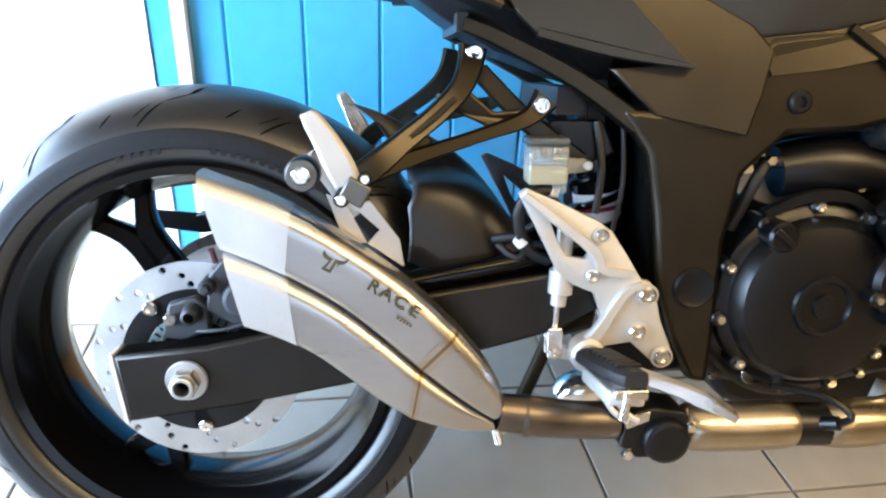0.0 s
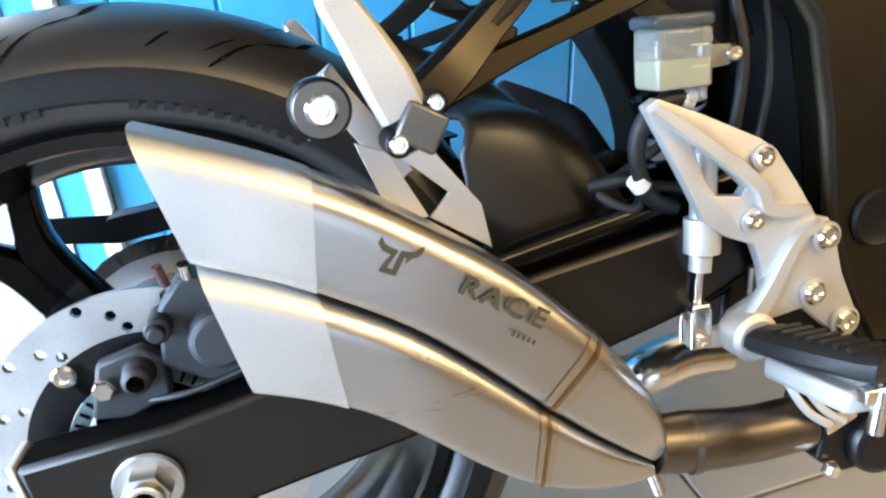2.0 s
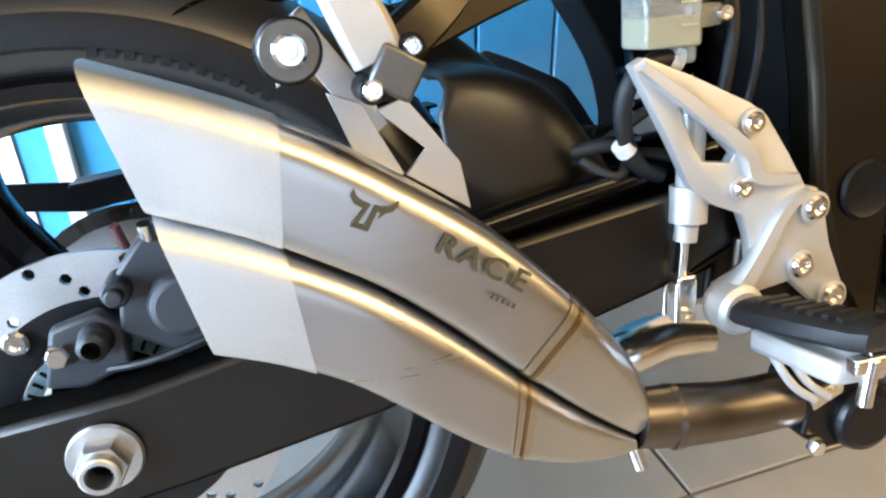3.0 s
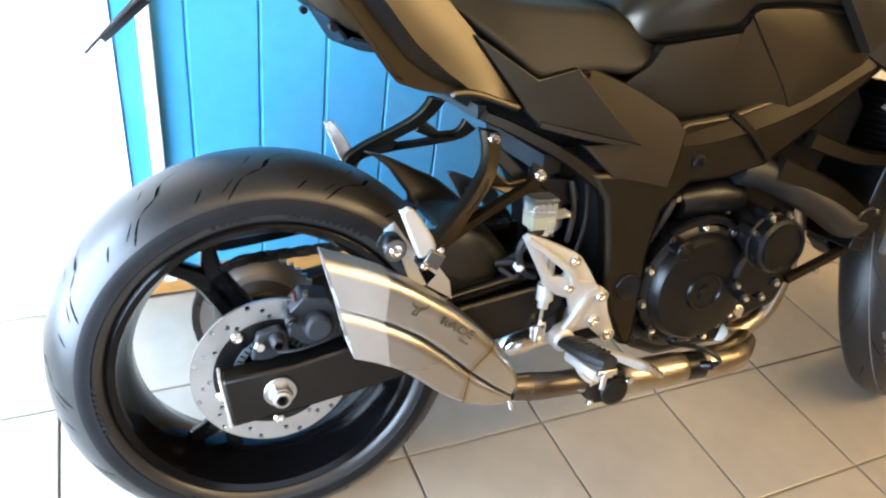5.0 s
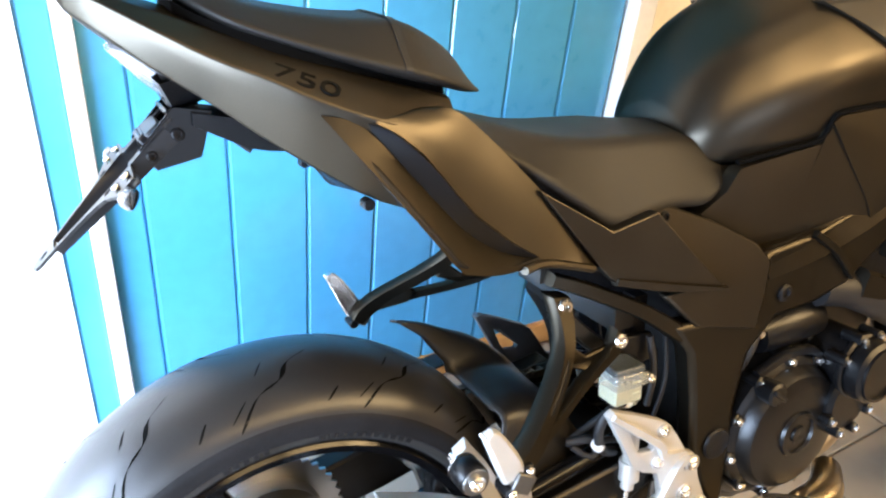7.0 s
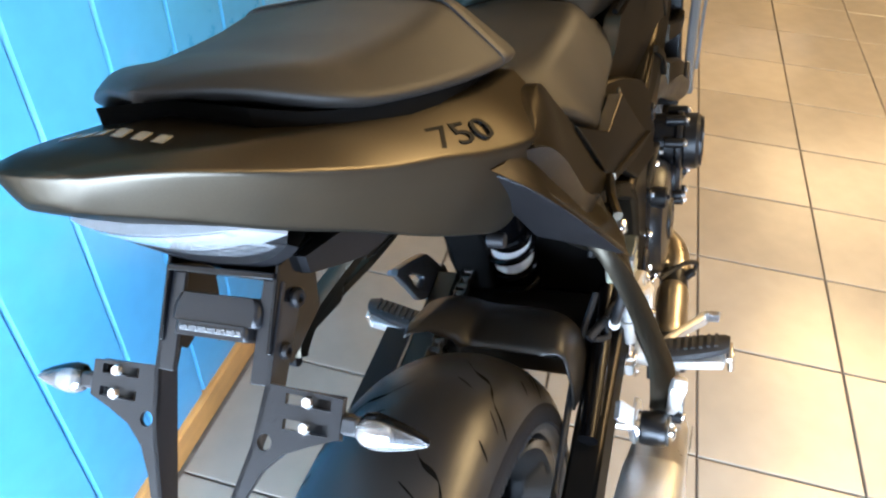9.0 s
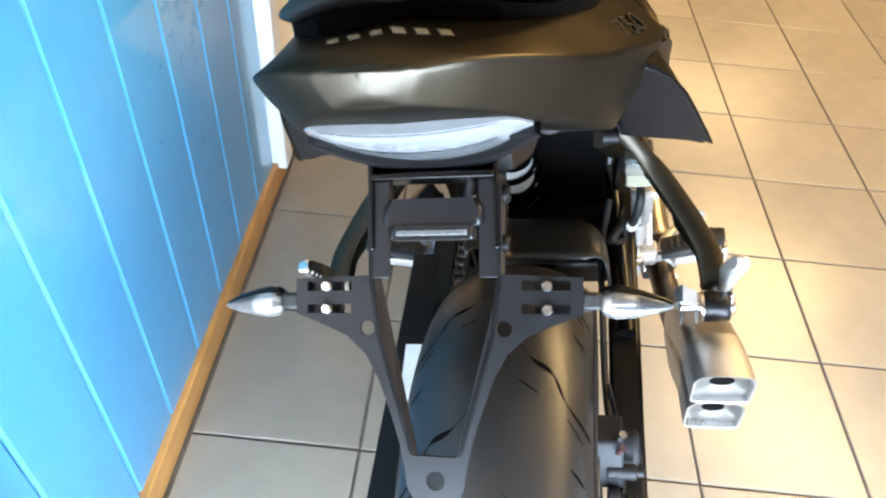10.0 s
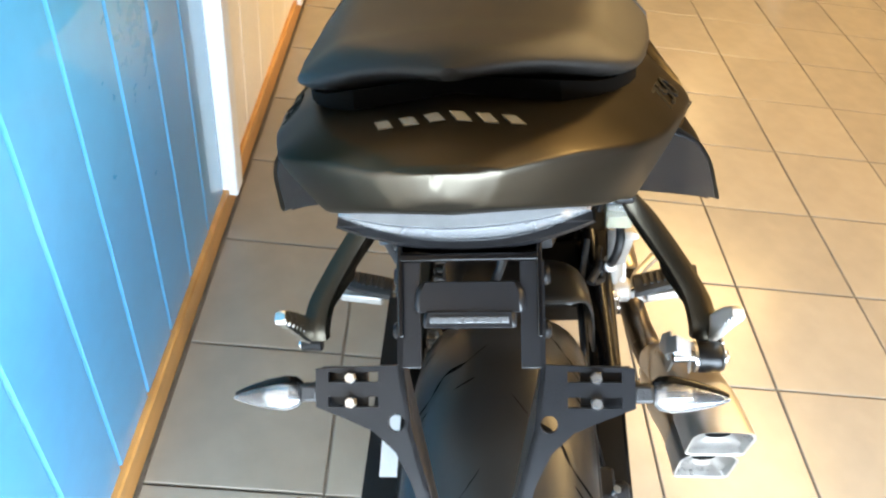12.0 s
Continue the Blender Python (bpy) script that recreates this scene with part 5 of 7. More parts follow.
part("lower_strut", bar([(0.935, -0.12, 0.375), (1.00, -0.135, 0.415), (1.06, -0.14, 0.445)], [0.009, 0.008, 0.009], 0.015), M_frame, bike)
bolt(bike, (1.045, -0.172, 0.52), 0.007, 0.006, hexhead=True)
bolt(bike, (0.985, -0.135, 0.395), 0.008, 0.006, hexhead=True)
radiator = part("radiator", block((1.075, 0, 0.585), (0.035, 0.32, 0.30), Matrix.Rotation(radians(12), 4, "Y")), M_engine, bike, "black radiator between grey shrouds", bevel=0.004)
for k in range(24):
    part("fin", block((1.0545, 0, 0.455 + 0.011 * k), (0.004, 0.29, 0.0018)), M_plastic, radiator)
part("horn", cyl((1.03, 0, 0.50), 0.03, -0.178, -0.16, 24), M_engine, bike)


# tank
tank_secs = [
    (0.532, [(0, 0.868), (0.036, 0.860), (0.070, 0.836), (0.066, 0.806), (0.05, 0.80), (0, 0.80)]),
    (0.556, [(0, 0.922), (0.064, 0.902), (0.096, 0.850), (0.092, 0.807), (0.08, 0.795), (0, 0.79)]),
    (0.596, [(0, 0.972), (0.088, 0.938), (0.122, 0.868), (0.112, 0.810), (0.10, 0.796), (0, 0.78)]),
    (0.648, [(0, 1.010), (0.104, 0.966), (0.143, 0.886), (0.128, 0.816), (0.11, 0.80), (0, 0.78)]),
    (0.720, [(0, 1.036), (0.114, 0.990), (0.160, 0.904), (0.138, 0.828), (0.12, 0.81), (0, 0.80)]),
    (0.840, [(0, 1.045), (0.118, 1.002), (0.167, 0.918), (0.142, 0.842), (0.13, 0.82), (0, 0.81)]),
    (0.940, [(0, 1.022), (0.112, 0.984), (0.164, 0.912), (0.144, 0.840), (0.13, 0.82), (0, 0.81)]),
    (1.010, [(0, 0.978), (0.090, 0.950), (0.136, 0.895), (0.128, 0.846), (0.11, 0.83), (0, 0.82)]),
    (1.050, [(0, 0.920), (0.060, 0.908), (0.100, 0.880), (0.095, 0.856), (0.07, 0.84), (0, 0.83)]),
]
tank = part("fuel_tank", facet_loft(tank_secs, 6, 0.030, 6), M_matte, bike, "matte black sculpted fuel tank", angle=60)
part("filler_cap", cyl((0, 0, 0), 0.035, 0, 0.008, 32), M_engine, tank, m=pose(0.80, 0, 1.042, 90, 0, 0))


def side_covers(side):
    f = (lambda b: b) if side < 0 else flip

    # knee panel below the tank, folded along a crease that runs down and forward
    def at_rear(x, z):
        return (x, -0.117 - 0.145 * (x - 0.53) + 0.035 * (0.76 - z), z)

    def at_front(x, z):
        return (x, -0.1555 + 0.01 * (x - 0.79) + 0.07 * (z - 0.738), z)

    rear = [(0.525, 0.742), (0.56, 0.768), (0.576, 0.796), (0.640, 0.808), (0.697, 0.818), (0.706, 0.845), (0.789, 0.738), (0.805, 0.708), (0.700, 0.686), (0.62, 0.680), (0.56, 0.712)]
    front_ = [(0.706, 0.845), (0.722, 0.853), (0.80, 0.856), (0.905, 0.843), (0.985, 0.786), (0.965, 0.764), (0.90, 0.738), (0.805, 0.708), (0.789, 0.738)]
    k = part("knee_panel", f(cushion([at_rear(x, z) for x, z in rear], (0, 0.02, 0), 0.0025)), M_matte, bike, "matte black knee panel below the tank", angle=50)
    part("front_facet", f(cushion([at_front(x, z) for x, z in front_], (0, 0.02, 0), 0.0035)), M_matte, k, angle=50)
    # a black cord along the joint gives the gap's shade
    part("seam", f(tube([(0.576, -0.118, 0.803), (0.640, -0.131, 0.814), (0.696, -0.140, 0.824), (0.708, -0.145, 0.850), (0.722, -0.148, 0.858), (0.80, -0.150, 0.862), (0.905, -0.151, 0.849), (0.990, -0.152, 0.790)], 0.0038, 8, 8)), M_dark, k, "black line for the shade in the shut gap")
    # front tank wing with the red model badge
    w = part("tank_wing", f(strip([(0.945, -0.150, 0.792), (1.00, -0.168, 0.760), (1.08, -0.178, 0.722), (1.172, -0.180, 0.708)], [(0.985, -0.150, 0.878), (1.03, -0.165, 0.845), (1.11, -0.178, 0.790), (1.178, -0.180, 0.722)], (0, 0.014, 0), 5, 0.006)), M_matte, bike, "matte black tank wing with a red badge", angle=60)
    d = Vector((0.105, 0, -0.082)).normalized()
    u = Vector((0.082, 0, 0.105)).normalized()
    for n_, (a, l) in enumerate(((0.0, 0.020), (0.026, 0.020), (0.052, 0.022), (0.080, 0.012))):
        c = Vector((1.028, -0.1745 - 0.075 * a, 0.812)) + d * a
        pts = [c, c + d * l, c + d * (l + 0.003) + u * 0.020, c + d * 0.003 + u * 0.020]
        part("badge", f(slab([tuple(p) for p in pts], (0, -0.0006, 0))), M_red, w, "red model badge")
    part("upper_cowl", f(strip([(0.700, -0.112, 0.992), (0.760, -0.147, 0.955), (0.812, -0.170, 0.914), (0.865, -0.174, 0.866), (0.935, -0.170, 0.792)], [(0.835, -0.124, 0.999), (0.885, -0.154, 0.950), (0.928, -0.168, 0.910), (0.962, -0.171, 0.880), (0.990, -0.166, 0.850)], (0, 0.02, 0), 5, 0.004)), M_hug, w, "dark cowl band", angle=60)
    # radiator shroud
    s_pts = [(0.966, 0.711), (1.010, 0.731), (1.08, 0.727), (1.172, 0.708), (1.175, 0.675), (1.150, 0.640), (1.128, 0.590), (1.132, 0.500), (1.136, 0.442), (1.092, 0.432), (1.098, 0.500), (1.092, 0.560), (1.072, 0.625), (1.034, 0.684)]
    sh = part("radiator_shroud", f(slab([(x, -0.182 - 0.10 * max(0, z - 0.52) + 0.03 * max(0, x - 1.12), z) for x, z in s_pts], (0, 0.018, 0))), M_shroud, bike, "silver-grey plastic radiator shroud", bevel=0.005)
    for quad in (((1.102, 0.690), (1.118, 0.694), (1.124, 0.672), (1.117, 0.668), (1.113, 0.684), (1.104, 0.682)), ((1.136, 0.652), (1.120, 0.648), (1.114, 0.662), (1.121, 0.666), (1.125, 0.656), (1.134, 0.659)), ((1.124, 0.690), (1.140, 0.686), (1.138, 0.680), (1.127, 0.682)), ((1.098, 0.660), (1.112, 0.656), (1.110, 0.650), (1.099, 0.653))):
        part("maker_mark", f(slab([(1.118 + 0.7 * (x - 1.118), -0.1845 - 0.10 * (z - 0.52), 0.671 + 0.75 * (z - 0.671)) for x, z in quad], (0, 0.003, 0))), M_white, sh, "pale maker's mark")
    part("shroud_crease", f(bar([(1.005, -0.206, 0.715), (1.07, -0.205, 0.665), (1.105, -0.196, 0.590), (1.112, -0.186, 0.48)], [0.003, 0.004, 0.004, 0.003], 0.006)), M_shroud, sh)
    part("air_slot", f(slab([(1.040, -0.2055, 0.721), (1.052, -0.2055, 0.715), (1.048, -0.2055, 0.702), (1.038, -0.2055, 0.706)], (0, -0.0006, 0))), M_dark, sh)
    e = Vector((1.118, -0.2035, 0.690))
    part("emblem", f(slab([tuple(e + Vector(p)) for p in ((0, 0, 0.014), (0.016, 0, 0.006), (0.008, 0, 0.002), (0.016, 0, -0.006), (0.002, 0, -0.016), (-0.012, 0, -0.006), (-0.002, 0, -0.002), (-0.012, 0, 0.006))], (0, -0.001, 0))), M_silverdecal, sh, "silver emblem")
    # covers under the seat
    lower = [(0.270, 0.810), (0.366, 0.752), (0.424, 0.768), (0.475, 0.715), (0.536, 0.656), (0.450, 0.668), (0.374, 0.688), (0.355, 0.706)]
    lo = part("side_cover", f(slab([(x, -0.132 - 0.108 * (x - 0.27), z) for x, z in lower], (0, 0.016, 0))), M_matte, bike, "matte black pointed side cover", bevel=0.0015)
    part("side_cover_edge", f(bar([(0.374, -0.140, 0.690), (0.450, -0.150, 0.672), (0.534, -0.160, 0.658)], [0.005, 0.006, 0.002], 0.012)), M_matte, lo)
    ahead = [(0.430, 0.765), (0.470, 0.762), (0.525, 0.740), (0.600, 0.700), (0.622, 0.676), (0.612, 0.632), (0.597, 0.588), (0.500, 0.608), (0.452, 0.655), (0.532, 0.660), (0.475, 0.715)]
    part("front_cover", f(slab([(x, -0.124 - 0.080 * (x - 0.43) + 0.15 * (z - 0.765), z) for x, z in ahead], (0, 0.016, 0))), M_matte, lo, "matte black frame cover", bevel=0.003)
    bolt(lo, (0.440, side * 0.140, 0.758), 0.0075, 0.004, M_plastic, axis=(0, side, 0))
    # frame crease over the spar
    part("spar_rib", f(bar([(0.70, -0.153, 0.700), (0.745, -0.158, 0.668), (0.790, -0.156, 0.622)], [0.005, 0.006, 0.004], 0.008)), M_frame, lo)
    part("spar_flank", f(strip([(0.620, -0.1545, 0.650), (0.72, -0.1575, 0.666), (0.85, -0.160, 0.710), (0.985, -0.156, 0.778)], [(0.605, -0.149, 0.688), (0.72, -0.150, 0.704), (0.85, -0.151, 0.745), (0.985, -0.149, 0.806)], (0, 0.010, 0), 4, 0.0)), M_frame, lo, "satin black upper flank of the frame spar", angle=40)


side_covers(-1)
side_covers(1)

# seats
seat = part("rider_seat", facet_loft([
    (0.192, [(0, 0.893), (0.060, 0.892), (0.092, 0.886), (0.094, 0.874), (0, 0.868)]),
    (0.284, [(0, 0.868), (0.080, 0.864), (0.126, 0.818), (0.112, 0.806), (0, 0.80)]),
    (0.330, [(0, 0.857), (0.088, 0.853), (0.132, 0.784), (0.114, 0.773), (0, 0.765)]),
    (0.378, [(0, 0.851), (0.090, 0.847), (0.134, 0.752), (0.114, 0.744), (0, 0.74)]),
    (0.430, [(0, 0.849), (0.090, 0.845), (0.132, 0.758), (0.112, 0.748), (0, 0.74)]),
    (0.480, [(0, 0.849), (0.088, 0.842), (0.128, 0.761), (0.108, 0.752), (0, 0.745)]),
    (0.530, [(0, 0.846), (0.082, 0.832), (0.124, 0.757), (0.104, 0.752), (0, 0.75)]),
    (0.575, [(0, 0.836), (0.070, 0.815), (0.110, 0.776), (0.092, 0.770), (0, 0.77)]),
    (0.606, [(0, 0.815), (0.050, 0.805), (0.084, 0.790), (0.070, 0.785), (0, 0.78)])], 5, 0.016, 4), M_seat, bike, "black vinyl rider seat", angle=50)
pill = part("pillion_seat", facet_loft([
    (-0.0760, [(0, 1.0125), (0.003, 1.0120), (0.005, 1.0090), (0.0035, 1.0060), (0, 1.0060)]),
    (-0.0600, [(0, 1.0150), (0.026, 1.0120), (0.040, 1.0040), (0.030, 0.9990), (0, 1.0010)]),
    (-0.0300, [(0, 1.0090), (0.056, 1.0035), (0.084, 0.9840), (0.072, 0.9775), (0, 0.9820)]),
    (0.0120, [(0, 0.9970), (0.068, 0.9900), (0.100, 0.9660), (0.088, 0.9600), (0, 0.9640)]),
    (0.0800, [(0, 0.9860), (0.076, 0.9790), (0.113, 0.9440), (0.100, 0.9380), (0, 0.9430)]),
    (0.1350, [(0, 0.9820), (0.078, 0.9750), (0.119, 0.9290), (0.104, 0.9220), (0, 0.9280)]),
    (0.1680, [(0, 0.9740), (0.072, 0.9640), (0.116, 0.9200), (0.100, 0.9140), (0, 0.9180)]),
    (0.2050, [(0, 0.9500), (0.060, 0.9420), (0.100, 0.9080), (0.086, 0.9040), (0, 0.9070)]),
    (0.2340, [(0, 0.9130), (0.045, 0.9100), (0.074, 0.9020), (0.062, 0.8990), (0, 0.9000)])], 5, 0.010, 4), M_seat, bike, "black vinyl pillion seat", angle=50, m=Matrix.Translation((-0.002, 0, 0.007)))
part("strap", facet_loft([
    (0.1310, [(0, 0.9845), (0.0785, 0.9775), (0.1195, 0.9305), (0.104, 0.9235), (0, 0.93)]),
    (0.1380, [(0, 0.9835), (0.0785, 0.9765), (0.1200, 0.9290), (0.104, 0.9225), (0, 0.93)])], 1, 0.010, 4), M_rubpad, pill, "black seat seam piping")
# fills the gap under the pillion; its shadow is put in as black
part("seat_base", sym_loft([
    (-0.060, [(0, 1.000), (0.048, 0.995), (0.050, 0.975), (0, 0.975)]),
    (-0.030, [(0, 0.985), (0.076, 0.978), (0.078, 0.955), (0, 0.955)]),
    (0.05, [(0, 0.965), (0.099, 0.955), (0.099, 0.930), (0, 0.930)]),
    (0.18, [(0, 0.925), (0.094, 0.912), (0.094, 0.885), (0, 0.885)])], 3, 1), M_dark, pill, "seat base coloured black for the shaded gap")
part("grab_catch", merge(block((-0.050, 0, 0.996), (0.008, 0.014, 0.004))), M_chrome, pill)

# tail unit
tail_secs = [
    (-0.1500, [(0, 1.0165), (0.0016, 1.0164), (0.0030, 1.0155), (0.0028, 1.0085), (0.0020, 1.0060), (0, 1.0060)]),
    (-0.1492, [(0, 1.0168), (0.0058, 1.0166), (0.0100, 1.0155), (0.0094, 1.0078), (0.0072, 1.0030), (0, 1.0028)]),
    (-0.1468, [(0, 1.0172), (0.0110, 1.0168), (0.0192, 1.0150), (0.0178, 1.0070), (0.0138, 0.9992), (0, 0.9985)]),
    (-0.1425, [(0, 1.0172), (0.0165, 1.0165), (0.0285, 1.0135), (0.0264, 1.0050), (0.0208, 0.9940), (0, 0.9925)]),
    (-0.1240, [(0, 1.0150), (0.0340, 1.0120), (0.0530, 1.0055), (0.0500, 0.9965), (0.0420, 0.9790), (0, 0.9760)]),
    (-0.0870, [(0, 1.0055), (0.0580, 0.9975), (0.0825, 0.9830), (0.0785, 0.9720), (0.0660, 0.9485), (0, 0.9460)]),
    (-0.0400, [(0, 0.9910), (0.0750, 0.9805), (0.1030, 0.9565), (0.0990, 0.9445), (0.0840, 0.9135), (0, 0.9200)]),
    (0.0000, [(0, 0.9780), (0.0860, 0.9665), (0.1180, 0.9390), (0.1135, 0.9245), (0.0960, 0.8815), (0, 0.9000)]),
    (0.0450, [(0, 0.9630), (0.0970, 0.9500), (0.1320, 0.9170), (0.1270, 0.9000), (0.1050, 0.8500), (0, 0.8540)]),
    (0.1000, [(0, 0.9460), (0.1050, 0.9320), (0.1430, 0.8970), (0.1380, 0.8780), (0.1070, 0.8150), (0, 0.8220)]),
    (0.1780, [(0, 0.9220), (0.1060, 0.9100), (0.1300, 0.8780), (0.1200, 0.8560), (0.1000, 0.7850), (0, 0.7900)]),
]
cowl = part("seat_cowl", sym_loft([
    (0.172, [(0, 0.86), (0.090, 0.855), (0.112, 0.830), (0.100, 0.78), (0, 0.78)]),
    (0.270, [(0, 0.80), (0.085, 0.795), (0.106, 0.775), (0.098, 0.74), (0, 0.74)]),
    (0.360, [(0, 0.745), (0.075, 0.740), (0.098, 0.728), (0.092, 0.712), (0, 0.712)])], 3, 1), M_plastic, bike, "black plastic cowl under the seat")
tail_bm = facet_loft(tail_secs, 6, 0.0035)
tail_tree = BVHTree.FromBMesh(tail_bm)
tail = part("tail_unit", tail_bm, M_matte, bike, "matte black pointed tail unit", angle=50)


def on_tail(x, y):
    """The place on the tail's upper skin over x and y."""
    return tail_tree.ray_cast(Vector((x, y, 1.3)), Vector((0, 0, -1)))[0] + Vector((0, 0, 0.0003))



def lamp_point(u, v, lift):
    """A place on the lamp: u across from -1 to 1, v from its straight top edge down to the bowed lower edge."""
    a = abs(u)
    top = max(0.0, (a - 0.84) / 0.16) ** 1.5 * 0.30
    low = 1 - 0.66 * a ** 2.2
    w = top + (low - top) * v
    bulge = lift * (0.8 + 1.2 * v * (1 - v) * (1 - a ** 4))
    return Vector((-0.1135 + 0.050 * w + 0.018 * u * u - 0.80 * bulge, 0.0625 * u, 0.9685 - 0.052 * w - 0.004 * u * u - 0.6 * bulge))


def lamp_shell(lift, u0=-1.0, u1=1.0, v0=0.0, v1=1.0, nu=20, nv=8):
    bm = bmesh.new()
    g = [[bm.verts.new(lamp_point(u0 + (u1 - u0) * i / nu, v0 + (v1 - v0) * j / nv, lift)) for j in range(nv + 1)] for i in range(nu + 1)]
    for i in range(nu):
        for j in range(nv):
            bm.faces.new((g[i][j], g[i + 1][j], g[i + 1][j + 1], g[i][j + 1]))
    return bm


def lamp_body():
    front_ = lamp_shell(0.008)
    rim_ = [lamp_point(-1 + 0.1 * i, 0, 0.008) for i in range(21)] + [lamp_point(1, 0.125 * j, 0.008) for j in range(1, 9)] + [lamp_point(1 - 0.1 * i, 1, 0.008) for i in range(1, 21)] + [lamp_point(-1, 1 - 0.125 * j, 0.008) for j in range(1, 8)]
    back_ = [p + Vector((0.030, 0, 0.022)) for p in rim_]
    return merge(front_, skin([rim_, back_], caps=False))


lamp = part("tail_lamp", lamp_body(), M_lens, tail, "clear-lens tail lamp", angle=60)
for k in range(9):
    u = -0.72 + 0.16 * k
    part("reflector_cell", lamp_shell(0.0086, u + 0.010, u + 0.150, 0.50, 0.95, 4, 4), M_rib, lamp)
part("lamp_line", lamp_shell(0.0084, -0.80, 0.80, 0.165, 0.180, 16, 1), M_rib, lamp)
part("lamp_band", lamp_shell(0.0086, -0.76, 0.76, 0.03, 0.17, 16, 2), M_lens, lamp)
rim_low = [lamp_point(-1 + 0.1 * i, 1, 0.006) for i in range(21)]
skirt = [rim_low, [p + Vector((-0.005, 0.001 * (i - 10) / 10, -0.004)) for i, p in enumerate(rim_low)], [p + Vector((0.000, 0.003 * (i - 10) / 10, -0.0125 + 0.003 * abs(i - 10) / 10)) for i, p in enumerate(rim_low)], [p + Vector((0.030, 0.002 * (i - 10) / 10, -0.002)) for i, p in enumerate(rim_low)], [p + Vector((0.030, 0, 0.014)) for p in rim_low]]
part("lamp_surround", skin(skirt, caps=False), M_plastic, tail, "black lamp surround", angle=50)
part("tail_underside", sym_loft([(-0.055, [(0, 0.905), (0.045, 0.905), (0.045, 0.893), (0, 0.888)]), (-0.005, [(0, 0.895), (0.052, 0.895), (0.052, 0.868), (0, 0.866)]), (0.035, [(0, 0.885), (0.055, 0.885), (0.055, 0.862), (0, 0.860)])], 3, 1), M_plastic, tail, "black inner mudguard")
for s in (-1, 1):
    f = (lambda b: b) if s < 0 else flip
    fin = part("tail_fin", f(strip([(0.040, -0.128, 0.906), (0.055, -0.146, 0.884), (0.080, -0.163, 0.850), (0.112, -0.179, 0.806), (0.142, -0.193, 0.765), (0.160, -0.190, 0.755), (0.195, -0.180, 0.745), (0.240, -0.164, 0.739)],
                                   [(0.066, -0.134, 0.902), (0.086, -0.141, 0.884), (0.111, -0.147, 0.853), (0.137, -0.152, 0.822), (0.163, -0.156, 0.792), (0.180, -0.157, 0.777), (0.210, -0.155, 0.758), (0.250, -0.151, 0.742)], (0.004, 0.008, 0.001), 5, 0.002)), M_matte, tail, "matte black flared tail fin", angle=30)
    # darker plastic in place of the paint gives this facet its shade
    part("fin_groove", f(strip([(0.066, -0.132, 0.902), (0.086, -0.139, 0.884), (0.111, -0.145, 0.853), (0.137, -0.150, 0.822), (0.163, -0.154, 0.792), (0.180, -0.155, 0.777), (0.210, -0.153, 0.758), (0.250, -0.149, 0.742)],
                               [(0.090, -0.146, 0.894), (0.108, -0.150, 0.882), (0.136, -0.152, 0.855), (0.158, -0.153, 0.828), (0.182, -0.153, 0.800), (0.197, -0.153, 0.787), (0.226, -0.152, 0.764), (0.258, -0.151, 0.744)], (0.003, 0.006, 0.001), 4, 0.0)), M_plastic, tail, "recessed tail side facet, shade put in as darker plastic", angle=40)
    part("fin_panel", f(strip([(0.085, -0.143, 0.898), (0.130, -0.147, 0.866), (0.176, -0.148, 0.806), (0.214, -0.148, 0.774), (0.262, -0.150, 0.740), (0.335, -0.146, 0.716)],
                              [(0.135, -0.128, 0.905), (0.174, -0.126, 0.900), (0.215, -0.124, 0.868), (0.268, -0.126, 0.816), (0.315, -0.128, 0.764), (0.358, -0.130, 0.708)], (0, 0.010, 0), 5, 0.003)), M_matte, tail, "matte black tail side panel", angle=50)
    part("fin_back", f(slab([(0.046, -0.120, 0.901), (0.056, -0.145, 0.883), (0.081, -0.162, 0.850), (0.113, -0.178, 0.806), (0.142, -0.191, 0.766), (0.150, -0.189, 0.761), (0.156, -0.184, 0.757), (0.155, -0.115, 0.768), (0.091, -0.112, 0.846)], (0.006, 0.001, 0.003))), M_plastic, tail, "matte black fin underside", bevel=0.002)
    part("fin_under", f(slab([(0.148, -0.187, 0.760), (0.190, -0.178, 0.745), (0.236, -0.162, 0.739), (0.264, -0.150, 0.738), (0.250, -0.106, 0.752), (0.165, -0.112, 0.770)], (0, 0.002, 0.005))), M_plastic, tail, bevel=0.001)
    part("fin_lip", f(tube([(0.228, -0.172, 0.741), (0.265, -0.160, 0.738), (0.335, -0.147, 0.715)], 0.005, 8)), M_matte, tail)
    part("strap_hook", f(cyl((0.088, 0, 0.814), 0.006, -0.112, -0.098, 14)), M_plastic, tail)
    # model number on each flank of the tail
    r_dir = (0.045, -0.0125, -0.0175) if s < 0 else (-0.045, -0.0125, 0.0175)
    n_up = (0.0, -s * 0.0387, 0.0333)
    m = facing((0.034, s * 0.1172, 0.9364), r_dir, n_up)
    out = Vector((m[0][2], m[1][2], m[2][2]))
    hit = tail_tree.ray_cast(m.translation + out * 0.05, -out)[0]
    m.translation = hit + out * 0.0004
    lettering("model_number", "750", 0.0235, m, M_dullblack, tail, 1.8, 0.0007)
for k in range(6):
    yc, lean_ = 0.0275 - 0.0110 * k, 0.0022
    quad = [on_tail(x, yc + dy) for x, dy in ((-0.1055, 0.0030 - lean_), (-0.1055, -0.0030 - lean_), (-0.0935, -0.0030 + lean_), (-0.0935, 0.0030 + lean_))]
    part("maker_mark", slab(quad, (0, 0, 0.0005)), M_silverdecal, tail, "silver maker's mark")

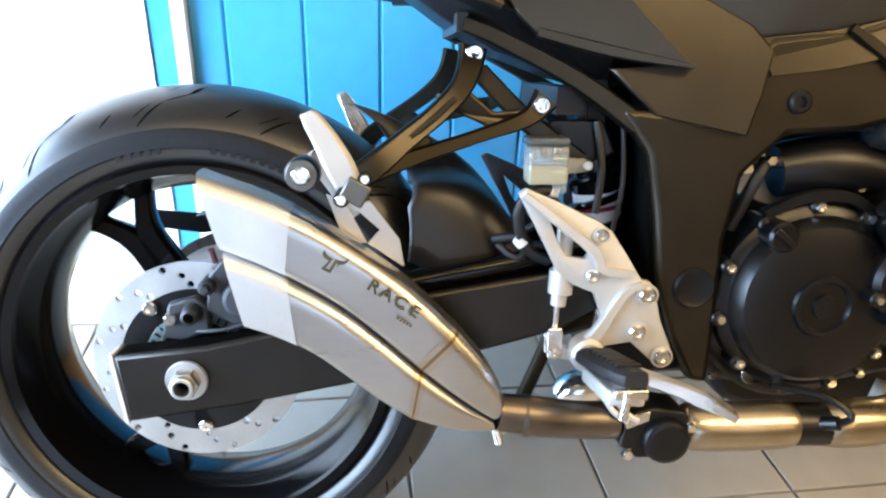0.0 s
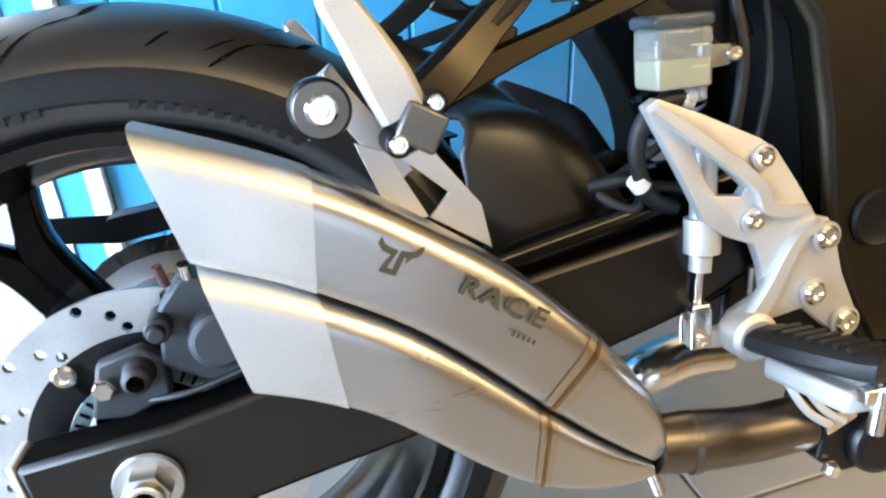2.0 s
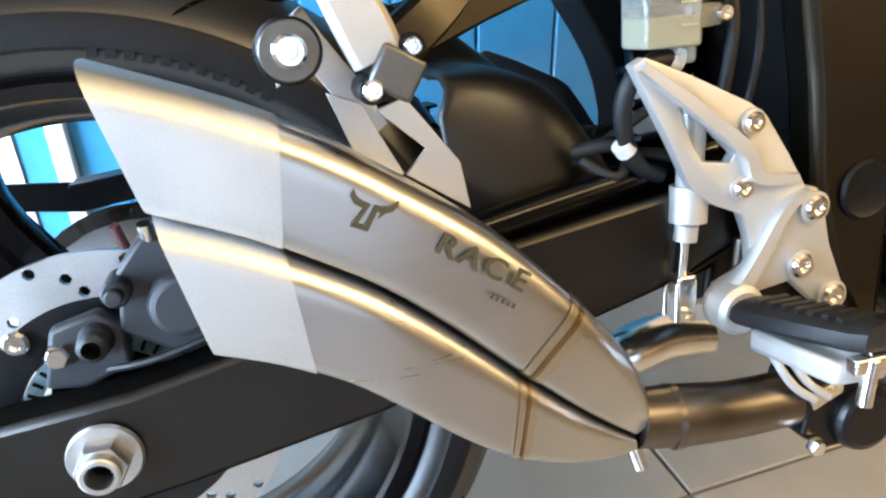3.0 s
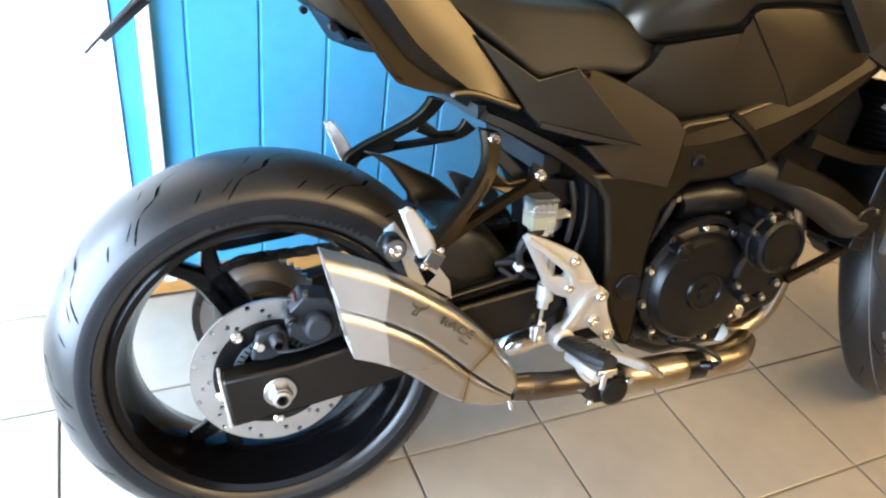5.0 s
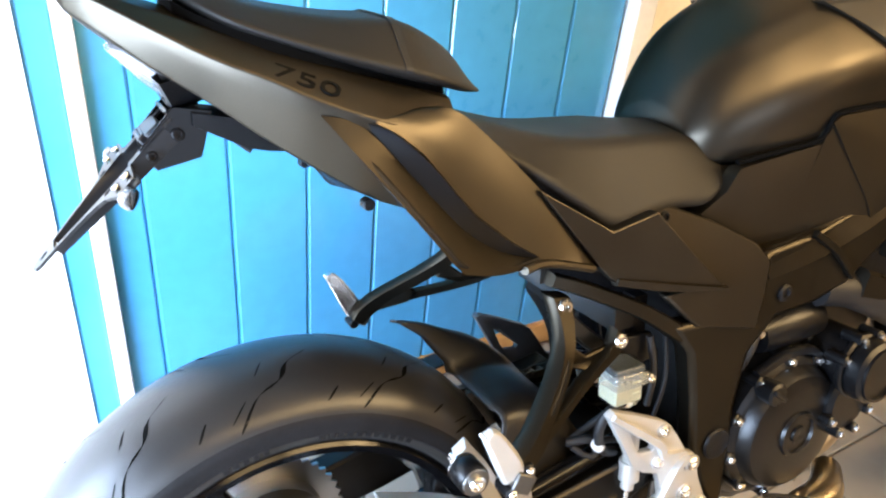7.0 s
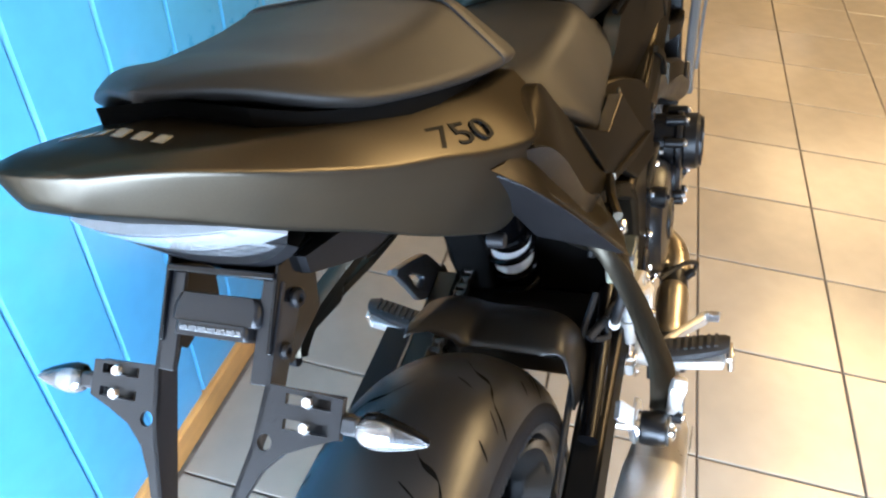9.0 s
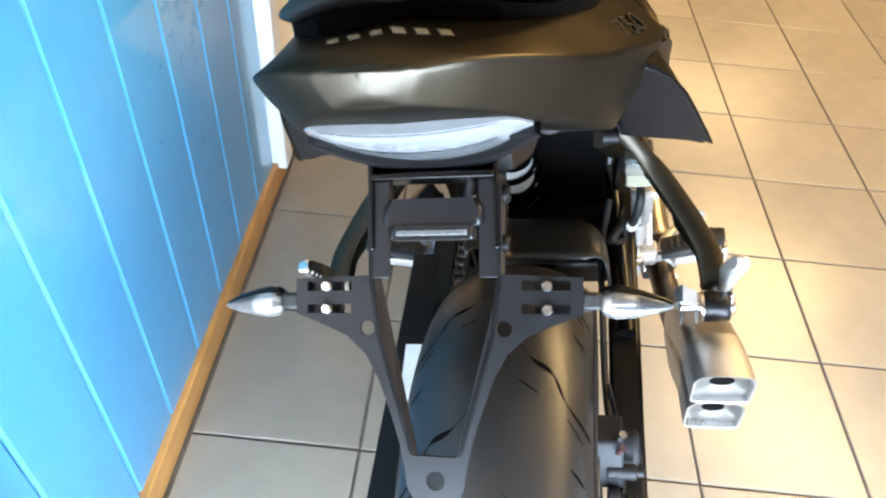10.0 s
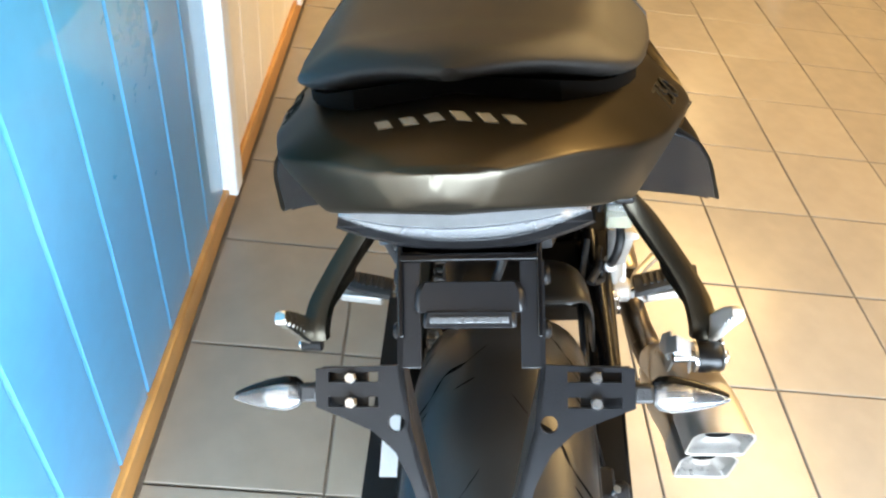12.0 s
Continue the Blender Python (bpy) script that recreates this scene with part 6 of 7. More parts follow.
# number plate carrier, in its own sloping plane
PN = Vector((-0.7102, 0, 0.7040))
PU = Vector((0.704, 0, 0.7102))
P5 = Vector((-0.198, 0, 0.777))


def on_plate(u, v, lift=0.0):
    return P5 + Vector((0, u, 0)) + PU * v + PN * lift


half_plate = [(-0.086, 0.118), (-0.086, 0.097), (-0.070, 0.091), (-0.054, 0.084), (-0.042, 0.073), (-0.034, 0.058), (-0.0268, 0.038), (-0.0210, 0.019), (-0.0182, 0.005), (-0.0168, -0.005), (-0.0125, -0.0120), (-0.005, -0.0152)]
outline = half_plate + [(-u, v) for u, v in half_plate[::-1]] + [(0.040, 0.120)] + [(0.037, 0.118), (0.033, 0.086), (0.0125, 0.014), (-0.0125, 0.014), (-0.033, 0.086), (-0.037, 0.118), (-0.040, 0.120)]
carrier_ob = part("plate_carrier", slab([on_plate(u, v) for u, v in outline], PN * -0.003), M_plate, bike, "black steel number plate carrier, no plate")
for s in (-1, 1):
    f = (lambda b: b) if s < 0 else flip
    part("flange", f(slab([on_plate(-0.033, 0.086), on_plate(-0.037, 0.118), on_plate(-0.037, 0.165), on_plate(-0.037, 0.165, -0.02), on_plate(-0.037, 0.118, -0.016), on_plate(-0.013, 0.014, -0.010), on_plate(-0.0125, 0.014)], (0, -0.003, 0))), M_plate, carrier_ob)
    part("upright", f(slab([on_plate(-0.040, 0.118), on_plate(-0.027, 0.118), on_plate(-0.027, 0.176), on_plate(-0.040, 0.176)], PN * -0.003)), M_plate, carrier_ob, bevel=0.0006)
    part("side_bracket", f(slab([on_plate(-0.036, 0.135, 0.002), on_plate(-0.036, 0.185, 0.004), on_plate(-0.036, 0.205, -0.025), on_plate(-0.036, 0.165, -0.045), on_plate(-0.036, 0.130, -0.022)], (0, -0.003, 0))), M_gloss, carrier_ob, bevel=0.0008)
    bolt(carrier_ob, on_plate(s * 0.0395, 0.168, -0.015), 0.006, 0.004, M_plastic, axis=(0, s, 0))
    bolt(carrier_ob, on_plate(s * 0.0395, 0.138, -0.010), 0.005, 0.004, M_plastic, axis=(0, s, 0))
    for v in (0.1135, 0.1000):
        part("slot_back", f(slab([on_plate(-0.058, v + 0.005, -0.006), on_plate(-0.084, v + 0.005, -0.006), on_plate(-0.084, v - 0.005, -0.006), on_plate(-0.058, v - 0.005, -0.006)], PN * -0.002)), M_plate, carrier_ob)
        bolt(carrier_ob, on_plate(s * 0.066, v, 0.001), 0.0037, 0.003, axis=tuple(PN), hexhead=True)
    # indicators
    ind = part("indicator", f(merge(block(on_plate(-0.0905, 0.1045, -0.005), (0.010, 0.011, 0.010), Matrix.Rotation(radians(45), 4, "Y")), tube([on_plate(-0.080, 0.1045, -0.010), on_plate(-0.090, 0.1045, -0.006)], 0.006, 12, 1))), M_rubpad, carrier_ob, "slim clear-lens indicator on a rubber stalk", bevel=0.002)
    rings, shell = [], []
    for t, hw, hh in ((0.0, 0.0052, 0.0040), (0.08, 0.0078, 0.0058), (0.25, 0.0088, 0.0064), (0.5, 0.0072, 0.0052), (0.75, 0.0046, 0.0034), (0.93, 0.0020, 0.0018), (1.0, 0.0006, 0.0006)):
        c = on_plate(-0.0955 - 0.039 * t, 0.1035 - 0.002 * t, -0.003)
        rings.append([c + PU * (hw * math.cos(a) * (0.85 if math.cos(a) > 0 else 1.0)) + PN * (hh * math.sin(a)) for a in (k * math.tau / 16 for k in range(16))])
        shell.append([c + PU * (0.0012 + (hw + 0.0008) * math.cos(a)) + PN * ((hh * 0.9) * math.sin(a) - 0.0026) for a in (k * math.tau / 16 for k in range(16))])
    part("indicator_shell", f(skin(shell)), M_gloss, ind, "black indicator rim")
    lens = part("indicator_lens", f(skin(rings)), M_clear, ind, "clear pointed indicator lens")
    lens.visible_shadow = False
    part("reflector", f(skin([[on_plate(-0.0975 - 0.020 * t, 0.1030, -0.0028) + PU * (w_ * math.cos(a)) + PN * (0.7 * w_ * math.sin(a)) for a in (k * math.tau / 12 for k in range(12))] for t, w_ in ((0, 0.004), (0.2, 0.0064), (0.55, 0.0068), (0.85, 0.0046), (1.0, 0.0012))])), M_orange, lens, "faceted bright reflector", angle=20)
part("cross_bar", slab([on_plate(-0.027, 0.165, 0.003), on_plate(0.027, 0.165, 0.003), on_plate(0.030, 0.158, 0.004), on_plate(0.030, 0.148, 0.005), on_plate(-0.030, 0.148, 0.005), on_plate(-0.030, 0.158, 0.004)], PN * -0.014), M_plate, carrier_ob, bevel=0.003)
part("top_bracket", merge(slab([on_plate(-0.037, 0.180, 0.006), on_plate(0.037, 0.180, 0.006), on_plate(0.037, 0.176, 0.006), on_plate(-0.037, 0.176, 0.006)], PN * -0.03)), M_gloss, carrier_ob, bevel=0.0008)
plight = part("plate_light", slab([on_plate(-0.0245, 0.149, 0.006), on_plate(0.0245, 0.149, 0.006), on_plate(0.0255, 0.140, 0.006), on_plate(-0.0255, 0.140, 0.006)], PN * -0.012), M_plate, carrier_ob, "black number plate light", bevel=0.002)
part("light_strip", slab([on_plate(-0.021, 0.1462, 0.0066), on_plate(0.021, 0.1462, 0.0066), on_plate(0.0212, 0.1428, 0.0066), on_plate(-0.0212, 0.1428, 0.0066)], PN * -0.002), M_rib, plight, "clear light strip", bevel=0.0006)
for k in range(6):
    c = on_plate(-0.0165 + 0.0066 * k, 0.1445, 0.0068)
    part("diode", moved(cyl((0, 0, 0), 0.0018, -0.0005, 0.0005, 10), Matrix.Translation(c) @ PN.to_track_quat("Y", "Z").to_matrix().to_4x4()), M_rib, plight)
part("wire", tube([on_plate(0.01, 0.14, -0.014), on_plate(-0.012, 0.165, -0.035), on_plate(-0.02, 0.19, -0.03), (0.0, -0.02, 0.86)], 0.0028, 8), M_rubpad, carrier_ob)


# slots and holes right through the carrier
tools = [moved(cyl((0, 0, 0), 0.0055, -0.01, 0.01, 20), Matrix.Translation(on_plate(0, 0)) @ PN.to_track_quat("Y", "Z").to_matrix().to_4x4())]
for s in (-1, 1):
    tools.append(moved(cyl((0, 0, 0), 0.0046, -0.01, 0.01, 18), Matrix.Translation(on_plate(s * 0.041, 0.0885)) @ PN.to_track_quat("Y", "Z").to_matrix().to_4x4()))
    for v in (0.1135, 0.1000):
        tools.append(slab([on_plate(s * 0.051, v + 0.0028, 0.01), on_plate(s * 0.079, v + 0.0028, 0.01), on_plate(s * 0.079, v - 0.0028, 0.01), on_plate(s * 0.051, v - 0.0028, 0.01)], PN * -0.02))
cut_through(carrier_ob, merge(*tools))
carrier_ob.data.polygons.foreach_set("use_smooth", [False] * len(carrier_ob.data.polygons))

# front wheel, fork and controls
STEER = 32
FW = Matrix.Translation((1.424, 0.022, 0.292)) @ Matrix.Rotation(radians(STEER), 4, Vector((-0.45, 0, 0.89)))
front_wheel = part("front_wheel", lathe(rim_profile(0.046, 0.220, 0.0), n=80, closed=True), M_gloss, bike, "gloss black three-spoke front wheel", m=FW)
for a in (90, 210, 330):
    part("spoke", spoke(radians(a), 0.035, 0.198, 0.024, 0.012), M_gloss, front_wheel)
part("hub", lathe([(0.014, -0.05), (0.042, -0.048), (0.042, 0.048), (0.014, 0.05)], n=32, closed=True), M_gloss, front_wheel)
part("tyre", lathe(tyre_mesh(0.300, 0.057, 0.222, 0.040), n=112), M_newrubber, front_wheel, "black front tyre with grooves and a worn line", angle=60)
part("tread_groove", grooves(0.300, 0.057, 0.040, 11, [(0.0032, [(0, 0.10), (7, 0.22), (14, 0.45), (19, 0.85)]), (0.003, [(20, 0.35), (25, 0.7)])]), M_groove, front_wheel)
part("paint_line", merge(*[lathe([(0.300 - 0.04 * (1 - math.cos(b * math.pi / 2)) + 0.0005, 0.057 * math.sin(b * math.pi / 2)) for b in (b0, b0 + 0.022)], n=90) for b0 in (-0.10,)]), M_stamp, front_wheel, "pale worn manufacturing line")
for n_, (ch, ang) in enumerate((("8", 196), ("7", 202), ("7", 208), ("1", 218), ("1", 222), ("8", 232))):
    a = radians(ang)
    b = -0.42
    p = crown(0.300, 0.057, 0.040, a, b, 0.0006)
    tang = Vector((-math.sin(a), 0, math.cos(a)))
    acr = (crown(0.300, 0.057, 0.040, a, b - 0.05) - crown(0.300, 0.057, 0.040, a, b + 0.05)).normalized()
    lettering("tyre_stamp", ch, 0.024, facing(p, acr, tang), M_stamp, front_wheel)
for s in (-1, 1):
    part("brake_disc", perforated(0.115, 0.155, s * 0.068 - 0.002, 0.004, 72, 4, {(r, k) for k in range(0, 72, 3) for r in ((0, 2)[(k // 3) % 2],)}), M_disc, front_wheel, "drilled front brake disc")
    part("disc_carrier", lathe([(0.04, s * 0.055), (0.116, s * 0.066), (0.116, s * 0.070), (0.04, s * 0.060)], n=48, closed=True), M_engine, front_wheel)
fork_d = Vector((-0.195, 0, 0.405)).normalized()
for s, base in ((-1, Vector((1.465, -0.062, 0.345))), (1, Vector((1.355, 0.105, 0.345)))):
    lowr = part("fork_leg", merge(rod(base - fork_d * 0.06, base + fork_d * 0.10, 0.022, 20), block(base - fork_d * 0.03, (0.04, 0.034, 0.05))), M_engine, bike, "upside-down fork leg with gold tube", bevel=0.003)
    part("chrome_slider", rod(base + fork_d * 0.06, base + fork_d * 0.20, 0.0185, 20), M_chrome, lowr)
    part("gold_tube", merge(rod(base + fork_d * 0.185, base + fork_d * 0.695, 0.0225, 24), rod(base + fork_d * 0.180, base + fork_d * 0.215, 0.0245, 24)), M_gold, lowr, "gold anodised fork tube")
    part("fork_cap", merge(rod(base + fork_d * 0.69, base + fork_d * 0.699, 0.0235, 24), rod(base + fork_d * 0.698, base + fork_d * 0.716, 0.009, 6)), M_chrome, lowr, "silver fork cap with adjuster", angle=25)
    part("clamp_ring", rod(base + fork_d * 0.645, base + fork_d * 0.690, 0.033, 24), M_engine, lowr, "black upper fork clamp")
    part("clamp_ring", rod(base + fork_d * 0.50, base + fork_d * 0.535, 0.032, 24), M_engine, lowr)
    cl = part("front_caliper", prism([(base.x - 0.10, base.z + 0.10), (base.x - 0.06, base.z + 0.14), (base.x - 0.02, base.z + 0.09), (base.x - 0.02, base.z - 0.02), (base.x - 0.06, base.z - 0.05), (base.x - 0.10, base.z - 0.01)], base.y - 0.03, base.y + 0.035), M_engine, lowr, "black front brake caliper", bevel=0.006)
    bolt(cl, (base.x - 0.05, base.y - 0.031, base.z + 0.08), 0.008, 0.006)
    bolt(cl, (base.x - 0.06, base.y - 0.031, base.z - 0.01), 0.008, 0.006)
part("front_mudguard", moved(lathe([(0.312, -0.055), (0.322, -0.04), (0.328, 0), (0.322, 0.04), (0.312, 0.055)], n=30, a0=radians(40), a1=radians(140)), FW), M_matte, bike, "matte black front mudguard")
part("triple_clamp", merge(block((1.160, 0.012, 0.943), (0.075, 0.20, 0.03), Matrix.Rotation(radians(32), 4, "Z")), block((1.225, 0.012, 0.79), (0.075, 0.20, 0.03), Matrix.Rotation(radians(32), 4, "Z")), rod((1.225, 0, 0.77), (1.15, 0, 0.955), 0.03, 20)), M_engine, bike, "black fork clamps", bevel=0.006)
bars = part("handlebar", tube([(1.00, -0.36, 1.035), (1.05, -0.25, 1.04), (1.10, -0.10, 1.02), (1.10, 0.10, 1.02), (1.02, 0.25, 1.04), (0.95, 0.36, 1.035)], 0.011, 14), M_engine, bike, "black handlebar with rubber grips")
part("grip", tube([(0.985, -0.40, 1.033), (1.03, -0.295, 1.038)], 0.017, 16, 1), M_rubpad, bars)
part("grip", tube([(0.935, 0.40, 1.033), (0.985, 0.295, 1.038)], 0.017, 16, 1), M_rubpad, bars)
part("switch_housing", block((1.06, -0.22, 1.035), (0.045, 0.05, 0.035)), M_plastic, bars, bevel=0.005)
part("instrument_housing", merge(block((1.16, 0, 1.00), (0.06, 0.18, 0.09))), M_plastic, bike, "black instrument housing", bevel=0.015)
part("headlight", sym_loft([(1.215, [(0, 0.98), (0.050, 0.975), (0.060, 0.90), (0.045, 0.85), (0, 0.84)]), (1.28, [(0, 0.965), (0.048, 0.958), (0.056, 0.90), (0.040, 0.855), (0, 0.85)]), (1.325, [(0, 0.94), (0.030, 0.932), (0.035, 0.90), (0.025, 0.87), (0, 0.865)])], 3, 3), M_gloss, bike, "gloss black headlight cowl", angle=60)
fi = part("front_indicator", tube([(1.20, -0.115, 0.895), (1.225, -0.145, 0.895)], 0.008, 12, 1), M_rubpad, bike, "small black front indicator")
part("indicator_lens", skin([[Vector((1.232, -0.150, 0.895)) + Vector((0.018 - 0.010, -0.036, 0)) * t + Vector((0, 0.4 * h * math.cos(a), h * math.sin(a))) for a in (k * math.tau / 10 for k in range(10))] for t, h in ((0, 0.004), (0.2, 0.013), (0.6, 0.009), (1.4, 0.001))]), M_rubpad, fi)
for s in (-1, 1):
    part("bar_mount", merge(block((1.105, s * 0.040, 0.980), (0.034, 0.026, 0.070)), rod((1.103, s * 0.040 - 0.014, 1.018), (1.103, s * 0.040 + 0.014, 1.018), 0.019, 20)), M_engine, bars, "black handlebar mount", bevel=0.003)
    bolt(bars, (1.092, s * 0.040, 1.036), 0.005, 0.004, axis=(0, 0, 1))
part("clutch_cable", tube([(1.02, 0.02, 0.990), (1.06, -0.03, 0.984), (1.10, -0.06, 0.972), (1.13, -0.05, 0.93)], 0.0065, 12), M_alu, bars, "silver-grey control cable")
part("ignition_switch", merge(cyl((0, 0, 0), 0.021, 0, 0.014, 28, 0.002), cyl((0, 0, 0), 0.012, 0.012, 0.020, 20)), M_chrome, bike, "chromed ignition switch", m=pose(1.075, -0.01, 0.958, 90, 0, 0))


# ---- other motorcycles across the showroom ----
M_redpaint = mat("red_gloss_paint", (0.50, 0.015, 0.015), 0.2, vary=0.08, coat=0.6)
M_goldisc = mat("bronze_disc", (0.50, 0.40, 0.28), 0.35, 1.0, vary=0.3, fine=200, coarse=40)
M_whiteplinth = mat("white_laminate", (0.74, 0.74, 0.72), 0.35, vary=0.04)


def other_bike(label, rim_material, stripe):
    """A naked roadster seen across the room; rear axle over its origin, x ahead."""
    top = new("motorcycle")
    tagged(top, label, "motorcycle", group="motorcycles across the showroom")
    for x, R, w in ((0, 0.313, 0.085), (1.46, 0.30, 0.060)):
        wh = part("wheel", lathe(rim_profile(w * 0.85, 0.220, 0), n=56, closed=True), rim_material, top, m=Matrix.Translation((x, 0, R)))
        for a in (20, 56, 92, 128, 164, 200, 236, 272, 308, 344):
            part("spoke", spoke(radians(a), 0.03, 0.198, 0.010, 0.010), rim_material, wh)
        part("hub", lathe([(0.012, -0.05), (0.04, -0.05), (0.04, 0.05), (0.012, 0.05)], n=24, closed=True), rim_material, wh)
        part("tyre", lathe(tyre_mesh(R, w, 0.222, 0.045), n=72), M_newrubber, wh, angle=60)
        if stripe:
            part("rim_stripe", merge(*[lathe([(0.219, s * w * 0.8), (0.2265, s * w * 0.86)], n=56) for s in (-1, 1)]), M_redpaint, wh, "thin red rim stripe")
        for s in ((-1, 1) if x > 1 else (1,)):
            part("brake_disc", lathe([(0.105, s * 0.062), (0.158, s * 0.062), (0.158, s * 0.067), (0.105, s * 0.067)], n=48, closed=True), M_goldisc, wh)
            part("caliper", block((-0.10, s * 0.072, 0.075), (0.06, 0.04, 0.11), Matrix.Rotation(radians(35), 4, "Y")), M_alu, wh, bevel=0.006)
    for s in (-1, 1):
        lg_ = part("fork_leg", rod((1.46, s * 0.095, 0.28), (1.36, s * 0.095, 0.52), 0.020, 16), M_chrome, top)
        part("gold_tube", rod((1.38, s * 0.095, 0.47), (1.19, s * 0.095, 0.92), 0.027, 18), M_gold, lg_, "gold fork tube")
    part("front_mudguard", lathe([(0.306, -0.058), (0.318, -0.04), (0.322, 0), (0.318, 0.04), (0.306, 0.058)], (1.46, 0, 0.30), 24, a0=radians(35), a1=radians(150)), M_gloss, top)
    part("engine", prism([(0.55, 0.30), (0.60, 0.50), (0.80, 0.60), (1.05, 0.62), (1.08, 0.42), (0.95, 0.24), (0.70, 0.22)], -0.15, 0.15), M_engine, top, bevel=0.03)
    for side in (-1, 1):
        for cx_, cz_, r_, d_ in ((0.74, 0.40, 0.095, 0.045), (0.95, 0.45, 0.055, 0.035)):
            cv = part("clutch_cover", cyl((cx_, 0, cz_), r_, min(side * 0.14, side * (0.14 + d_)), max(side * 0.14, side * (0.14 + d_)), 32, 0.006), M_engine, top)
            for a in range(0, 360, 60):
                bolt(cv, (cx_ + r_ * 0.86 * math.cos(radians(a)), side * (0.142 + d_), cz_ + r_ * 0.86 * math.sin(radians(a))), 0.007, 0.005, axis=(0, side, 0))
        part("hose", tube([(0.62, side * 0.15, 0.55), (0.80, side * 0.17, 0.63), (1.00, side * 0.15, 0.58), (1.10, side * 0.12, 0.50)], 0.014, 10), M_rubpad, top)
        part("heel_guard", slab([(0.50, side * 0.165, 0.36), (0.53, side * 0.165, 0.50), (0.58, side * 0.165, 0.50), (0.62, side * 0.165, 0.34)], (0, side * 0.006, 0)), M_alu, top, bevel=0.002)
        part("footpeg", rod((0.57, side * 0.17, 0.36), (0.57, side * 0.27, 0.37), 0.011, 12), M_chrome, top)
    part("belly_pan", sym_loft([(0.55, [(0, 0.26), (0.10, 0.26), (0.12, 0.20), (0, 0.16)]), (0.80, [(0, 0.27), (0.14, 0.27), (0.15, 0.19), (0, 0.14)]), (1.05, [(0, 0.34), (0.12, 0.34), (0.10, 0.26), (0, 0.24)])], 3, 3), M_gloss, top, angle=60)
    for py in (-0.06, 0.06):
        part("header_pipe", tube([(1.06, py, 0.50), (1.12, py, 0.42), (1.08, py, 0.27), (0.90, py * 0.6, 0.21)], 0.020, 12), M_darkpipe, top)
    for f in (lambda b: b, flip):
        part("frame_tube", f(tube([(0.55, -0.13, 0.42), (0.66, -0.14, 0.66), (0.90, -0.13, 0.76), (1.16, -0.06, 0.86)], 0.019, 12)), M_frame, top)
        part("frame_tube", f(tube([(0.80, -0.13, 0.73), (1.0, -0.14, 0.58), (1.14, -0.08, 0.80)], 0.015, 12)), M_frame, top)
        part("red_panel", f(slab([(0.86, -0.172, 0.74), (1.02, -0.165, 0.80), (1.10, -0.13, 0.79), (0.98, -0.165, 0.72)], (0, 0.01, 0))), M_redpaint, top, "red side panel", bevel=0.003)
    part("fuel_tank", sym_loft([(0.52, [(0, 0.86), (0.07, 0.85), (0.10, 0.80), (0, 0.76)]), (0.70, [(0, 1.0), (0.13, 0.96), (0.17, 0.84), (0, 0.78)]), (0.95, [(0, 1.04), (0.13, 1.0), (0.18, 0.88), (0, 0.80)]), (1.10, [(0, 0.96), (0.09, 0.93), (0.12, 0.86), (0, 0.82)])], 4, 4), M_gloss, top, angle=70)
    part("seat", sym_loft([(-0.15, [(0, 0.98), (0.06, 0.97), (0.08, 0.94), (0, 0.92)]), (0.20, [(0, 0.88), (0.12, 0.87), (0.14, 0.82), (0, 0.78)]), (0.52, [(0, 0.84), (0.10, 0.83), (0.12, 0.78), (0, 0.74)])], 4, 4), M_seat, top, angle=70)
    for ya in (-0.13, 0.09):
        part("swingarm", prism([(-0.05, 0.29), (-0.05, 0.35), (0.55, 0.46), (0.58, 0.36)], ya, ya + 0.04), M_engine, top, bevel=0.006)
    part("radiator", block((1.12, 0, 0.60), (0.04, 0.30, 0.26)), M_plastic, top, bevel=0.006)
    part("headlight", sym_loft([(1.20, [(0, 0.98), (0.09, 0.95), (0.08, 0.82), (0, 0.80)]), (1.34, [(0, 0.93), (0.06, 0.91), (0.05, 0.84), (0, 0.83)])], 3, 3), M_gloss, top, angle=60)
    part("handlebar", tube([(1.02, -0.37, 1.06), (1.12, -0.15, 1.04), (1.12, 0.15, 1.04), (1.02, 0.37, 1.06)], 0.012, 12), M_engine, top)
    part("silencer", rod((0.10, -0.17, 0.42), (0.55, -0.17, 0.30), 0.05, 20), M_satin, top)
    part("side_stand", rod((0.60, 0.16, 0.30), (0.56, 0.27, 0.012), 0.012, 10), M_engine, top)
    return top


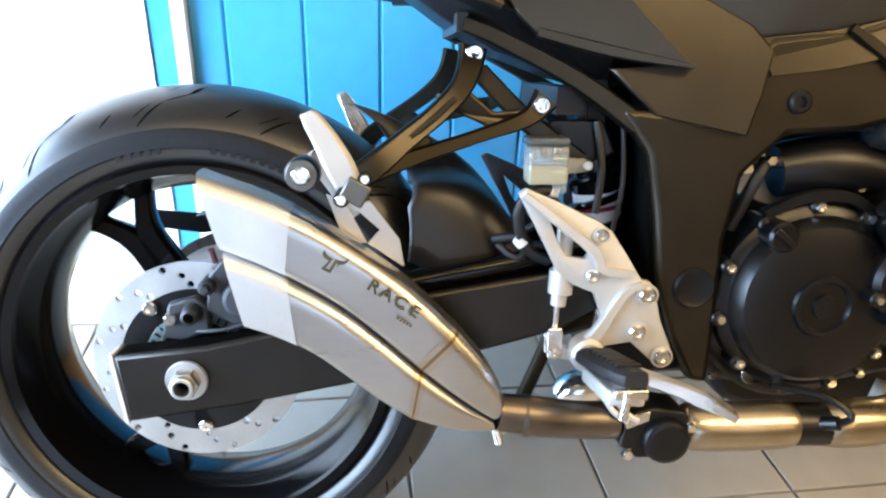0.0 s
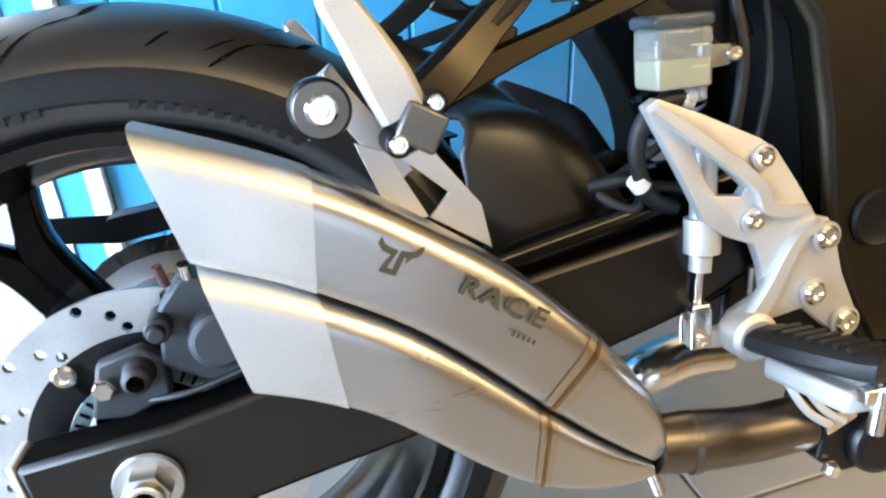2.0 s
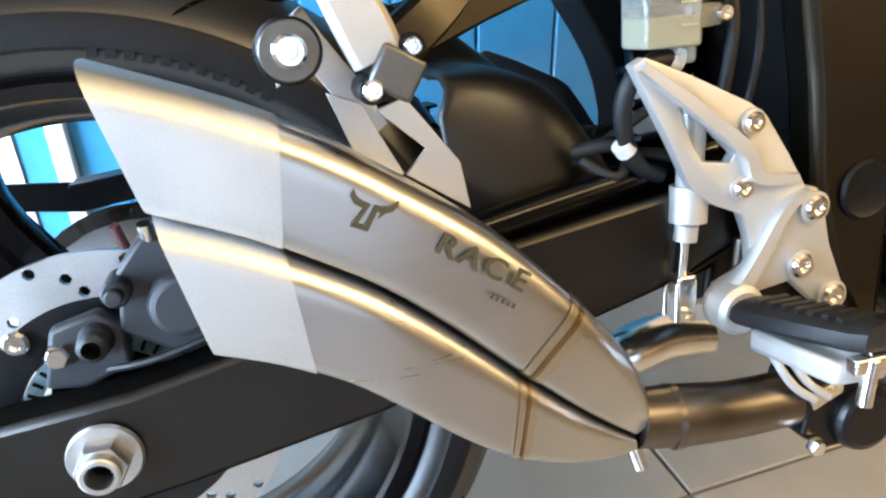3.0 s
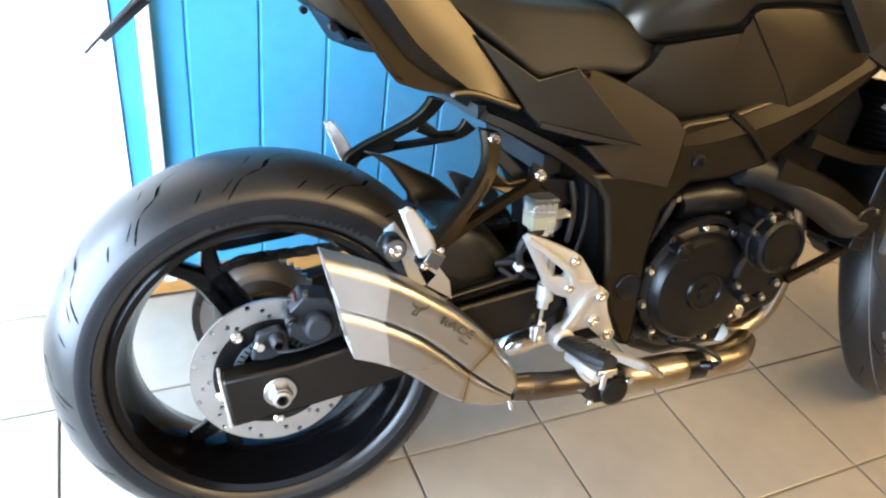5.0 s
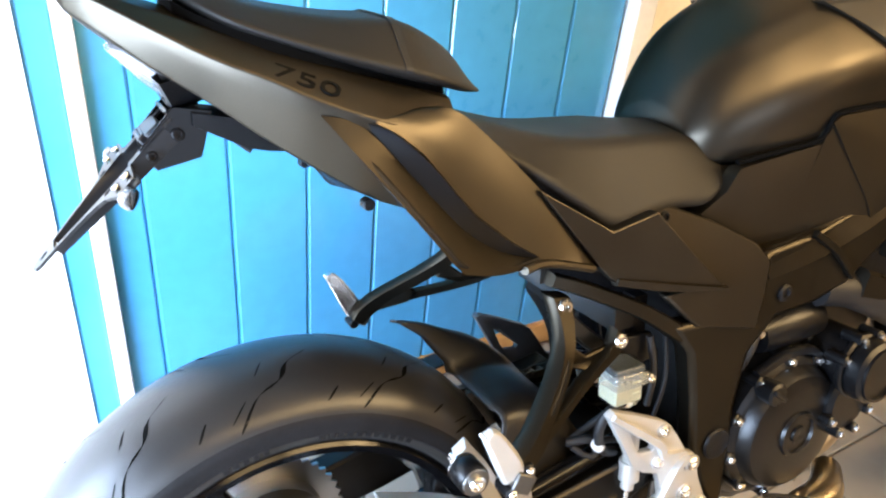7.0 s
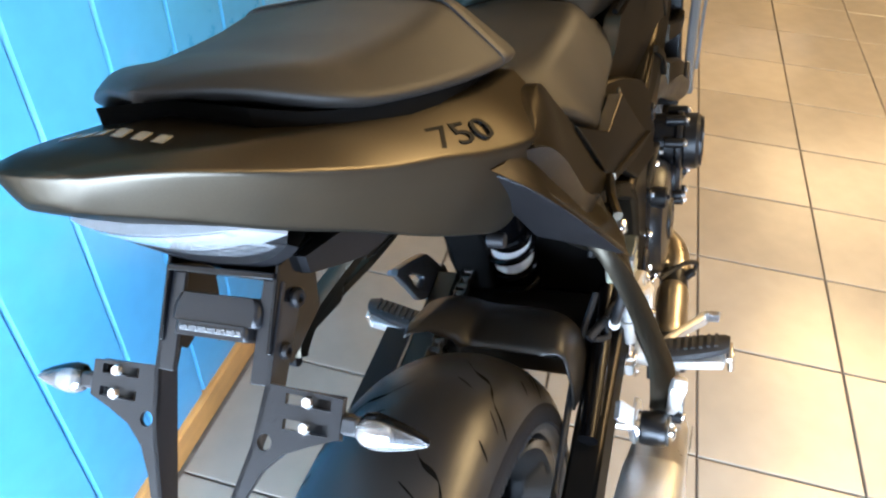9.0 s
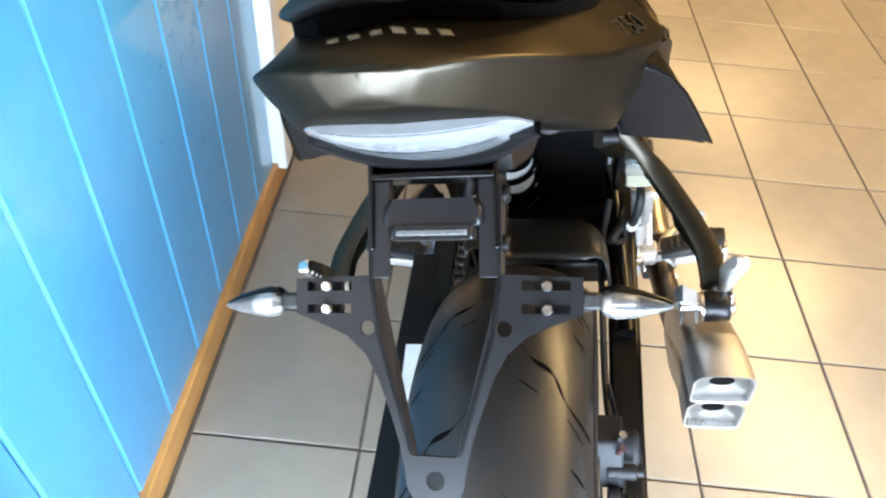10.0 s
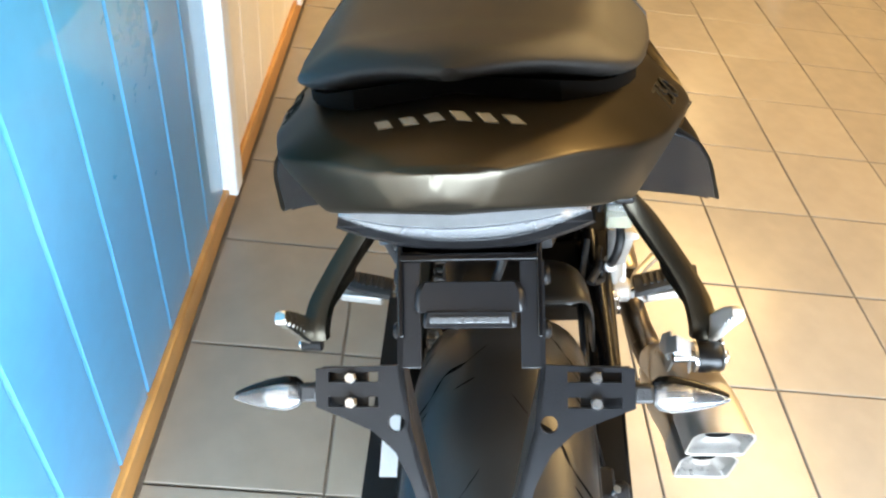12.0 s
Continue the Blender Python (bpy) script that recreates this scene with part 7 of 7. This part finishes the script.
bike_b = other_bike("black and red naked roadster with gold fork", M_engine, True)
bike_b.matrix_world = pose(3.60, -0.10, 0.0, -4, 0, -88)
bike_c = other_bike("dark roadster with white wheels by the wall", M_trim, False)
bike_c.matrix_world = pose(4.45, -4.12, 0.0, -4, 0, 94)
plinth = new("display_plinth")
tagged(plinth, "white laminate display plinth by the far wall", "plinth")
part("body", block((5.15, -1.35, 0.19), (0.5, 0.9, 0.34)), M_whiteplinth, plinth, bevel=0.008)
part("kick_strip", block((5.15, -1.35, 0.0125), (0.46, 0.86, 0.025)), M_plastic, plinth)

# ---- floor tiles ----
PITCH, OX, OY = 0.3004, 0.8612, 0.0126
tile_bm = bmesh.new()
h_ = PITCH / 2 - 0.0023
ring_ = [(-h_, -h_), (h_, -h_), (h_, h_), (-h_, h_)]
lay = [(1.0, -0.0075), (1.0, -0.0012), (0.9865, 0.0)]
vs_ = [[tile_bm.verts.new((x * s, y * s, z)) for x, y in ring_] for s, z in lay]
for a, b in zip(vs_[:-1], vs_[1:]):
    for k in range(4):
        tile_bm.faces.new((a[k], a[(k + 1) % 4], b[(k + 1) % 4], b[k]))
tile_bm.faces.new(vs_[-1])
tile_me = finish(tile_bm, "tile", M_tile, 20)
u_, v_ = Vector((math.cos(TURN), math.sin(TURN), 0)), Vector((-math.sin(TURN), math.cos(TURN), 0))
rest = bmesh.new()
count = 0
for i in range(-15, 24):
    for j in range(-20, 6):
        c = u_ * (OX + (i + 0.5) * PITCH) + v_ * (OY + (j + 0.5) * PITCH)
        if not (XA < c.x < XB and YA < c.y < 0.74 + TURN * c.x):
            continue
        if -0.95 < c.x < 4.4 and c.y > -1.15 and count < 300:
            o = new("tile", tile_me)
            o.parent = floor_ob
            o.matrix_basis = Matrix.Translation((c.x, c.y, 0.0006 * math.sin(7 * i + 3 * j))) @ Matrix.Rotation(TURN, 4, "Z")
            count += 1
        else:
            vs2 = [[rest.verts.new(c + u_ * x * s + v_ * y * s + Vector((0, 0, z))) for x, y in ring_] for s, z in lay]
            for a, b in zip(vs2[:-1], vs2[1:]):
                for k in range(4):
                    rest.faces.new((a[k], a[(k + 1) % 4], b[(k + 1) % 4], b[k]))
            rest.faces.new(vs2[-1])
tagged(part("tile_field", rest, M_tile, floor_ob, angle=20), kind="stuff")
